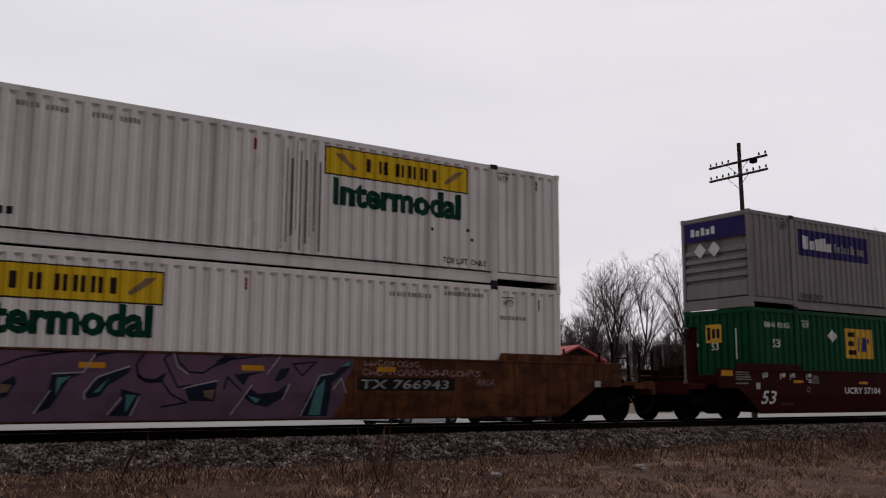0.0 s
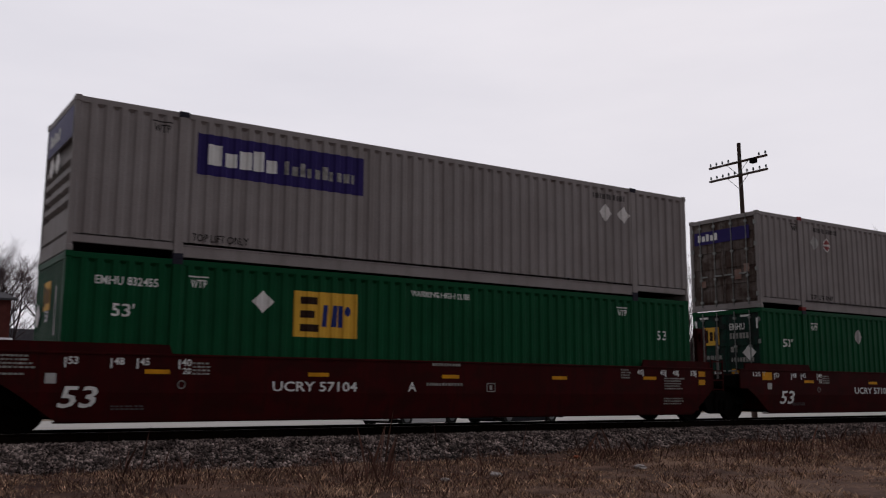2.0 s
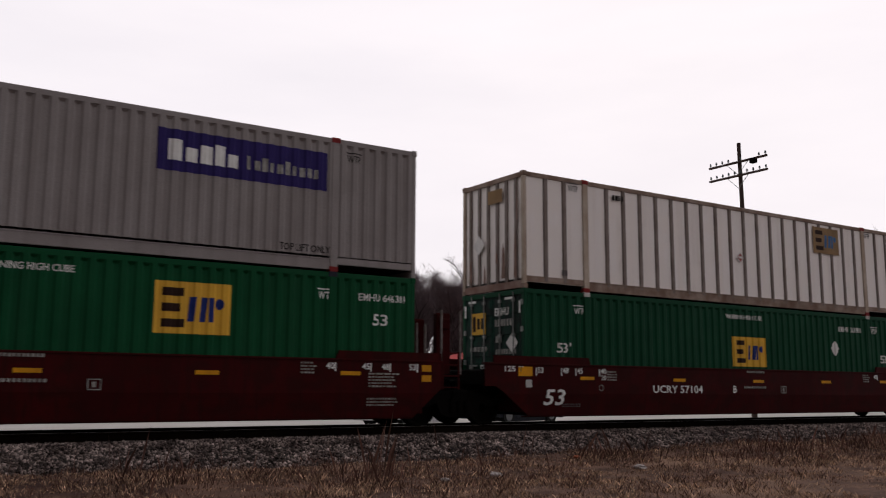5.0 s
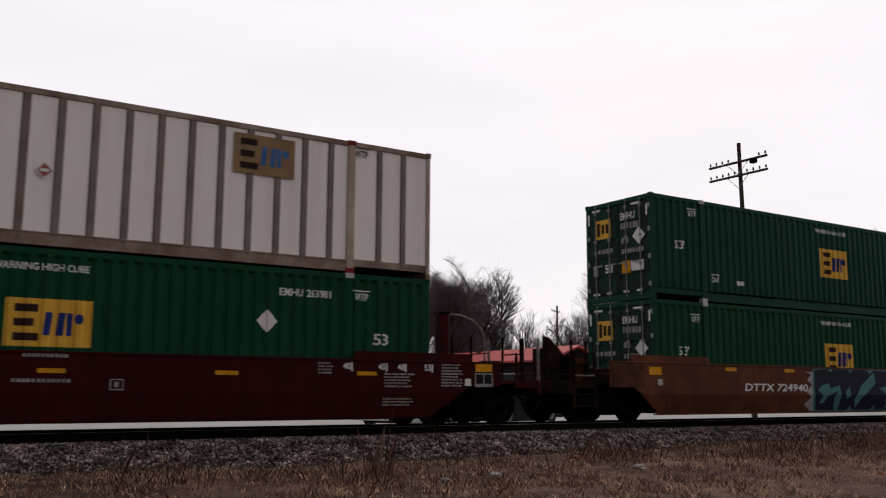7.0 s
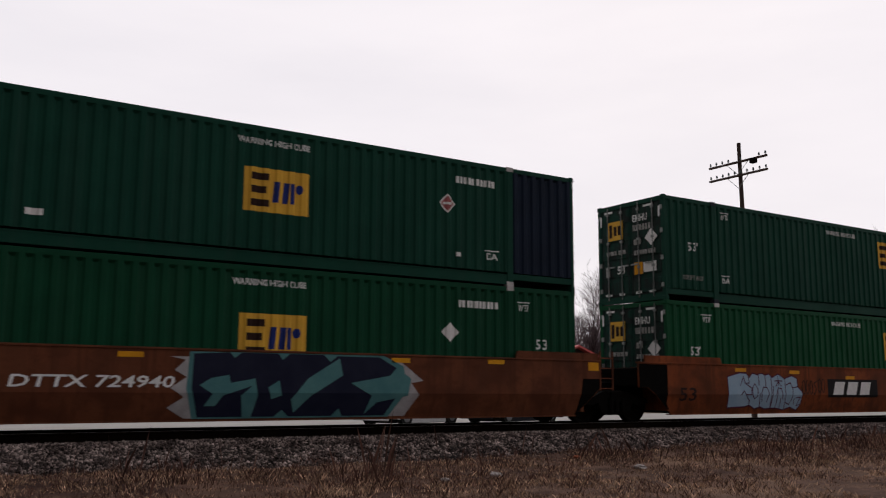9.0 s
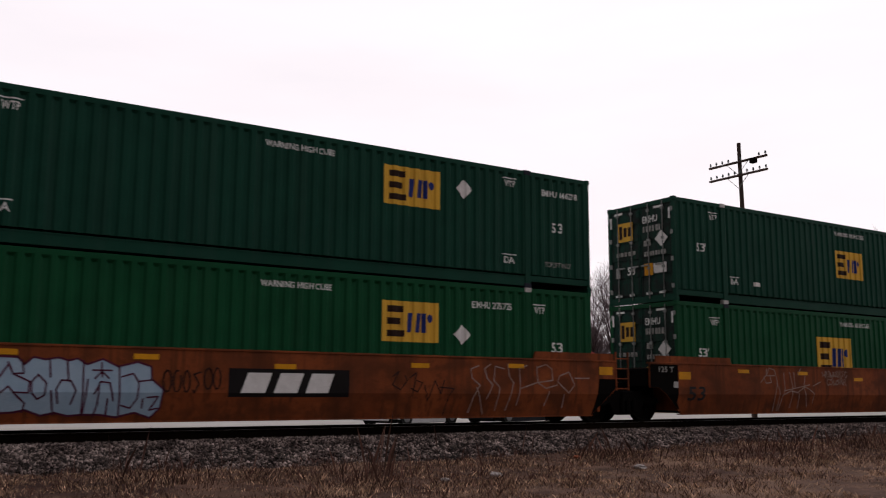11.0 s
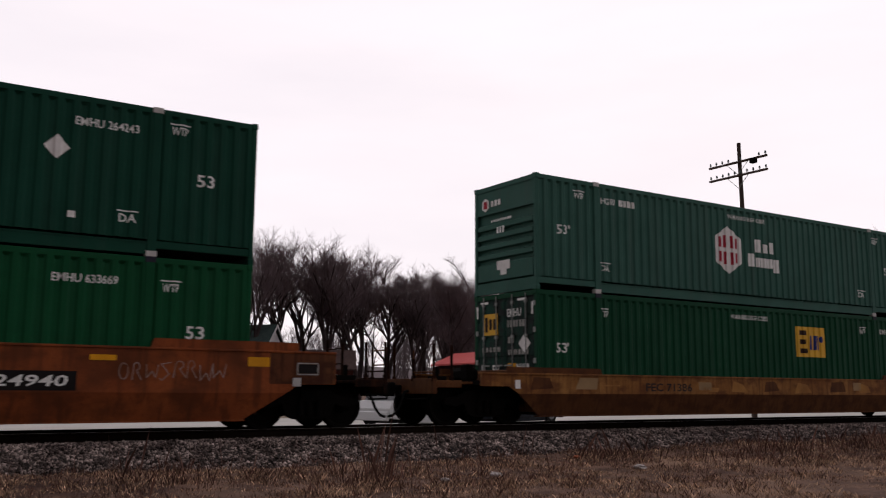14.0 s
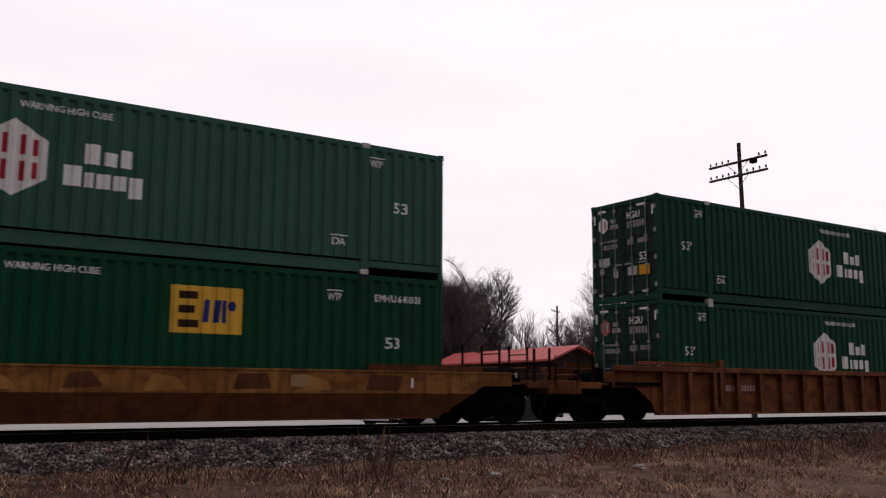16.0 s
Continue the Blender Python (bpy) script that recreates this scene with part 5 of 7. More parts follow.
spray(car, "graffiti_figure", [[(4.47, 1.03), (4.96, 1.06), (4.76, 0.96), (4.47, 0.46), (4.24, 0.37), (4.41, 0.74)], [(5.02, 0.66), (5.15, 0.9), (5.45, 1.11), (5.83, 1.17), (5.7, 1.03), (5.42, 0.86), (5.28, 0.66), (5.1, 0.63)], [(5.63, 0.8), (6.0, 0.7), (5.82, 0.31), (5.46, 0.32), (5.68, 0.58)]], G_NAVY, "black graffiti figure", 2)
spray(car, "graffiti_figure", [[(5.9, 1.13), (6.03, 0.99), (6.28, 0.97), (6.44, 1.06), (6.37, 0.91), (6.07, 0.91), (5.92, 1.01)], [(6.8, 0.81), (7.42, 0.94), (7.39, 0.57), (6.9, 0.58)], [(8.09, 0.82), (8.26, 0.71), (8.65, 0.75), (8.86, 0.91), (8.77, 0.64), (8.46, 0.46), (8.17, 0.51), (7.98, 0.64)]], G_NAVY, "black graffiti figure", 2)
spray(car, "graffiti_figure", [[(7.75, 1.08), (8.39, 1.15), (8.06, 1.06), (7.95, 0.86)], [(8.59, 0.98), (8.7, 1.2), (8.92, 1.23), (8.83, 1.05), (8.66, 0.95)], [(9.15, 0.28), (9.37, 0.8), (9.59, 1.06), (9.9, 1.13), (10.26, 1.45), (10.27, 1.28), (9.85, 0.94), (9.77, 0.27)]], G_NAVY, "black graffiti figure", 2)
spray(car, "graffiti_figure", [[(7.31, 1.2), (7.55, 1.45), (7.81, 1.41), (7.56, 1.29)], [(4.2, 1.4), (4.25, 1.45), (4.83, 1.45), (5.19, 1.45), (4.58, 1.41), (4.27, 1.42)], [(5.1, 1.26), (5.19, 1.43), (5.59, 1.45), (5.24, 1.37)]], G_NAVY, "black graffiti figure", 2)
spray(car, "graffiti_figure", [[(3.66, 0.89), (3.87, 1.0), (3.91, 0.89), (3.78, 0.66), (3.68, 0.62)]], G_NAVY, "black graffiti figure", 2)
spray(car, "graffiti_stroke", [[(3.64, 1.17), (3.99, 1.32), (4.54, 1.41), (4.83, 1.45)], [(6.61, 1.45), (6.67, 1.3), (6.87, 1.11), (7.14, 1.1), (7.4, 1.27)], [(6.04, 1.45), (5.89, 1.24), (5.94, 1.03), (6.16, 0.91), (6.44, 1.08)]], G_NAVY, "black graffiti stroke", 2, 0.035)
spray(car, "graffiti_stroke", [[(6.51, 1.45), (6.39, 1.35), (6.67, 0.83), (6.93, 0.87)], [(6.36, 0.95), (6.55, 0.7), (6.86, 0.55), (6.39, 0.47)], [(7.56, 0.79), (7.62, 1.03), (7.91, 0.77)]], G_NAVY, "black graffiti stroke", 2, 0.035)
spray(car, "graffiti_stroke", [[(9.48, 1.36), (9.18, 1.07), (8.97, 1.3), (9.43, 1.35)], [(7.4, 1.33), (8.33, 1.45)]], G_NAVY, "black graffiti stroke", 2, 0.035)
spray(car, "graffiti_highlight", [[(4.55, 0.98), (4.79, 1.01), (4.63, 0.88), (4.54, 0.66)], [(5.16, 0.72), (5.42, 0.98), (5.27, 0.74)], [(5.74, 0.7), (5.92, 0.68), (5.75, 0.37)]], G_TEAL, "dark teal graffiti shading", 3)
spray(car, "graffiti_highlight", [[(8.05, 0.68), (8.31, 0.61), (8.22, 0.53)], [(9.49, 0.82), (9.69, 1.01), (9.61, 0.29), (9.36, 0.3)], [(10.05, 1.27), (10.24, 1.41), (10.24, 1.29)]], G_TEAL, "dark teal graffiti shading", 3)
spray(car, "graffiti_outline", [[(4.47, 1.05), (4.98, 1.08), (5.16, 1.39)], [(4.22, 0.37), (4.45, 0.76)], [(5.03, 0.61), (5.01, 0.72), (5.22, 1.0), (5.77, 1.2)]], G_WHITE, "pale graffiti outline", 4, 0.024)
spray(car, "graffiti_outline", [[(5.98, 0.66), (5.84, 0.31)], [(6.57, 1.45), (6.65, 1.21), (6.85, 1.08)], [(7.72, 0.31), (8.11, 0.88)]], G_WHITE, "pale graffiti outline", 4, 0.024)
spray(car, "graffiti_outline", [[(9.18, 0.28), (9.56, 1.08), (9.87, 1.13)], [(5.44, 0.34), (5.66, 0.64)], [(6.8, 0.82), (7.42, 0.96)]], G_WHITE, "pale graffiti outline", 4, 0.024)
spray(car, "graffiti_outline", [[(9.86, 0.8), (10.06, 1.04), (10.17, 0.73)], [(8.42, 1.09), (8.69, 1.45)], [(8.91, 0.91), (8.77, 0.61)]], G_WHITE, "pale graffiti outline", 4, 0.024)
spray(car, "graffiti_figure", [[(7.16, 0.77), (7.38, 0.79), (7.34, 0.6), (7.18, 0.66)], [(3.66, 0.87), (3.84, 0.85), (3.78, 0.73), (3.67, 0.71)]], G_TAN, "tan graffiti patch", 4)
sill_mark(car, "stencil_panel", flat_poly([rect(10.43, 12.88, 0.79, 1.06)]), BLACK_P, "", 1)
sill_text(car, "TX 766943", 10.5, 0.82, 0.2, INK_WD, 2.22, 0.2)
tag(car, 10.55, 13.6, 1.1, 1.24, 4, G_PINK, 18, 0.02)
tag(car, 10.6, 12.0, 1.28, 1.42, 5, G_PINK, 9, 0.018)
tag(car, 13.5, 14.0, 0.9, 1.04, 6, G_PINK, 4, 0.018)
tape(car, (4.9, 1.16, 0.45, 0.1), (7.9, 1.16, 0.45, 0.1), (10.9, 1.18, 0.45, 0.1), (1.9, 1.16, 0.45, 0.1))
sill_mark(car, "label_plate", flat_poly([rect(17.05, 17.25, 0.9, 1.05)]), CARD_G, "", 2)


def ucry(s0, letter, left, right):
    car = well_car(s0, "dark maroon well car with white stencilled marks and yellow reflectors", MAROON, MAROON, 1.41, left, right, "stand")
    car["inset"] = 0.09 if left == "C" else 0.2
    if left == "C":
        tape(car, (-1.79, 1.24, 0.48, 0.2))
        fine_print(car, -1.19, 1.33, 0.75, 4, 3)
        fine_print(car, -1.19, 1.02, 0.6, 1, 5)
    else:
        sill_text(car, "125 T", -0.95, 1.24, 0.13, INK_W, 0.55)
        tape(car, (-0.55, 1.14, 0.42, 0.22))
    sill_mark(car, "label_plate", flat_poly([rect(-0.33, -0.15, 0.88, 1.06)]), CARD_G, "", 2)
    sill_text(car, "53", -0.07 if left == "C" else 0.25, 0.46, 0.38, INK_W, 0.62, 0.22)
    for x, t in ((0.03, "53"), (0.81, "48"), (1.27, "45"), (2.04, "40")):
        sill_text(car, t, x, 1.22, 0.135, INK_W)
        sill_mark(car, "stencil", flat_poly([rect(x - 0.06, x - 0.03, 1.16, 1.34)]), INK_W, "", 2)
    sill_text(car, "20", 2.06, 1.07, 0.12, INK_W)
    fine_print(car, 2.25, 1.26, 0.42, 4, 8)
    sill_mark(car, "stencil", flat_poly(ribbon(arc(2.05, 0.88, 0.07, 0.07, 0, 360, 12), 0.02)), INK_WD, "", 2)
    fine_print(car, 0.8, 0.47, 0.7, 2, 9, 0.03, 0.05, INK_GR)
    tape(car, (1.36, 1.07, 0.46, 0.08), (4.62, 1.06, 0.46, 0.08), (7.85, 1.06, 0.46, 0.08), (11.0, 1.07, 0.46, 0.08), (14.05, 1.1, 0.46, 0.08))
    sill_text(car, "UCRY 57104", 3.86, 0.76, 0.2, INK_W, 1.88)
    sill_text(car, letter, 6.98, 0.77, 0.2, INK_W)
    fine_print(car, 7.6, 1.33, 0.9, 1, 11, 0.06, 0.08)
    fine_print(car, 7.45, 0.90, 1.15, 1, 12, 0.06, 0.08)
    sill_mark(car, "stencil", flat_poly(ribbon([(9.08, 0.78), (9.3, 0.78), (9.3, 0.96), (9.08, 0.96), (9.08, 0.78)], 0.02) + [rect(9.15, 9.22, 0.82, 0.92)]), INK_WD, "", 2)
    car["inset"] = -0.2
    fine_print(car, 13.55, 1.32, 0.38, 4, 14)
    for x, t in ((14.12, "40"), (14.95, "45"), (15.42, "48"), (16.1, "53")):
        sill_text(car, t, x, 1.22, 0.135, INK_W)
        sill_mark(car, "stencil", flat_poly([rect(x + 0.19, x + 0.22, 1.18, 1.36)]), INK_W, "", 2)
    fine_print(car, 15.1, 1.12, 0.78, 5, 15)
    fine_print(car, 15.08, 0.60, 0.9, 3, 16)
    if right == "C":
        car["inset"] = 0.0
        fine_print(car, 16.35, 1.34, 0.6, 8, 17)
        sill_mark(car, "label_plate", flat_poly([rect(16.98, 17.14, 0.9, 1.06)]), CARD_W, "", 2)
        tape(car, (17.27, 1.22, 0.46, 0.2))
        sill_mark(car, "stencil_panel", flat_poly([rect(17.25, 17.75, 0.88, 1.19)]), INK_WD, "", 2)
        sill_mark(car, "stencil_panel", flat_poly([rect(17.28, 17.48, 0.95, 1.16), rect(17.51, 17.72, 0.95, 1.16)]), BLACK_P, "", 3)
    else:
        tape(car, (16.42, 1.2, 0.24, 0.14), (16.42, 0.98, 0.24, 0.14))
    return car


CAR_A = ucry(22.18, "A", "C", "J")
CAR_C = ucry(41.41, "C", "J", "J")
CAR_B = ucry(60.64, "B", "J", "C")


LEAN_NOW = 0.16


def dttx(s0, left, right, paint=None):
    paint = paint or RUST_O
    car = well_car(s0, "faded orange brown well car with graffiti, soot and yellow reflectors", paint, paint, 1.53, left, right, "guard" if left == "C" else "")
    for e, on in ((0, left == "C"), (1, right == "C")):      # dull brown repaint at coupled ends
        if on:
            a, b = (-1.79, -0.62) if e == 0 else (LONG + 0.35, LONG + 1.79)
            sill_mark(car, "painted_end", flat_poly([rect(a, b, 0.91, 1.51)]), BROWN_T, "dull brown painted end")
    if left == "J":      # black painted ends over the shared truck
        sill_mark(car, "painted_end", flat_poly([[(-1.29, 0.905), (-0.99, 0.905), (-0.7, FOLD_Z), (-0.02, 0.225), (-0.25, 0.5), (-0.25, 1.50), (-1.29, 1.50)]]), GRIME_SHADE, "sooty black painted end")
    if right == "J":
        sill_mark(car, "painted_end", flat_poly([[(LONG + 0.61, 0.88), (LONG + 0.43, FOLD_Z), (LONG - 0.1, 0.225), (LONG + 0.05, 1.1), (LONG + 0.61, 1.1)]]), GRIME_SHADE, "sooty black painted end")
    return car


car = dttx(83.87, "C", "J", RUST_R)
car["inset"] = 0.08
CAR_D1 = car
tape(car, (-0.53, 1.23, 0.45, 0.2), (2.43, 1.37, 0.46, 0.1), (5.0, 1.37, 0.46, 0.1), (7.95, 1.27, 0.46, 0.1), (10.7, 1.38, 0.46, 0.1), (13.25, 1.4, 0.46, 0.1), (16.3, 1.3, 0.34, 0.2))
sill_mark(car, "label_plate", flat_poly([rect(-0.22, -0.05, 0.96, 1.12)]), CARD_G, "", 2)
sill_text(car, "DTTX 724940", 3.24, 0.82, 0.22, INK_W, 2.82, 0.22)
sill_text(car, "53", 0.3, 0.55, 0.34, INK_WORN, 0.66, 0.1)
ground_p = [(5.95, 1.40), (6.25, 1.34), (6.05, 1.15), (6.28, 1.02), (5.98, 0.82), (6.25, 0.65), (5.95, 0.45), (6.3, 0.25), (11.1, 0.25), (11.4, 0.7), (11.2, 0.95), (11.5, 1.0), (11.15, 1.25), (10.9, 1.42)]
sill_mark(car, "graffiti", flat_poly([ground_p]), G_WHITE, "white graffiti ground", 1)
sill_mark(car, "graffiti_rim", flat_poly([[(6.32, 1.5), (10.5, 1.52), (11.0, 1.3), (11.1, 0.8), (10.7, 0.24), (6.45, 0.24), (6.28, 0.8)]]), G_TEAL, "teal rim of the graffiti", 2)
sill_mark(car, "graffiti_ground", flat_poly([[(6.4, 1.46), (7.1, 1.5), (7.2, 1.4), (7.35, 1.5), (8.1, 1.5), (8.2, 1.38), (8.35, 1.5), (9.1, 1.5), (9.25, 1.36), (9.4, 1.48), (10.4, 1.48), (10.85, 1.25), (10.95, 0.85), (10.6, 0.27), (9.6, 0.27), (9.5, 0.42), (9.35, 0.27), (8.4, 0.27), (8.25, 0.4), (8.1, 0.27), (6.55, 0.27), (6.38, 0.8)]]), G_NAVY, "navy graffiti lettering mass", 3)
spray(car, "graffiti_highlight", [[(6.53, 0.87), (6.75, 1.01), (7.1, 1.07), (7.14, 0.92), (7.64, 1.01), (7.65, 0.89), (7.0, 0.68), (6.87, 0.48), (6.65, 0.48), (6.79, 0.71)], [(7.36, 0.68), (7.65, 0.93), (7.7, 0.68), (7.62, 0.27), (7.44, 0.27)], [(7.91, 0.84), (8.14, 0.98), (8.2, 0.68), (7.99, 0.61)]], G_TEAL, "teal graffiti highlight", 4)
spray(car, "graffiti_highlight", [[(8.41, 0.61), (8.76, 1.02), (9.46, 1.44), (9.54, 1.09), (8.84, 0.68), (8.5, 0.34)], [(9.73, 0.94), (10.66, 1.1), (10.83, 1.28), (11.19, 1.04), (11.11, 0.68), (10.37, 0.54), (10.11, 0.3), (10.23, 0.68)]], G_TEAL, "teal graffiti highlight", 4)


car = dttx(103.28, "J", "J")
car["inset"] = 0.07
CAR_D2 = car
tape(car, (2.36, 1.36, 0.46, 0.1), (4.76, 1.33, 0.46, 0.1), (7.5, 1.2, 0.46, 0.1), (10.66, 1.28, 0.46, 0.1), (13.3, 1.32, 0.46, 0.1), (16.13, 1.2, 0.45, 0.2))
sill_text(car, "53", 0.12, 0.55, 0.36, INK_BR, 0.66)
spray(car, "graffiti_ground", [[(2.02, 1.22), (2.54, 1.33), (2.83, 1.32), (2.94, 1.2), (3.08, 1.33), (3.27, 1.29), (3.49, 1.33), (3.65, 1.28), (3.8, 1.32), (3.96, 1.22), (4.23, 1.32), (4.5, 1.19), (4.84, 1.28), (5.09, 1.2), (5.11, 0.97), (5.33, 0.79), (5.3, 0.45), (5.14, 0.27), (4.85, 0.37), (4.53, 0.29), (4.21, 0.34), (3.9, 0.34), (3.71, 0.32), (3.48, 0.38), (3.26, 0.33), (3.0, 0.43), (2.82, 0.39), (2.09, 0.36)]], G_BLUE, "pale blue bubble graffiti", 1)
spray(car, "graffiti_outline", [[(2.9, 1.28), (2.94, 1.05), (2.77, 1.04), (2.68, 1.24)], [(2.56, 0.98), (2.68, 1.18)], [(2.77, 1.04), (3.04, 0.91), (3.03, 0.72), (2.79, 0.73), (2.71, 0.83)], [(2.71, 0.83), (2.58, 0.71)]], G_WINE, "wine red graffiti outline", 2, 0.03)
spray(car, "graffiti_outline", [[(2.8, 0.72), (2.99, 0.54), (2.96, 0.39)], [(3.17, 1.03), (3.31, 0.89), (3.29, 0.68), (3.18, 0.61), (3.08, 0.72), (3.07, 0.91), (3.17, 1.03)], [(3.34, 1.29), (3.37, 0.99)], [(3.39, 0.76), (3.46, 0.34)]], G_WINE, "wine red graffiti outline", 2, 0.03)
spray(car, "graffiti_outline", [[(3.63, 1.26), (3.67, 0.92)], [(3.52, 0.54), (3.47, 0.78), (3.55, 0.94), (3.71, 0.93), (3.8, 0.76), (3.73, 0.52)], [(3.9, 1.28), (3.93, 0.34)], [(3.99, 0.96), (3.95, 0.34)]], G_WINE, "wine red graffiti outline", 2, 0.03)
spray(car, "graffiti_outline", [[(4.11, 0.7), (4.21, 0.92), (4.37, 0.9), (4.45, 0.58)], [(4.19, 0.9), (4.18, 0.5), (4.13, 0.3)], [(4.52, 1.19), (4.57, 0.33)], [(4.57, 1.01), (4.77, 1.07), (4.88, 0.91), (4.87, 0.62), (4.76, 0.45), (4.6, 0.5)]], G_WINE, "wine red graffiti outline", 2, 0.03)
spray(car, "graffiti_outline", [[(4.88, 0.93), (5.13, 0.96)], [(4.21, 1.25), (4.23, 1.0)], [(4.06, 1.12), (4.4, 1.12)], [(4.11, 0.97), (4.22, 1.1), (4.35, 0.98)]], G_WINE, "wine red graffiti outline", 2, 0.03)
spray(car, "graffiti_outline", [[(4.97, 0.62), (4.97, 0.45)], [(5.04, 0.64), (5.25, 0.66), (5.11, 0.41), (5.26, 0.45)], [(4.35, 0.34), (4.35, 0.62)]], G_WINE, "wine red graffiti outline", 2, 0.03)
spray(car, "graffiti_outline", [[(2.02, 1.22), (2.54, 1.33), (2.83, 1.32), (2.94, 1.2), (3.08, 1.33), (3.27, 1.29), (3.49, 1.33), (3.65, 1.28), (3.8, 1.32), (3.96, 1.22), (4.23, 1.32), (4.5, 1.19), (4.84, 1.28), (5.09, 1.2), (5.11, 0.97), (5.33, 0.79), (5.3, 0.45), (5.14, 0.27), (4.85, 0.37), (4.53, 0.29), (4.21, 0.34), (3.9, 0.34), (3.71, 0.32), (3.48, 0.38), (3.26, 0.33), (3.0, 0.43), (2.82, 0.39), (2.09, 0.36), (2.02, 1.22)]], G_WINE, "wine red graffiti outline", 2, 0.035)
tag(car, 5.3, 6.45, 0.72, 1.2, 12, INK_BR, 6)
sill_mark(car, "stencil_panel", flat_poly([rect(6.57, 9.17, 0.65, 1.2)]), BLACK_P, "black company panel", 1)
cells = [[(x, 0.73), (x + 0.5, 0.73), (x + 0.64, 1.12), (x + 0.14, 1.12)] for x in (6.82, 7.5, 8.18)]
sill_mark(car, "panel_figure", flat_poly(cells), CARD_W, "plain white company bars", 2)
spray(car, "sprayed_tag", [[(10.19, 1.08), (10.36, 1.2), (10.2, 0.91), (10.4, 0.81), (10.57, 1.01), (10.51, 1.11)], [(10.63, 1.06), (10.8, 1.18), (10.69, 0.66)], [(10.8, 1.01), (10.95, 0.96), (10.83, 0.76), (10.66, 0.84)], [(11.01, 0.91), (11.1, 0.57), (11.28, 1.01), (11.43, 0.72), (11.52, 1.02)], [(11.4, 0.87), (11.77, 0.84), (11.65, 0.67), (11.57, 0.26)]], INK_BR, "brown sprayed tag", 2, 0.025)
spray(car, "sprayed_tag", [[(12.46, 1.36), (12.24, 1.28), (12.27, 1.08), (12.49, 0.92), (12.33, 0.67), (12.24, 0.31)], [(12.4, 0.87), (12.65, 0.28)], [(12.79, 1.4), (12.62, 1.29), (12.69, 1.08), (12.85, 0.93), (12.69, 0.61)], [(13.18, 1.3), (12.92, 1.35), (12.88, 1.03), (13.05, 0.88), (12.98, 0.35)]], G_SCRAWL, "thin pale sprayed tag", 2, 0.028)
spray(car, "sprayed_tag", [[(13.28, 1.41), (13.32, 1.14), (13.45, 0.98), (13.28, 0.35)], [(13.86, 1.39), (13.62, 1.31), (13.65, 0.93), (13.58, 0.46)], [(14.14, 1.34), (14.42, 1.42), (14.6, 1.32), (14.63, 1.05), (14.14, 0.99), (13.65, 0.85)], [(14.14, 1.37), (14.17, 0.99), (14.42, 0.86), (14.77, 0.94)]], G_SCRAWL, "thin pale sprayed tag", 2, 0.028)
spray(car, "sprayed_tag", [[(14.78, 1.02), (15.13, 0.75), (15.32, 0.95), (15.14, 1.25), (14.85, 1.16), (14.78, 1.02)], [(14.52, 0.78), (14.41, 0.45)], [(14.99, 0.72), (14.98, 0.4)], [(15.33, 1.11), (15.78, 1.11)]], G_SCRAWL, "thin pale sprayed tag", 2, 0.028)

car = dttx(122.55, "J", "C")
CAR_D3 = car
sill_text(car, "125 T", -0.97, 1.3, 0.15, INK_WD, 0.55)
tape(car, (-0.22, 1.12, 0.45, 0.2), (2.16, 1.32, 0.46, 0.1), (4.82, 1.3, 0.46, 0.1), (7.6, 1.15, 0.46, 0.1), (10.85, 1.3, 0.46, 0.1), (13.1, 1.3, 0.46, 0.1), (16.05, 1.24, 0.45, 0.18))
sill_mark(car, "label_plate", flat_poly([rect(-0.43, -0.26, 0.9, 1.06), rect(17.0, 17.18, 0.86, 1.03)]), CARD_G, "", 2)
sill_text(car, "53", 0.12, 0.56, 0.38, INK, 0.68, 0.1)
spray(car, "sprayed_tag", [[(3.11, 1.07), (3.34, 1.26), (3.76, 1.27)], [(3.39, 1.48), (3.37, 1.26), (3.51, 1.48), (3.76, 1.43)], [(3.25, 1.23), (3.35, 1.05), (3.59, 1.08), (3.52, 1.29)], [(3.76, 1.41), (3.86, 1.06), (3.75, 0.7), (3.76, 0.27)], [(3.83, 1.05), (3.96, 0.87), (3.94, 0.27)]], G_SCRAWL, "thin pale sprayed stroke", 2, 0.026)
spray(car, "sprayed_tag", [[(4.16, 1.36), (4.2, 0.9), (4.08, 0.65), (4.0, 0.27)], [(4.08, 0.7), (4.45, 0.84), (4.77, 0.79), (5.13, 0.96), (5.36, 0.88), (5.56, 0.76), (5.53, 0.48)], [(4.44, 1.37), (4.55, 0.98), (4.5, 0.35)], [(4.63, 1.37), (4.67, 0.95)], [(4.84, 0.76), (4.88, 0.32)]], G_SCRAWL, "thin pale sprayed stroke", 2, 0.026)
spray(car, "sprayed_tag", [[(4.8, 1.29), (4.95, 1.49)], [(5.15, 1.27), (5.09, 0.93), (5.3, 0.37)], [(4.17, 0.84), (5.36, 1.02)], [(5.52, 0.99), (5.89, 1.11)]], G_SCRAWL, "thin pale sprayed stroke", 2, 0.026)
tag(car, 6.0, 7.25, 1.24, 1.46, 23, G_SCRAWL, 9, 0.024)
tag(car, 6.2, 7.2, 1.0, 1.22, 27, G_SCRAWL, 6, 0.022)
sill_text(car, "A", 9.3, 0.84, 0.18, INK_BR)
sill_mark(car, "stencil_panel", flat_poly([rect(9.82, 12.9, 0.76, 1.1)]), BLACK_P, "", 1)
sill_text(car, "DTTX 724940", 9.93, 0.83, 0.2, INK_W, 2.83, 0.22)
tag(car, 13.6, 15.6, 0.95, 1.3, 24, G_SCRAWL, 8, 0.018)
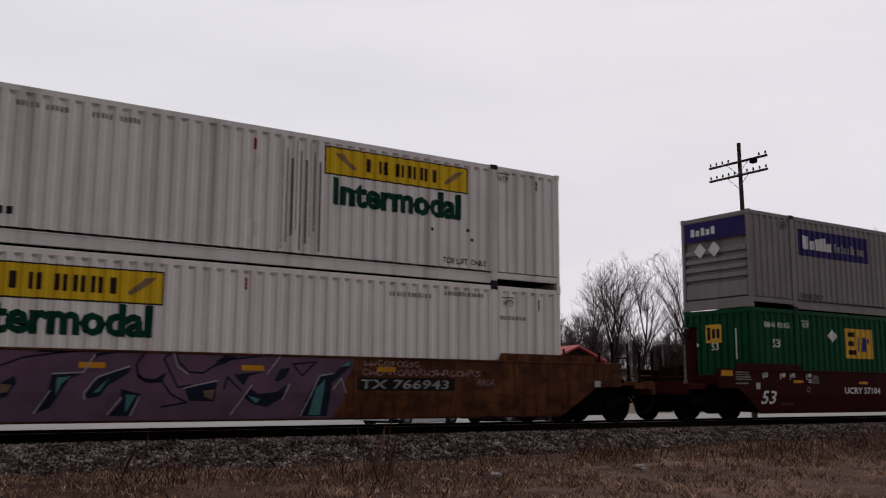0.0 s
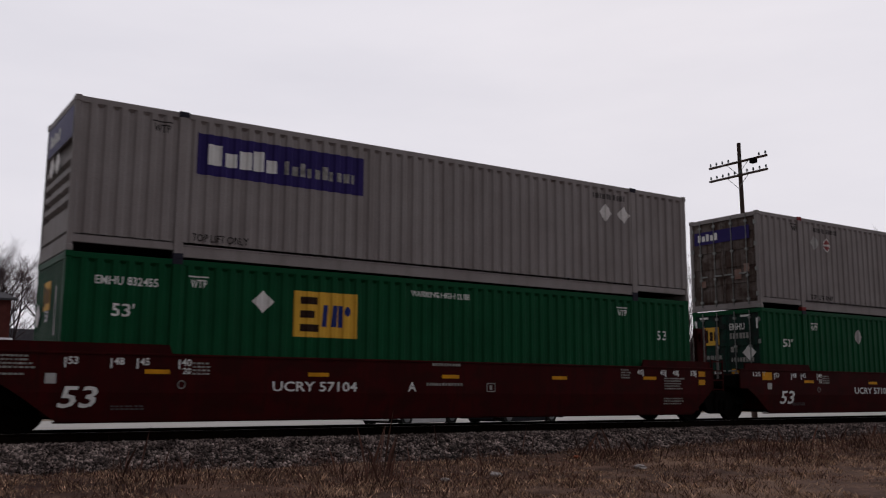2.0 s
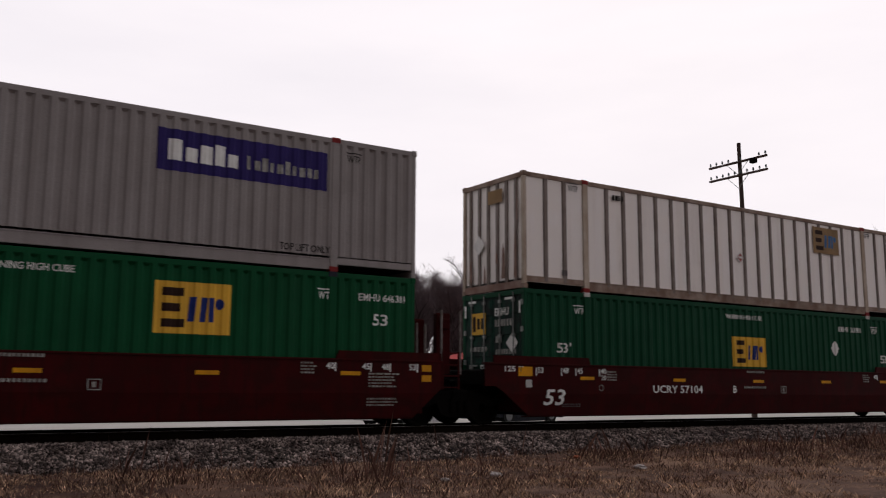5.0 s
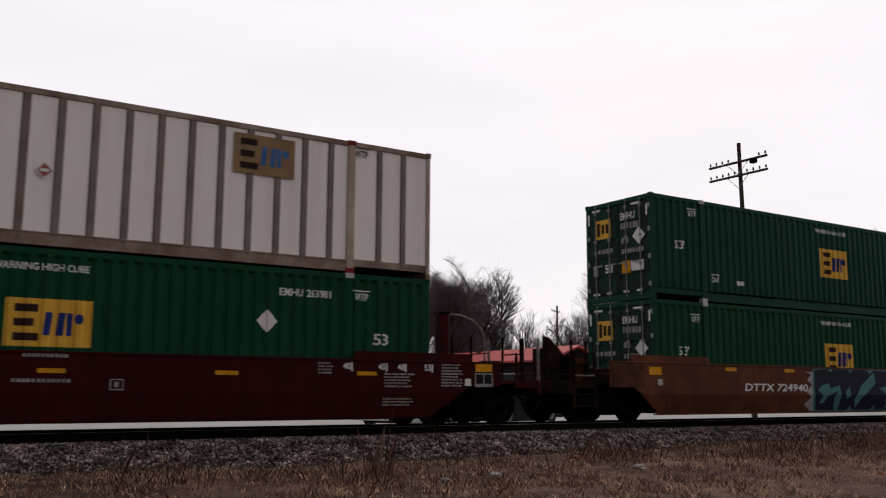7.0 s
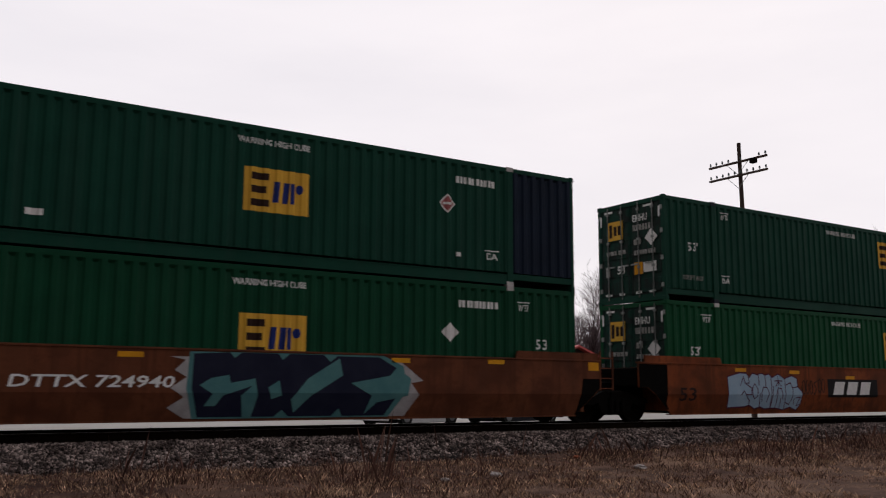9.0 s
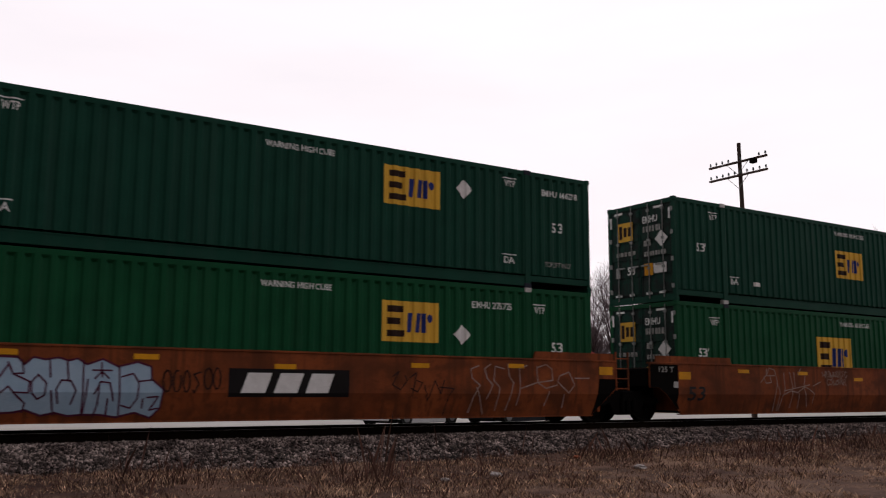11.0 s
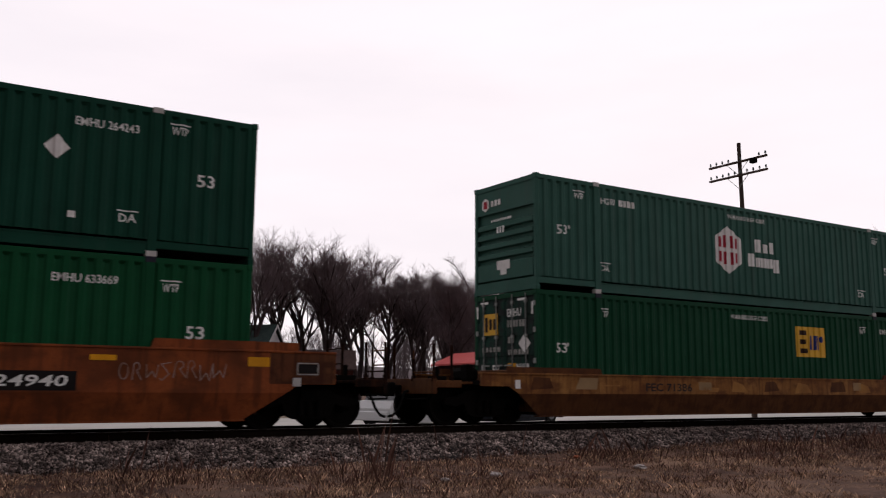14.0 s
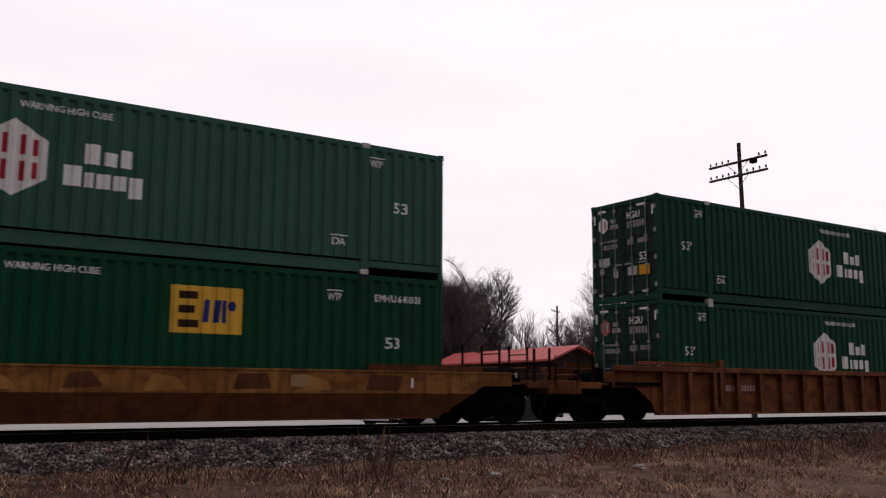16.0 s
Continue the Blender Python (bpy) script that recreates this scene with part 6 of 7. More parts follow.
sill_mark(car, "stencil_panel", flat_poly(ribbon([(17.1, 1.1), (17.55, 1.1), (17.55, 1.32), (17.1, 1.32), (17.1, 1.1)], 0.025)), INK_WD, "", 2)
sill_mark(car, "stencil_panel", flat_poly([rect(17.12, 17.53, 1.12, 1.3)]), BLACK_P, "", 3)

LEAN_NOW = 0.17
# Second paint darkens the lower plates: the fold's shade is in its colour.
car = well_car(145.98, "ochre and brown well car, shaded below, faded patches along the top", FEC_T, FEC_B, 1.18, "C", "C", raise_z=0.17, inset=-0.08)
CAR_F = car
sill_text(car, "FEC 71386", 3.5, 0.80, 0.21, INK, 1.72)
sill_mark(car, "patch", flat_poly([[(1.1, 0.84), (1.8, 0.84), (1.85, 1.12), (1.25, 1.12)], rect(5.5, 6.0, 0.84, 1.05), rect(12.5, 12.9, 0.86, 1.1)]), SIGN_T, "pale repainted patch", 1)
sill_mark(car, "patch", flat_poly([rect(2.06, 2.6, 0.92, 0.96), [(5.6, 0.79), (6.25, 0.79), (6.3, 0.9), (5.7, 0.93)], [(6.8, 0.8), (7.5, 0.78), (7.3, 1.0), (6.9, 1.1)], [(9.6, 0.76), (10.4, 0.79), (10.2, 1.02), (9.75, 1.08)], [(12.8, 0.77), (13.4, 0.8), (13.3, 1.0), (12.75, 1.1)]]), FEC_W, "worn ochre patch", 1)
sill_mark(car, "patch", flat_poly([[(-0.3, 0.82), (0.4, 0.86), (0.3, 1.1), (-0.2, 1.12)], [(8.2, 0.8), (8.9, 0.84), (8.7, 1.1), (8.3, 1.08)], [(11.3, 0.8), (12.1, 0.82), (12.0, 1.12), (11.4, 1.1)], [(14.2, 0.8), (15.0, 0.78), (15.1, 1.1), (14.3, 1.12)]]), FEC_B, "dark worn patch", 1)
sill_mark(car, "reflector", flat_poly([rect(-0.75, -0.6, 0.85, 1.05), rect(15.3, 15.36, 0.85, 1.05)]), CARD_W, "", 2)

car = well_car(169.09, "orange brown well car with upright side ribs and wide top flange", K_PAINT, K_PAINT, 1.45, "C", "C", flat=False, raise_z=0.13)
CAR_K = car
sill_mark(car, "stencil", flat_poly(bars(2.3, 0.82, 0.55, 0.16, 4, 2) + bars(3.1, 0.82, 0.6, 0.16, 5, 3)), G_PINK, "", 1)
CARS = [CAR_T, CAR_A, CAR_C, CAR_B, CAR_D1, CAR_D2, CAR_D3, CAR_F, CAR_K]

# ---------------------------------------------------------------- ground, road, track
rng = np.random.default_rng(5)


def ground_z(x, y):
    """Height of the bare ground."""
    if y < 15.4:
        base = -0.72 + 0.20 * max(0.0, min(1.0, (y - 9.0) / 6.4))
        base += 0.16 * max(0.0, min(1.0, (x - 13.0) / 10.0)) * max(0.0, min(1.0, (y - 8.0) / 4.0))
        return base + 0.06 * noise.noise(Vector((x * 0.35, y * 0.5, 0.0))) + 0.03 * noise.noise(Vector((x * 1.1, y * 1.3, 4.0)))
    if y < 22.0:
        return -0.55
    return ROAD_Z - 0.01


xs = [-3000, -300, -60, -20] + [x * 1.0 for x in range(-6, 61)] + [80, 150, 400, 3500]
ys = [-3000, -200, -20, 0, 3, 5] + [6 + 0.5 * i for i in range(20)] + [16.5, 20.5, 22.5, 40, 80, 160, 600, 3500]
vs = [(x, y, ground_z(x, y)) for y in ys for x in xs]
nx = len(xs)
fs = [(j * nx + i, j * nx + i + 1, (j + 1) * nx + i + 1, (j + 1) * nx + i) for j in range(len(ys) - 1) for i in range(nx - 1)]
ground = tagged(new("ground", mesh_np("ground", vs, fs, EARTH)), "brown winter ground of dead grass and bare earth", "ground", kind="structure")

bm = bmesh.new()
vv = [bm.verts.new(p) for p in ((-400, 21.6, ROAD_Z), (900, 21.6, ROAD_Z), (900, 38.5, ROAD_Z), (-400, 38.5, ROAD_Z))]
bm.faces.new(vv)
lone("road", bm, GRAVEL, "pale limestone gravel road beyond the track", "road", kind="structure")
bm = bmesh.new()
vv = [bm.verts.new(p) for p in ((-400, 38.5, ROAD_Z), (900, 38.5, ROAD_Z), (900, 75, ROAD_Z), (-400, 75, ROAD_Z))]
bm.faces.new(vv)
lone("dirt_lot", bm, LOT, "brown dirt lot beyond the gravel road", "lot", kind="structure")

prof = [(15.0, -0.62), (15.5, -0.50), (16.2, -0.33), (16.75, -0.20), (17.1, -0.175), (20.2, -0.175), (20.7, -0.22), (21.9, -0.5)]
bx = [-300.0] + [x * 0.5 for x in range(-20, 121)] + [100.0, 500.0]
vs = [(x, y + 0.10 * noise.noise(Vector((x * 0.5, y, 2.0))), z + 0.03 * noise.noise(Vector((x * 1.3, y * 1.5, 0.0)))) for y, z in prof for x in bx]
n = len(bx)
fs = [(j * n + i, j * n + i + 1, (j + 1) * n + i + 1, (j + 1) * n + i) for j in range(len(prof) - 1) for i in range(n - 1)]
tagged(new("ballast_bed", mesh_np("ballast_bed", vs, fs, BED)), "sloping grey crushed stone bed under the track, darkened as shade", "ballast", kind="structure")


def bed_z(y):
    return np.interp(y, [p[0] for p in prof], [p[1] for p in prof])


# crushed stone, too small to count
N = 80000
u = rng.random(N)
sx = -2 + 62 * u ** 1.5
sy = 14.85 + 2.75 * rng.random(N) ** 0.95
keep = (sy > 15.05 + 0.35 * np.sin(sx * 0.7) * np.sin(sx * 0.23 + 1)) | (rng.random(N) < 0.25)
sx, sy = sx[keep], sy[keep]
N = len(sx)
size = 0.017 + 0.028 * rng.random(N) ** 1.7
octa = np.array([(1, 0, 0), (-1, 0, 0), (0, 1, 0), (0, -1, 0), (0, 0, 1), (0, 0, -1)], float)
tri = np.array([(0, 2, 4), (2, 1, 4), (1, 3, 4), (3, 0, 4), (2, 0, 5), (1, 2, 5), (3, 1, 5), (0, 3, 5)])
pts = octa[None] * (0.6 + 0.8 * rng.random((N, 6, 1)))
th = rng.random(N) * 6.283
cs, sn = np.cos(th)[:, None], np.sin(th)[:, None]
tl = (rng.random(N) - 0.5)[:, None] * 1.6
px, py, pz = pts[..., 0], pts[..., 1], pts[..., 2]
px, pz = px * np.cos(tl) - pz * np.sin(tl), px * np.sin(tl) + pz * np.cos(tl)
px, py = px * cs - py * sn, px * sn + py * cs
V = np.stack([px * size[:, None] + sx[:, None], py * size[:, None] + sy[:, None], pz * size[:, None] * 0.8 + (bed_z(sy) + 0.012)[:, None]], -1).reshape(-1, 3)
F = (tri[None] + 6 * np.arange(N)[:, None, None]).reshape(-1, 3)
tagged(new("ballast_stones", mesh_np("ballast_stones", V, F, STONE)), "grey crushed ballast stones on the track shoulder", "ballast", kind="stuff")

track = thing("track", pose(0, YC, 0), "single railway track with rusty rails on timber ties", "track", kind="structure")
RAIL_P = [(-0.07, -0.17), (0.07, -0.17), (0.07, -0.155), (0.014, -0.135), (0.012, -0.045), (0.035, -0.03), (0.035, -0.006), (0.028, 0.0), (-0.028, 0.0), (-0.035, -0.006), (-0.035, -0.03), (-0.012, -0.045), (-0.014, -0.135), (-0.07, -0.155)]
for sgn in (-1, 1):
    bm = bmesh.new()
    a = [bm.verts.new((-300, sgn * 0.753 + y, z)) for y, z in RAIL_P]
    b = [bm.verts.new((600, sgn * 0.753 + y, z)) for y, z in RAIL_P]
    bm.faces.new(a), bm.faces.new(b[::-1])
    for i in range(len(a)):
        j = (i + 1) % len(a)
        bm.faces.new((a[i], a[j], b[j], b[i]))
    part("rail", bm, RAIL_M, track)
    part("rail_head", boxes((-300, 600, sgn * 0.753 - 0.027, sgn * 0.753 + 0.027, 0.0005, 0.004)), RAIL_T, track, "bright worn rail head")

# ---------------------------------------------------------------- dead grass and weeds


def blades(n, fx, fy, hmin, hmax, width, seed, material, name, label, lean_by=0.5):
    g = np.random.default_rng(seed)
    x, y = fx(g, n), fy(g, n)
    z = np.array([ground_z(a, b) if b < 15.4 else float(bed_z(b)) for a, b in zip(x, y)]) - 0.01
    h = hmin + (hmax - hmin) * g.random(n) ** 1.7
    patch = np.array([noise.noise(Vector((a * 0.55, b * 0.9, 7.0))) for a, b in zip(x, y)])
    tuft = np.array([noise.noise(Vector((a * 2.6, b * 2.6, 3.0))) for a, b in zip(x, y)])
    h *= np.clip(0.85 + 1.3 * patch + 1.5 * tuft, 0.3, 2.6)
    a = g.random(n) * 6.283
    w = width * (0.6 + 0.8 * g.random(n))
    lx, ly = (g.random(n) - 0.5) * 2 * lean_by * h, (g.random(n) - 0.5) * 2 * lean_by * h
    dx, dy = np.cos(a) * w, np.sin(a) * w
    p = np.stack([np.stack([x - dx, y - dy, z], -1), np.stack([x + dx, y + dy, z], -1), np.stack([x + dx * 0.6 + lx * 0.4, y + dy * 0.6 + ly * 0.4, z + h * 0.6], -1),
                  np.stack([x + lx, y + ly, z + h], -1)], 1).reshape(-1, 3)
    f = (np.array([(0, 1, 2), (0, 2, 3)])[None] + 4 * np.arange(n)[:, None, None]).reshape(-1, 3)
    return tagged(new(name, mesh_np(name, p, f, material)), label, "grass", kind="stuff")


def reach(g, n):
    return -1 + 46 * g.random(n) ** 1.25


blades(230000, reach, lambda g, n: 7.0 + 8.2 * g.random(n), 0.012, 0.075, 0.0065, 1, STRAW, "dead_grass", "straw coloured dead grass in uneven tufts", 0.9)
blades(80000, reach, lambda g, n: 9.0 + 6.6 * g.random(n) ** 0.7, 0.02, 0.11, 0.005, 2, WEED, "brown_weeds", "reddish brown dead weeds along the ballast", 0.6)
blades(700, reach, lambda g, n: 10.5 + 4.6 * g.random(n) ** 0.6, 0.2, 0.5, 0.004, 3, WEED, "tall_weed_stems", "tall thin brown weed stems", 0.25)
blades(130, lambda g, n: 6.9 + 0.3 * g.standard_normal(n), lambda g, n: 12.4 + 0.3 * g.standard_normal(n), 0.2, 0.6, 0.0045, 4, WEED, "weed_clump", "clump of tall brown weeds", 0.35)
for wx, wy, wn in ((15.6, 12.6, 160), (17.6, 13.4, 220), (19.0, 12.2, 180), (21.0, 13.6, 260), (23.4, 13.0, 260), (13.2, 13.6, 120)):
    blades(wn, lambda g, n: wx + 0.55 * g.standard_normal(n), lambda g, n: wy + 0.35 * g.standard_normal(n), 0.12, 0.42, 0.0045, int(wx * 10), WEED, "weed_clump", "ragged clump of reddish brown weeds", 0.4)
blades(80, lambda g, n: 4.6 + 0.4 * g.standard_normal(n), lambda g, n: 13.4 + 0.3 * g.standard_normal(n), 0.15, 0.4, 0.0045, 6, WEED, "weed_clump", "clump of tall brown weeds", 0.35)


def litter(x, y, w, material, label):
    r = random.Random(int(x * 100))
    bm = bmesh.new()
    bmesh.ops.create_icosphere(bm, subdivisions=2, radius=w)
    for v in bm.verts:
        k = 1 + 0.5 * noise.noise(v.co * 30 + Vector((x, y, 0)))
        v.co = Vector((v.co.x * k, v.co.y * k * 0.7, v.co.z * 0.4 * k))
    ob = lone("litter_scrap", bm, material, label, "litter", "litter in the grass")
    ob.matrix_basis = pose(x, y, ground_z(x, y) + 0.05, 8, 0, r.uniform(0, 180))


litter(9.35, 12.55, 0.10, LITTER_W, "pale crumpled litter lying in the grass")
litter(8.1, 12.2, 0.08, LITTER_W, "small pale litter lying in the grass")
litter(12.7, 12.6, 0.12, LITTER_W, "torn pale litter lying in the grass")
litter(12.4, 14.0, 0.08, LITTER_R, "reddish litter at the foot of the ballast")

# ---------------------------------------------------------------- bare trees


def grow(seed, tall, levels, spread, first=0.22, kids=3, thick=0.035, fine=(-1, 0)):
    """Limbs and twigs of a bare tree: (points, radius, level)."""
    r = random.Random(seed)
    out = []

    def limb(p, d, length, rad, level):
        pts, q, dd = [p], p, d.copy()
        n = 4 if level < 2 else (3 if level < levels - 1 else (2 if level < levels else 1))
        bend = 0.05 if level == 0 else (0.15 if level == 1 else 0.06)
        for i in range(n):
            dd = (dd + Vector((r.gauss(0, 0.09), r.gauss(0, 0.09), bend + r.gauss(0, 0.06)))).normalized()
            q = q + dd * (length / n)
            pts.append(q)
        out.append((pts, rad, max(rad * 0.5, 0.005), level))
        if level >= levels:
            return
        m = kids + (2 if level == 0 else r.choice((0, 1, 1) if level < 3 else fine))
        for k in range(m):
            f = r.uniform(0.22, 1.0) if level else first + (1 - first) * (k + 0.6) / m
            f = min(f, 0.999)
            i = int(f * n)
            base = pts[i].lerp(pts[i + 1], f * n - i)
            a = r.uniform(0, 6.283)
            side = Vector((math.cos(a), math.sin(a), 0))
            up = dd if level else Vector((0, 0, 1))
            nd = (up * r.uniform(0.9, 1.25) + Vector((0, 0, 0.15)) + side * (spread * 1.15 if level < 2 else 0.95) * r.uniform(0.5, 1.2)).normalized()
            limb(base, nd, length * r.uniform(0.52, 0.78) * (1.0 if level else (1.15 - 0.45 * f)), max(rad * r.uniform(0.40, 0.56), 0.010), level + 1)

    limb(Vector((0, 0, 0)), Vector((0, 0, 1)), tall * 0.62, tall * thick * 0.55, 0)
    return out


def limbs_np(limbs, sides_of):
    V, F, n0 = [], [], 0
    for pts, ra, rb, level in limbs:
        s = sides_of(level)
        for i, p in enumerate(pts):
            d = (pts[min(i + 1, len(pts) - 1)] - pts[max(i - 1, 0)]).normalized()
            a = d.cross(Vector((0.31, 0.9, 0.05))).normalized()
            b = d.cross(a)
            rr = ra + (rb - ra) * i / (len(pts) - 1)
            for k in range(s):
                t = 2 * math.pi * k / s
                V.append(p + (a * math.cos(t) + b * math.sin(t)) * rr)
        for i in range(len(pts) - 1):
            for k in range(s):
                F.append((n0 + i * s + k, n0 + i * s + (k + 1) % s, n0 + (i + 1) * s + (k + 1) % s, n0 + (i + 1) * s + k))
        n0 += len(pts) * s
    return np.array([tuple(v) for v in V]), np.array(F)


def rounded(p, tall):
    """Draws the tips of a crown in towards a rounded outline."""
    mid = Vector((0, 0, tall * 0.58))
    q = p - mid
    far = math.sqrt((q.x / (0.36 * tall)) ** 2 + (q.y / (0.36 * tall)) ** 2 + (q.z / (0.42 * tall)) ** 2)
    if far < 0.75:
        return p
    edge = 1.04 + 0.26 * noise.noise(q * (5.0 / tall))
    return mid + q * ((0.75 + (edge - 0.75) * math.tanh((far - 0.75) / 0.5)) / far)


def make_tree(seed, tall, spread, levels=5, first=0.22, kids=3, fine=(1, 1, 2), label="bare leafless deciduous tree with grey brown bark", thick=0.035):
    limbs = grow(seed, tall, levels, spread, first, kids, thick, fine)
    top = max(p.z for l in limbs for p in l[0])
    k = tall / top
    limbs = [([rounded(p * k, tall) if l[3] else p * k for p in l[0]], l[1], l[2], l[3]) for l in limbs]
    k = tall / max(p.z for l in limbs for p in l[0])
    limbs = [([p * k for p in l[0]], l[1], l[2], l[3]) for l in limbs]
    t = thing("tree", pose(0, 0, -60), label, "tree", "bare trees beyond the track")
    v, f = limbs_np([l for l in limbs if l[3] == 0], lambda s: 8)
    part("trunk", mesh_np("trunk", v, f, BARK), BARK, t)
    v, f = limbs_np([l for l in limbs if 0 < l[3] < 3], lambda s: 5)
    part("branchwork", mesh_np("branchwork", v, f, BARK), BARK, t)
    v, f = limbs_np([l for l in limbs if l[3] >= 3], lambda s: 3)
    part("crown", mesh_np("crown", v, f, TWIG), TWIG, t, "crown of fine bare twigs")
    return t


KINDS = [make_tree(11, 17.0, 0.72, 5, 0.46, 4), make_tree(12, 17.0, 0.85, 5, 0.42, 4), make_tree(13, 17.0, 0.66, 5, 0.48, 4), make_tree(14, 17.0, 0.95, 5, 0.42, 4), make_tree(15, 12.0, 0.65, 5, 0.32, 3),
         make_tree(16, 17.0, 0.66, 5, 0.12, 5, (-1, 0, 1), "bare leafless tree with a dense rounded crown of twigs"),
         make_tree(17, 17.0, 0.5, 5, 0.34, 3, (0, 1), "slender bare tree with sparse upright limbs", 0.020), make_tree(19, 17.0, 0.6, 5, 0.42, 3, (0, 1), "slender bare tree with sparse upright limbs", 0.020)]
WEST = [(14.3, 93.9, 15.8, 0, 1), (9.0, 96.0, 15.1, 10, 3), (20.6, 108, 14.4, 40, 4), (21.0, 97.8, 10.8, 80, 4), (24.7, 96.9, 18.4, 20, 0), (29.5, 100.8, 18.4, 130, 2), (27.0, 108.0, 16.2, 200, 1), (32.8, 94.5, 18.6, 60, 1),
          (38.2, 103.2, 20.1, 100, 3), (34.5, 88.5, 17.8, 170, 1), (39.1, 92.0, 19.5, 250, 0)]
MIDDLE = [(44.3, 95.2, 20.1, 300, 1), (45.2, 89.2, 18.7, 15, 1), (52.1, 96.9, 19.6, 75, 0), (55.1, 95.2, 17.7, 140, 3), (60.6, 97.7, 17.9, 220, 1),
          (63.5, 100.5, 17.4, 310, 2), (67.0, 99.5, 19.0, 30, 3), (70.0, 95.8, 18.0, 95, 1), (58.0, 101.0, 16.9, 190, 2), (48.0, 99.0, 18.0, 270, 2), (49.8, 92.5, 16.8, 40, 2), (57.2, 92.0, 15.6, 330, 0), (64.8, 94.0, 16.0, 120, 1), (53.6, 104.0, 18.5, 200, 3)]
EAST = [(75.9, 79.7, 18.0, 5, 7), (80.9, 88.6, 16.5, 65, 6),
          (101.2, 81.6, 20.5, 120, 7), (99.0, 76.3, 19.0, 160, 6), (105.5, 75.9, 19.0, 210, 7), (109.0, 72.5, 23.0, 260, 6), (115.5, 71.0, 23.4, 320, 7), (96.0, 78.5, 15.0, 20, 6), (121.0, 70.0, 23.0, 50, 7), (90.0, 84.0, 12.0, 90, 6)]
for k in KINDS:
    k.matrix_basis = pose(0, 0, 0)
used = set()
THICKET = [(52.6, 79.0, 13.6, 0, 5), (55.0, 81.0, 13.0, 140, 5), (57.6, 79.5, 11.6, 70, 5), (60.2, 80.5, 9.4, 220, 5),
           (66.4, 80.5, 7.6, 10, 4), (69.0, 79.0, 8.6, 100, 4), (71.5, 78.6, 9.4, 200, 4), (73.0, 84.0, 11.0, 300, 4)]
SLIM = [(77.7, 80.7, 17.6, 30, 6), (82.5, 81.6, 18.0, 120, 7), (81.8, 73.6, 18.5, 210, 6), (82.5, 89.8, 8.9, 0, 5), (87.5, 90.6, 9.0, 50, 5), (86.8, 85.7, 8.9, 100, 5), (93.2, 87.7, 8.9, 160, 5), (90.9, 81.4, 9.0, 220, 5), (95.8, 81.9, 9.6, 300, 5)]
for x, y, tall, turn, kind in WEST + MIDDLE + EAST + THICKET + SLIM:
    src = KINDS[kind]
    sc = tall / (12.0 if kind == 4 else 17.0)
    m = Matrix.LocRotScale((x, y, ROAD_Z - 0.05), Euler((0, 0, radians(turn))), (sc, sc, sc))
    if kind in used:
        t = copy_thing(src, pose(0, 0, 0))
    else:
        t = src
        used.add(kind)
    t.matrix_basis = m

# far woods: many thin trees as one mass
vf = [limbs_np([l for l in grow(31 + i, 11.0, 4, 0.6, 0.12, 3) if l[3] > 0 or True], lambda s: 3) for i in range(3)]
V, F, n0 = [], [], 0
g = np.random.default_rng(9)
for i in range(230):
    v, f = vf[i % 3]
    a = math.radians(g.uniform(2, 66))
    d = g.uniform(125, 230)
    sc = g.uniform(0.7, 1.25) * (1.0 if d < 170 else 1.25)
    th = g.uniform(0, 6.28)
    q = np.stack([v[:, 0] * math.cos(th) - v[:, 1] * math.sin(th), v[:, 0] * math.sin(th) + v[:, 1] * math.cos(th), v[:, 2]], -1) * sc
    V.append(q + np.array([d * math.sin(a), d * math.cos(a), ROAD_Z]))
    F.append(f + n0)
    n0 += len(v)
tagged(new("far_woods", mesh_np("far_woods", np.concatenate(V), np.concatenate(F), TWIG_F)), "distant belt of bare winter woods", "woods", kind="stuff")
# a low wooded rise behind them
bm = bmesh.new()
cols = []
for i in range(90):
    a = radians(-20 + 110 * i / 89)
    d = 260
    h = 9.5 + 3.0 * noise.noise(Vector((i * 0.25, 0, 3))) + 1.2 * noise.noise(Vector((i * 1.1, 5, 3)))
    cols.append([bm.verts.new((d * k * math.sin(a), d * k * math.cos(a), z)) for k, z in ((1.0, -1.0), (1.12, h * 0.7), (1.35, h), (2.2, h * 0.9))])
for p, q in zip(cols, cols[1:]):
    for i in range(3):
        bm.faces.new((p[i], q[i], q[i + 1], p[i + 1]))
lone("wooded_rise", bm, TWIG_F, "low distant wooded rise on the horizon", "hill", kind="structure")

# ---------------------------------------------------------------- houses


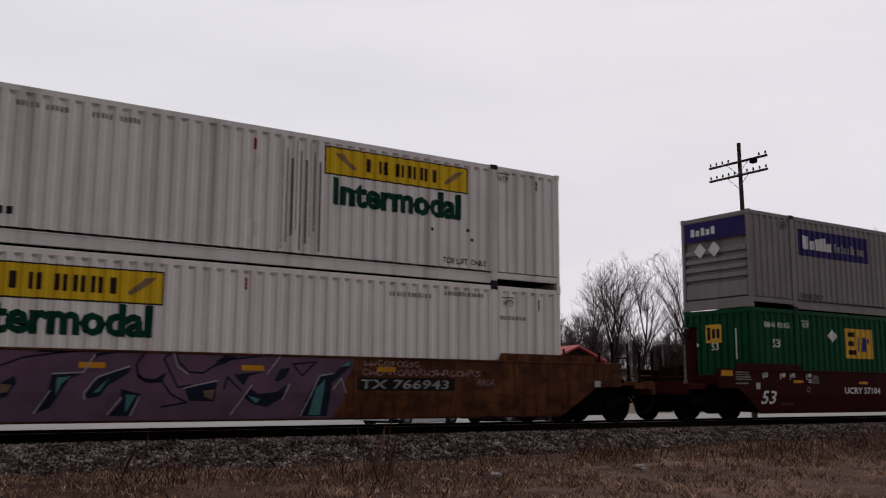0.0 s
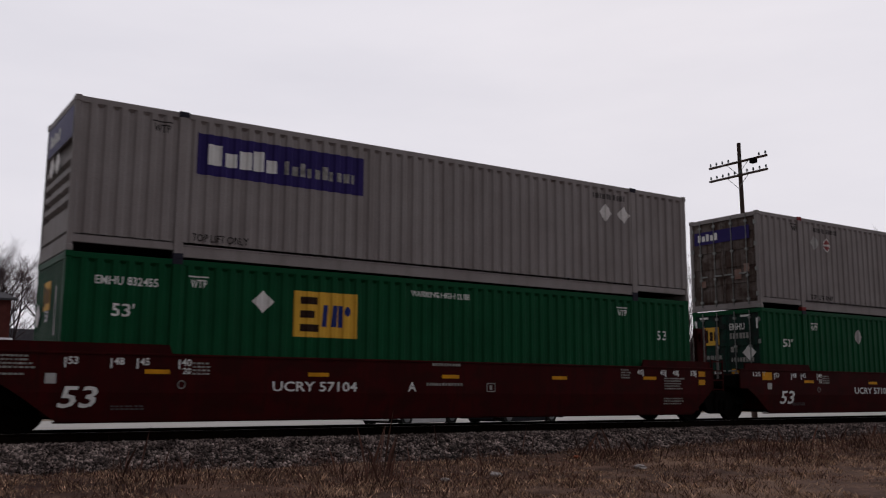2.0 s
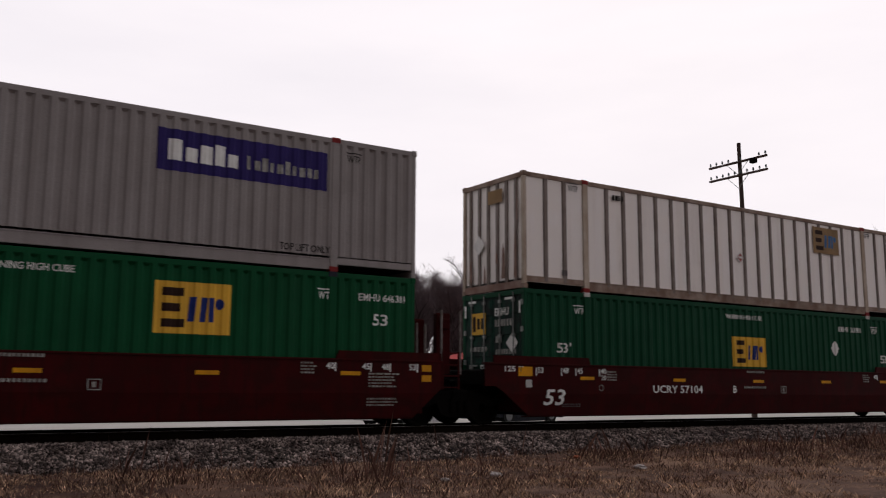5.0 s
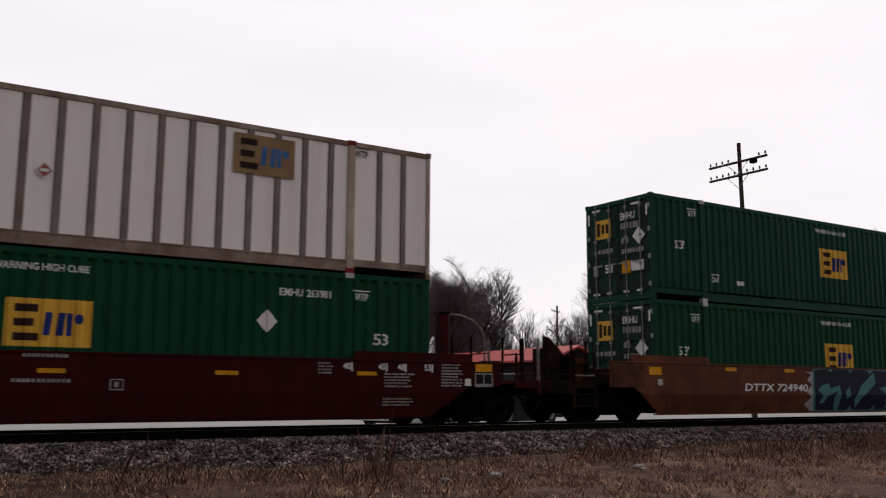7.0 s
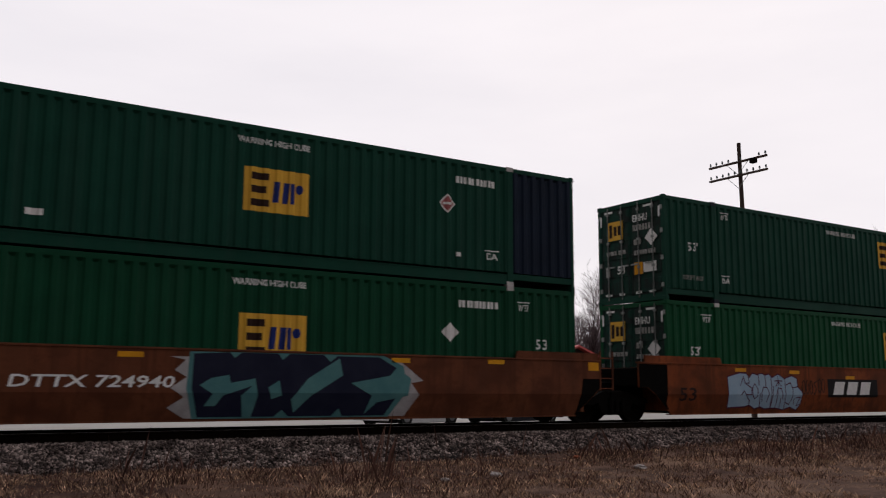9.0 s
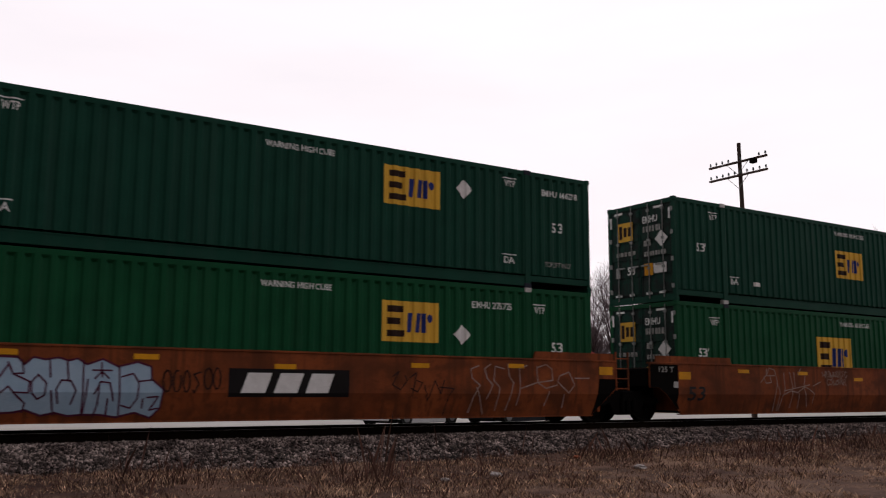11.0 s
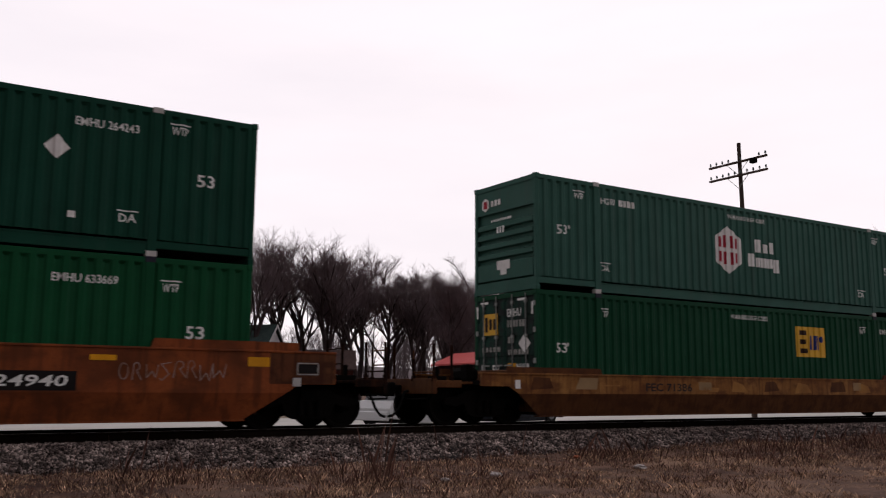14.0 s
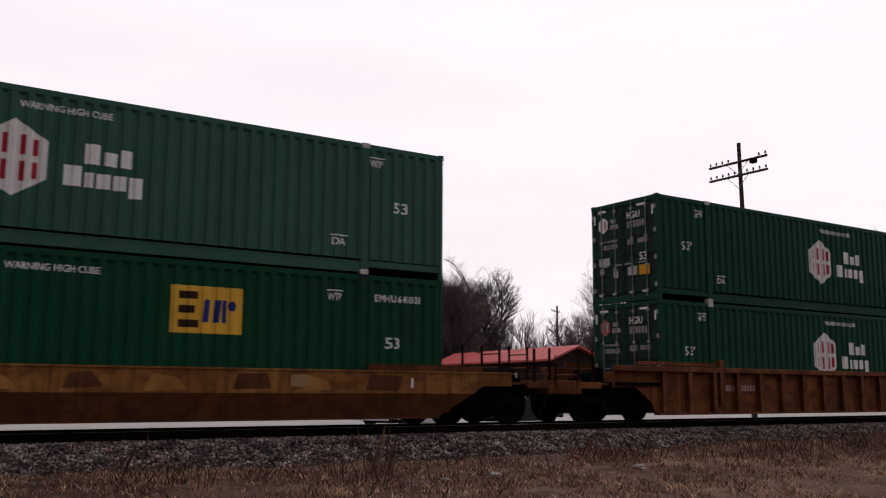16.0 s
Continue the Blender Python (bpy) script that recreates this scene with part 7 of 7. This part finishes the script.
def pitched_house(name, x, y, turn, w, d, eave, ridge, wall, roof, label, windows=(), over=0.35, gable_trim=None, chimney=None):
    """w runs along the ridge. windows: face ('f' front, 's' gable), place along it, sill, width, height."""
    h = thing(name, pose(x, y, ROAD_Z, 0, 0, turn), label, "house")
    bm = bmesh.new()
    poly = [(-d / 2, 0), (d / 2, 0), (d / 2, eave), (0, ridge), (-d / 2, eave)]
    a = [bm.verts.new((-w / 2, yy, z)) for yy, z in poly]
    b = [bm.verts.new((w / 2, yy, z)) for yy, z in poly]
    bm.faces.new(a), bm.faces.new(b[::-1])
    for i in range(5):
        j = (i + 1) % 5
        bm.faces.new((a[i], a[j], b[j], b[i]))
    part("wall", bm, wall, h)
    sl = (ridge - eave) / (d / 2)
    for sgn in (-1, 1):
        bm = bmesh.new()
        y0, z0 = sgn * (d / 2 + over), eave - sl * over
        q = [(yy, z + t) for t in (0.03, 0.19) for yy, z in ((y0, z0), (0, ridge))]
        vv = [[bm.verts.new((xx, yy, z)) for yy, z in (q[0], q[1], q[3], q[2])] for xx in (-w / 2 - over, w / 2 + over)]
        bm.faces.new(vv[0]), bm.faces.new(vv[1][::-1])
        for i in range(4):
            bm.faces.new((vv[0][i], vv[0][(i + 1) % 4], vv[1][(i + 1) % 4], vv[1][i]))
        part("roof", bm, roof, h)
    if gable_trim:
        for sgn in (-1, 1):
            bm = bmesh.new()
            for s2 in (-1, 1):
                vv = [bm.verts.new((sgn * (w / 2 + over + 0.02), yy, z)) for yy, z in ((s2 * (d / 2 + over), eave - sl * over - 0.1), (0, ridge - 0.1), (0, ridge + 0.2), (s2 * (d / 2 + over), eave - sl * over + 0.2))]
                ww = [bm.verts.new(v.co - Vector((sgn * 0.06, 0, 0))) for v in vv]
                bm.faces.new(vv), bm.faces.new(ww[::-1])
                for i in range(4):
                    bm.faces.new((vv[i], vv[(i + 1) % 4], ww[(i + 1) % 4], ww[i]))
            part("trim", bm, gable_trim, h)
            bm = prism(bmesh.new(), [(-d * 0.42, eave + 0.1), (d * 0.42, eave + 0.1), (0, ridge - 0.35)], 0, 0.04)
            for v in bm.verts:
                v.co = Vector((sgn * (w / 2 + 0.02) + (v.co.y * sgn), v.co.x, v.co.z))
            part("gable", bm, gable_trim, h)
    for face, u, z0, ww, hh in windows:
        if face == "f":
            fr = boxes((u - ww / 2 - 0.22, u + ww / 2 + 0.22, -d / 2 - 0.05, -d / 2 + 0.05, z0 - 0.1, z0 + hh + 0.1))
            pn = boxes((u - ww / 2, u + ww / 2, -d / 2 - 0.06, -d / 2 + 0.02, z0, z0 + hh))
        else:
            sg = 1 if face == "s" else -1
            fr = boxes((sg * w / 2 - 0.05, sg * w / 2 + 0.05, u - ww / 2 - 0.22, u + ww / 2 + 0.22, z0 - 0.1, z0 + hh + 0.1))
            pn = boxes((sg * w / 2 - 0.06, sg * w / 2 + 0.06, u - ww / 2, u + ww / 2, z0, z0 + hh))
        wd = part("window", fr, TRIM_W, h)
        part("pane", pn, PANE, wd)
    if chimney:
        part("chimney", boxes((chimney - 0.4, chimney + 0.4, -0.4, 0.4, ridge - 0.6, ridge + 1.0), bevel=0.03), BRICK, h)
    return h


pitched_house("house", 35.6, 89.2, -44, 4.7, 3.9, 5.9, 7.6, SIDING_D, ROOF_G, "dark brown house with a green shingle roof and white trim", [("f", -1.2, 4.0, 0.55, 1.5), ("f", 1.9, 4.0, 0.35, 1.5), ("s", 0.0, 3.9, 0.6, 1.7), ("s", 0.0, 1.6, 0.6, 1.0)], gable_trim=TRIM_W)
pitched_house("porch", 33.4, 86.0, -30, 5.0, 2.6, 2.7, 3.5, TRIM_W, ROOF_G, "low porch wing with a green shingle roof", [("f", -1.2, 1.2, 0.9, 1.2), ("f", 1.4, 1.2, 0.9, 1.2)])
pitched_house("brick_house", 6.9, 76.5, 6, 6.8, 7.0, 7.6, 8.3, BRICK, ROOF_GR, "red brick two storey house with white trim", [("f", 0.6, 5.4, 0.9, 1.5), ("f", -2.2, 5.4, 0.9, 1.5), ("f", 0.6, 2.0, 0.9, 1.6)])
pitched_house("porch", 7.6, 71.4, 6, 5.4, 2.4, 3.9, 4.6, TRIM_W, TRIM_W, "white porch against a red brick house", [("f", 1.2, 1.2, 0.9, 1.6)])
pitched_house("shed", 24.3, 84.0, -16, 5.0, 4.5, 4.1, 4.5, SHED_M, ROOF_B, "long brown sheet metal shed", [])
pitched_house("garage", 28.3, 82.5, -20, 4.6, 4.0, 2.9, 3.6, TRIM_W, ROOF_GR, "low white garage with a grey roof", [("f", 1.2, 1.2, 0.7, 0.9)])
pitched_house("house", 15.0, 101.0, 5, 6.0, 5.0, 4.6, 7.0, SIDING_D, ROOF_GR, "dark house with a grey shingle roof among the trees", [("f", 0.5, 4.2, 0.9, 1.4)])
pitched_house("house", 42.5, 88.5, -26, 7.5, 6.0, 3.4, 5.2, BRICK, ROOF_B, "low brick house with a brown shingle roof", [("f", -1.5, 1.5, 1.0, 1.2), ("f", 1.5, 1.5, 1.0, 1.2)])
pitched_house("workshop", 104.7, 92.0, -30, 11.8, 6.0, 6.8, 7.7, BRICK, ROOF_B, "long low brown workshop behind slender trees", [("f", -2.0, 1.2, 1.0, 1.1), ("f", 2.2, 1.2, 1.0, 1.1)])
BARN_EAVE, BARN_RIDGE = 3.70, 4.60
barn = pitched_house("barn", 49.2, 64.0, -96.0, 19.4, 4.2, BARN_EAVE, BARN_RIDGE, SIDING_D, ROOF_R, "long low barn with a bright red metal roof", [("f", -4.0, 1.0, 1.2, 1.0), ("f", 3.0, 0.4, 2.6, 2.2)], over=0.5)
for i in range(20):
    x = (-0.5 + (i + 0.35) / 20) * 20.2
    bm = bmesh.new()
    sl = (BARN_RIDGE - BARN_EAVE) / 2.1
    tube(bm, [(x, -2.58, BARN_EAVE - sl * 0.5 + 0.2), (x, 0, BARN_RIDGE + 0.2)], 0.025, 4)
    part("roof_seam", bm, ROOF_R, barn)
part("roof_vent", boxes((-5.4, -4.7, -0.3, 0.4, BARN_RIDGE - 0.25, BARN_RIDGE + 0.6), bevel=0.04), SHED_M, barn)

# ---------------------------------------------------------------- poles


def line_pole(name, x, y, top, arms, label, lean_x=0.0, r=0.16, arm_len=3.05, pins=10, lamp=None, arm_turn=90, timber=None):
    timber = timber or POLE_W
    p = thing(name, pose(x, y, ROAD_Z - 0.1), label, "utility pole")
    bm = bmesh.new()
    h = top - ROAD_Z + 0.1
    tube(bm, [(lean_x, 0, 0), (lean_x * 0.5, 0, h * 0.5), (0, 0, h)], r, 10, r * 0.66)
    part("pole", bm, timber, p)
    ca, sa = math.cos(radians(arm_turn)), math.sin(radians(arm_turn))
    for k, za in enumerate(arms):
        z = za - ROAD_Z + 0.1
        bm = boxes((-arm_len / 2, arm_len / 2, -0.05, 0.05, z - 0.042, z + 0.042), bevel=0.008)
        for v in bm.verts:
            v.co = Vector((v.co.x * ca - (v.co.y + 0.14) * sa, v.co.x * sa + (v.co.y + 0.14) * ca, v.co.z))
        arm = part("crossarm", bm, POLE_W, p)
        for i in range(pins):
            u = -arm_len / 2 + 0.08 + (arm_len - 0.16) * i / (pins - 1)
            if abs(u) < 0.12 or (k == 0 and pins == 10 and i in (2, 3, 5)):
                continue
            bm = bmesh.new()
            cx, cy = u * ca - 0.14 * sa, u * sa + 0.14 * ca
            tube(bm, [(cx, cy, z + 0.05), (cx, cy, z + 0.12)], 0.015, 5)
            tube(bm, [(cx, cy, z + 0.10), (cx, cy, z + 0.17), (cx, cy, z + 0.21)], 0.045, 7, 0.028)
            part("insulator", bm, GLASS_I, arm)
        for s2 in (-1, 1):
            bm = bmesh.new()
            tube(bm, [(s2 * 0.55 * ca - 0.14 * sa, s2 * 0.55 * sa + 0.14 * ca, z - 0.04), (-0.14 * sa * 0.8, 0.14 * ca * 0.8, z - 0.55)], 0.012, 5)
            part("brace", bm, STEEL, p)
    if lamp:
        z = lamp - ROAD_Z + 0.1
        bm = bmesh.new()
        tube(bm, [(0, 0, z + 0.35), (0.12, -0.2, z + 0.42), (0.2, -0.42, z + 0.3)], 0.025, 6)
        lm = part("yard_lamp", bm, LAMP_M, p, "grey yard lamp on a bracket")
        bm = bmesh.new()
        prof2 = [(0.07, 0.32), (0.13, 0.28), (0.15, 0.1), (0.24, 0.0), (0.25, -0.04)]
        rings = [[bm.verts.new((0.2 + rr * math.cos(a), -0.42 + rr * math.sin(a), z + zz)) for a in [2 * math.pi * i / 12 for i in range(12)]] for rr, zz in prof2]
        for a, b in zip(rings, rings[1:]):
            for i in range(12):
                bm.faces.new((a[i], a[(i + 1) % 12], b[(i + 1) % 12], b[i]))
        bm.faces.new(rings[0]), bm.faces.new(rings[-1])
        part("lamp_head", bm, LAMP_M, lm)
    return p


pole = line_pole("utility_pole", 32.0, 25.35, 11.45, (10.58, 9.99), "weathered railway line pole with two crossarms and a yard lamp", 0.25, 0.125, 3.05, 10, 7.75)
part("junction_box", boxes((-0.26, -0.02, -0.95, -0.7, 10.38 - ROAD_Z + 0.1, 10.60 - ROAD_Z + 0.1), bevel=0.02), GRIME_SHADE, pole)
line_pole("utility_pole", 64.9, 76.1, 9.9, (9.3,), "distant timber utility pole with one crossarm", 0, 0.15, 2.6, 4, None, 30)
line_pole("utility_pole", 27.7, 85.6, 12.8, (12.4,), "distant timber utility pole among trees", 0, 0.18, 1.6, 3, None, 20, POLE_L)
line_pole("utility_pole", 26.2, 78.0, 7.6, (7.4,), "short dark timber pole by the shed", 0, 0.2, 0.9, 2, None, 10)

# ---------------------------------------------------------------- parked cars beyond the track


def parked_car(x, y, turn, paint, label):
    c = thing("parked_car", pose(x, y, ROAD_Z, 0, 0, turn), label, "car", "parked cars")
    bm = prism(bmesh.new(), [(-2.2, 0.32), (-2.25, 0.62), (-2.1, 0.86), (-1.2, 0.92), (1.1, 0.95), (2.1, 0.82), (2.25, 0.6), (2.2, 0.30), (1.75, 0.24), (-1.75, 0.24)], -0.86, 0.86)
    part("body", bm, paint, c)
    part("cabin", prism(bmesh.new(), [(-1.75, 0.9), (-1.35, 1.36), (0.35, 1.40), (1.05, 0.94)], -0.74, 0.74), PANE, c)
    part("roof", prism(bmesh.new(), [(-1.38, 1.35), (-1.3, 1.40), (0.3, 1.44), (0.4, 1.38)], -0.72, 0.72), paint, c)
    for side in (-1, 1):
        part("side_skirt", boxes((-1.02, 1.02, side * 0.80 - 0.05, side * 0.80 + 0.05, 0.10, 0.30), bevel=0.02), paint, c)
    part("underbody", boxes((-1.9, 1.9, -0.62, 0.62, 0.11, 0.26), bevel=0.03), TYRE, c)
    part("bumper", boxes((-2.32, -2.18, -0.8, 0.8, 0.20, 0.52), bevel=0.03), paint, c)
    part("bumper", boxes((2.18, 2.32, -0.8, 0.8, 0.20, 0.52), bevel=0.03), paint, c)
    for wx in (-1.35, 1.35):
        for wy in (-0.80, 0.80):
            bm = bmesh.new()
            tube(bm, [(wx, wy - 0.1, 0.32), (wx, wy + 0.1, 0.32)], 0.32, 18)
            wh = part("wheel", bm, TYRE, c)
            bm = bmesh.new()
            tube(bm, [(wx, wy - 0.11, 0.32), (wx, wy + 0.11, 0.32)], 0.19, 12)
            part("rim", bm, LAMP_M, wh)
    return c


parked_car(18.0, 29.4, 20, CAR_W, "white car parked on the gravel beyond the track")
parked_car(22.6, 29.25, 14, CAR_D, "dark car parked on the gravel beyond the track")

# ---------------------------------------------------------------- timber ties, each a piece of the track
tie_me = shared("tie", lambda: boxes((-0.11, 0.11, -1.3, 1.3, -0.33, -0.172), bevel=0.012), TIE_M)
for i in range(280):
    t = new("tie", tie_me)
    t.parent = track
    t.matrix_basis = pose(-8 + i * 0.5, random.uniform(-0.03, 0.03), random.uniform(-0.006, 0.004), 0, 0, random.uniform(-1.2, 1.2))

# ---------------------------------------------------------------- motion of the train


def motions():
    # seconds, and how far the train then lags behind an even pace
    lag = [(0.0, 0.0), (1.5, 0.0), (2.9, 0.0), (3.1, 0.0), (3.4, 0.33), (3.6, 0.33), (5.0, 0.33), (8.0, 0.33), (12.0, 0.33), (16.0, 0.33)]
    for ob in CONTAINERS + CARS:
        x, y, z = ob.matrix_basis.translation
        walk(ob, [(t, pose(x - SPEED * t + d, y, z)) for t, d in lag])
    spin = math.degrees(SPEED / R_WHEEL)
    steps = [2 * i / FPS for i in range(int(16 * FPS / 2) + 1)]
    for ob, dx in WHEELSETS:
        walk(ob, [(t, pose(dx, 0, R_WHEEL, 0, -spin * t, 0)) for t in steps])


motions()
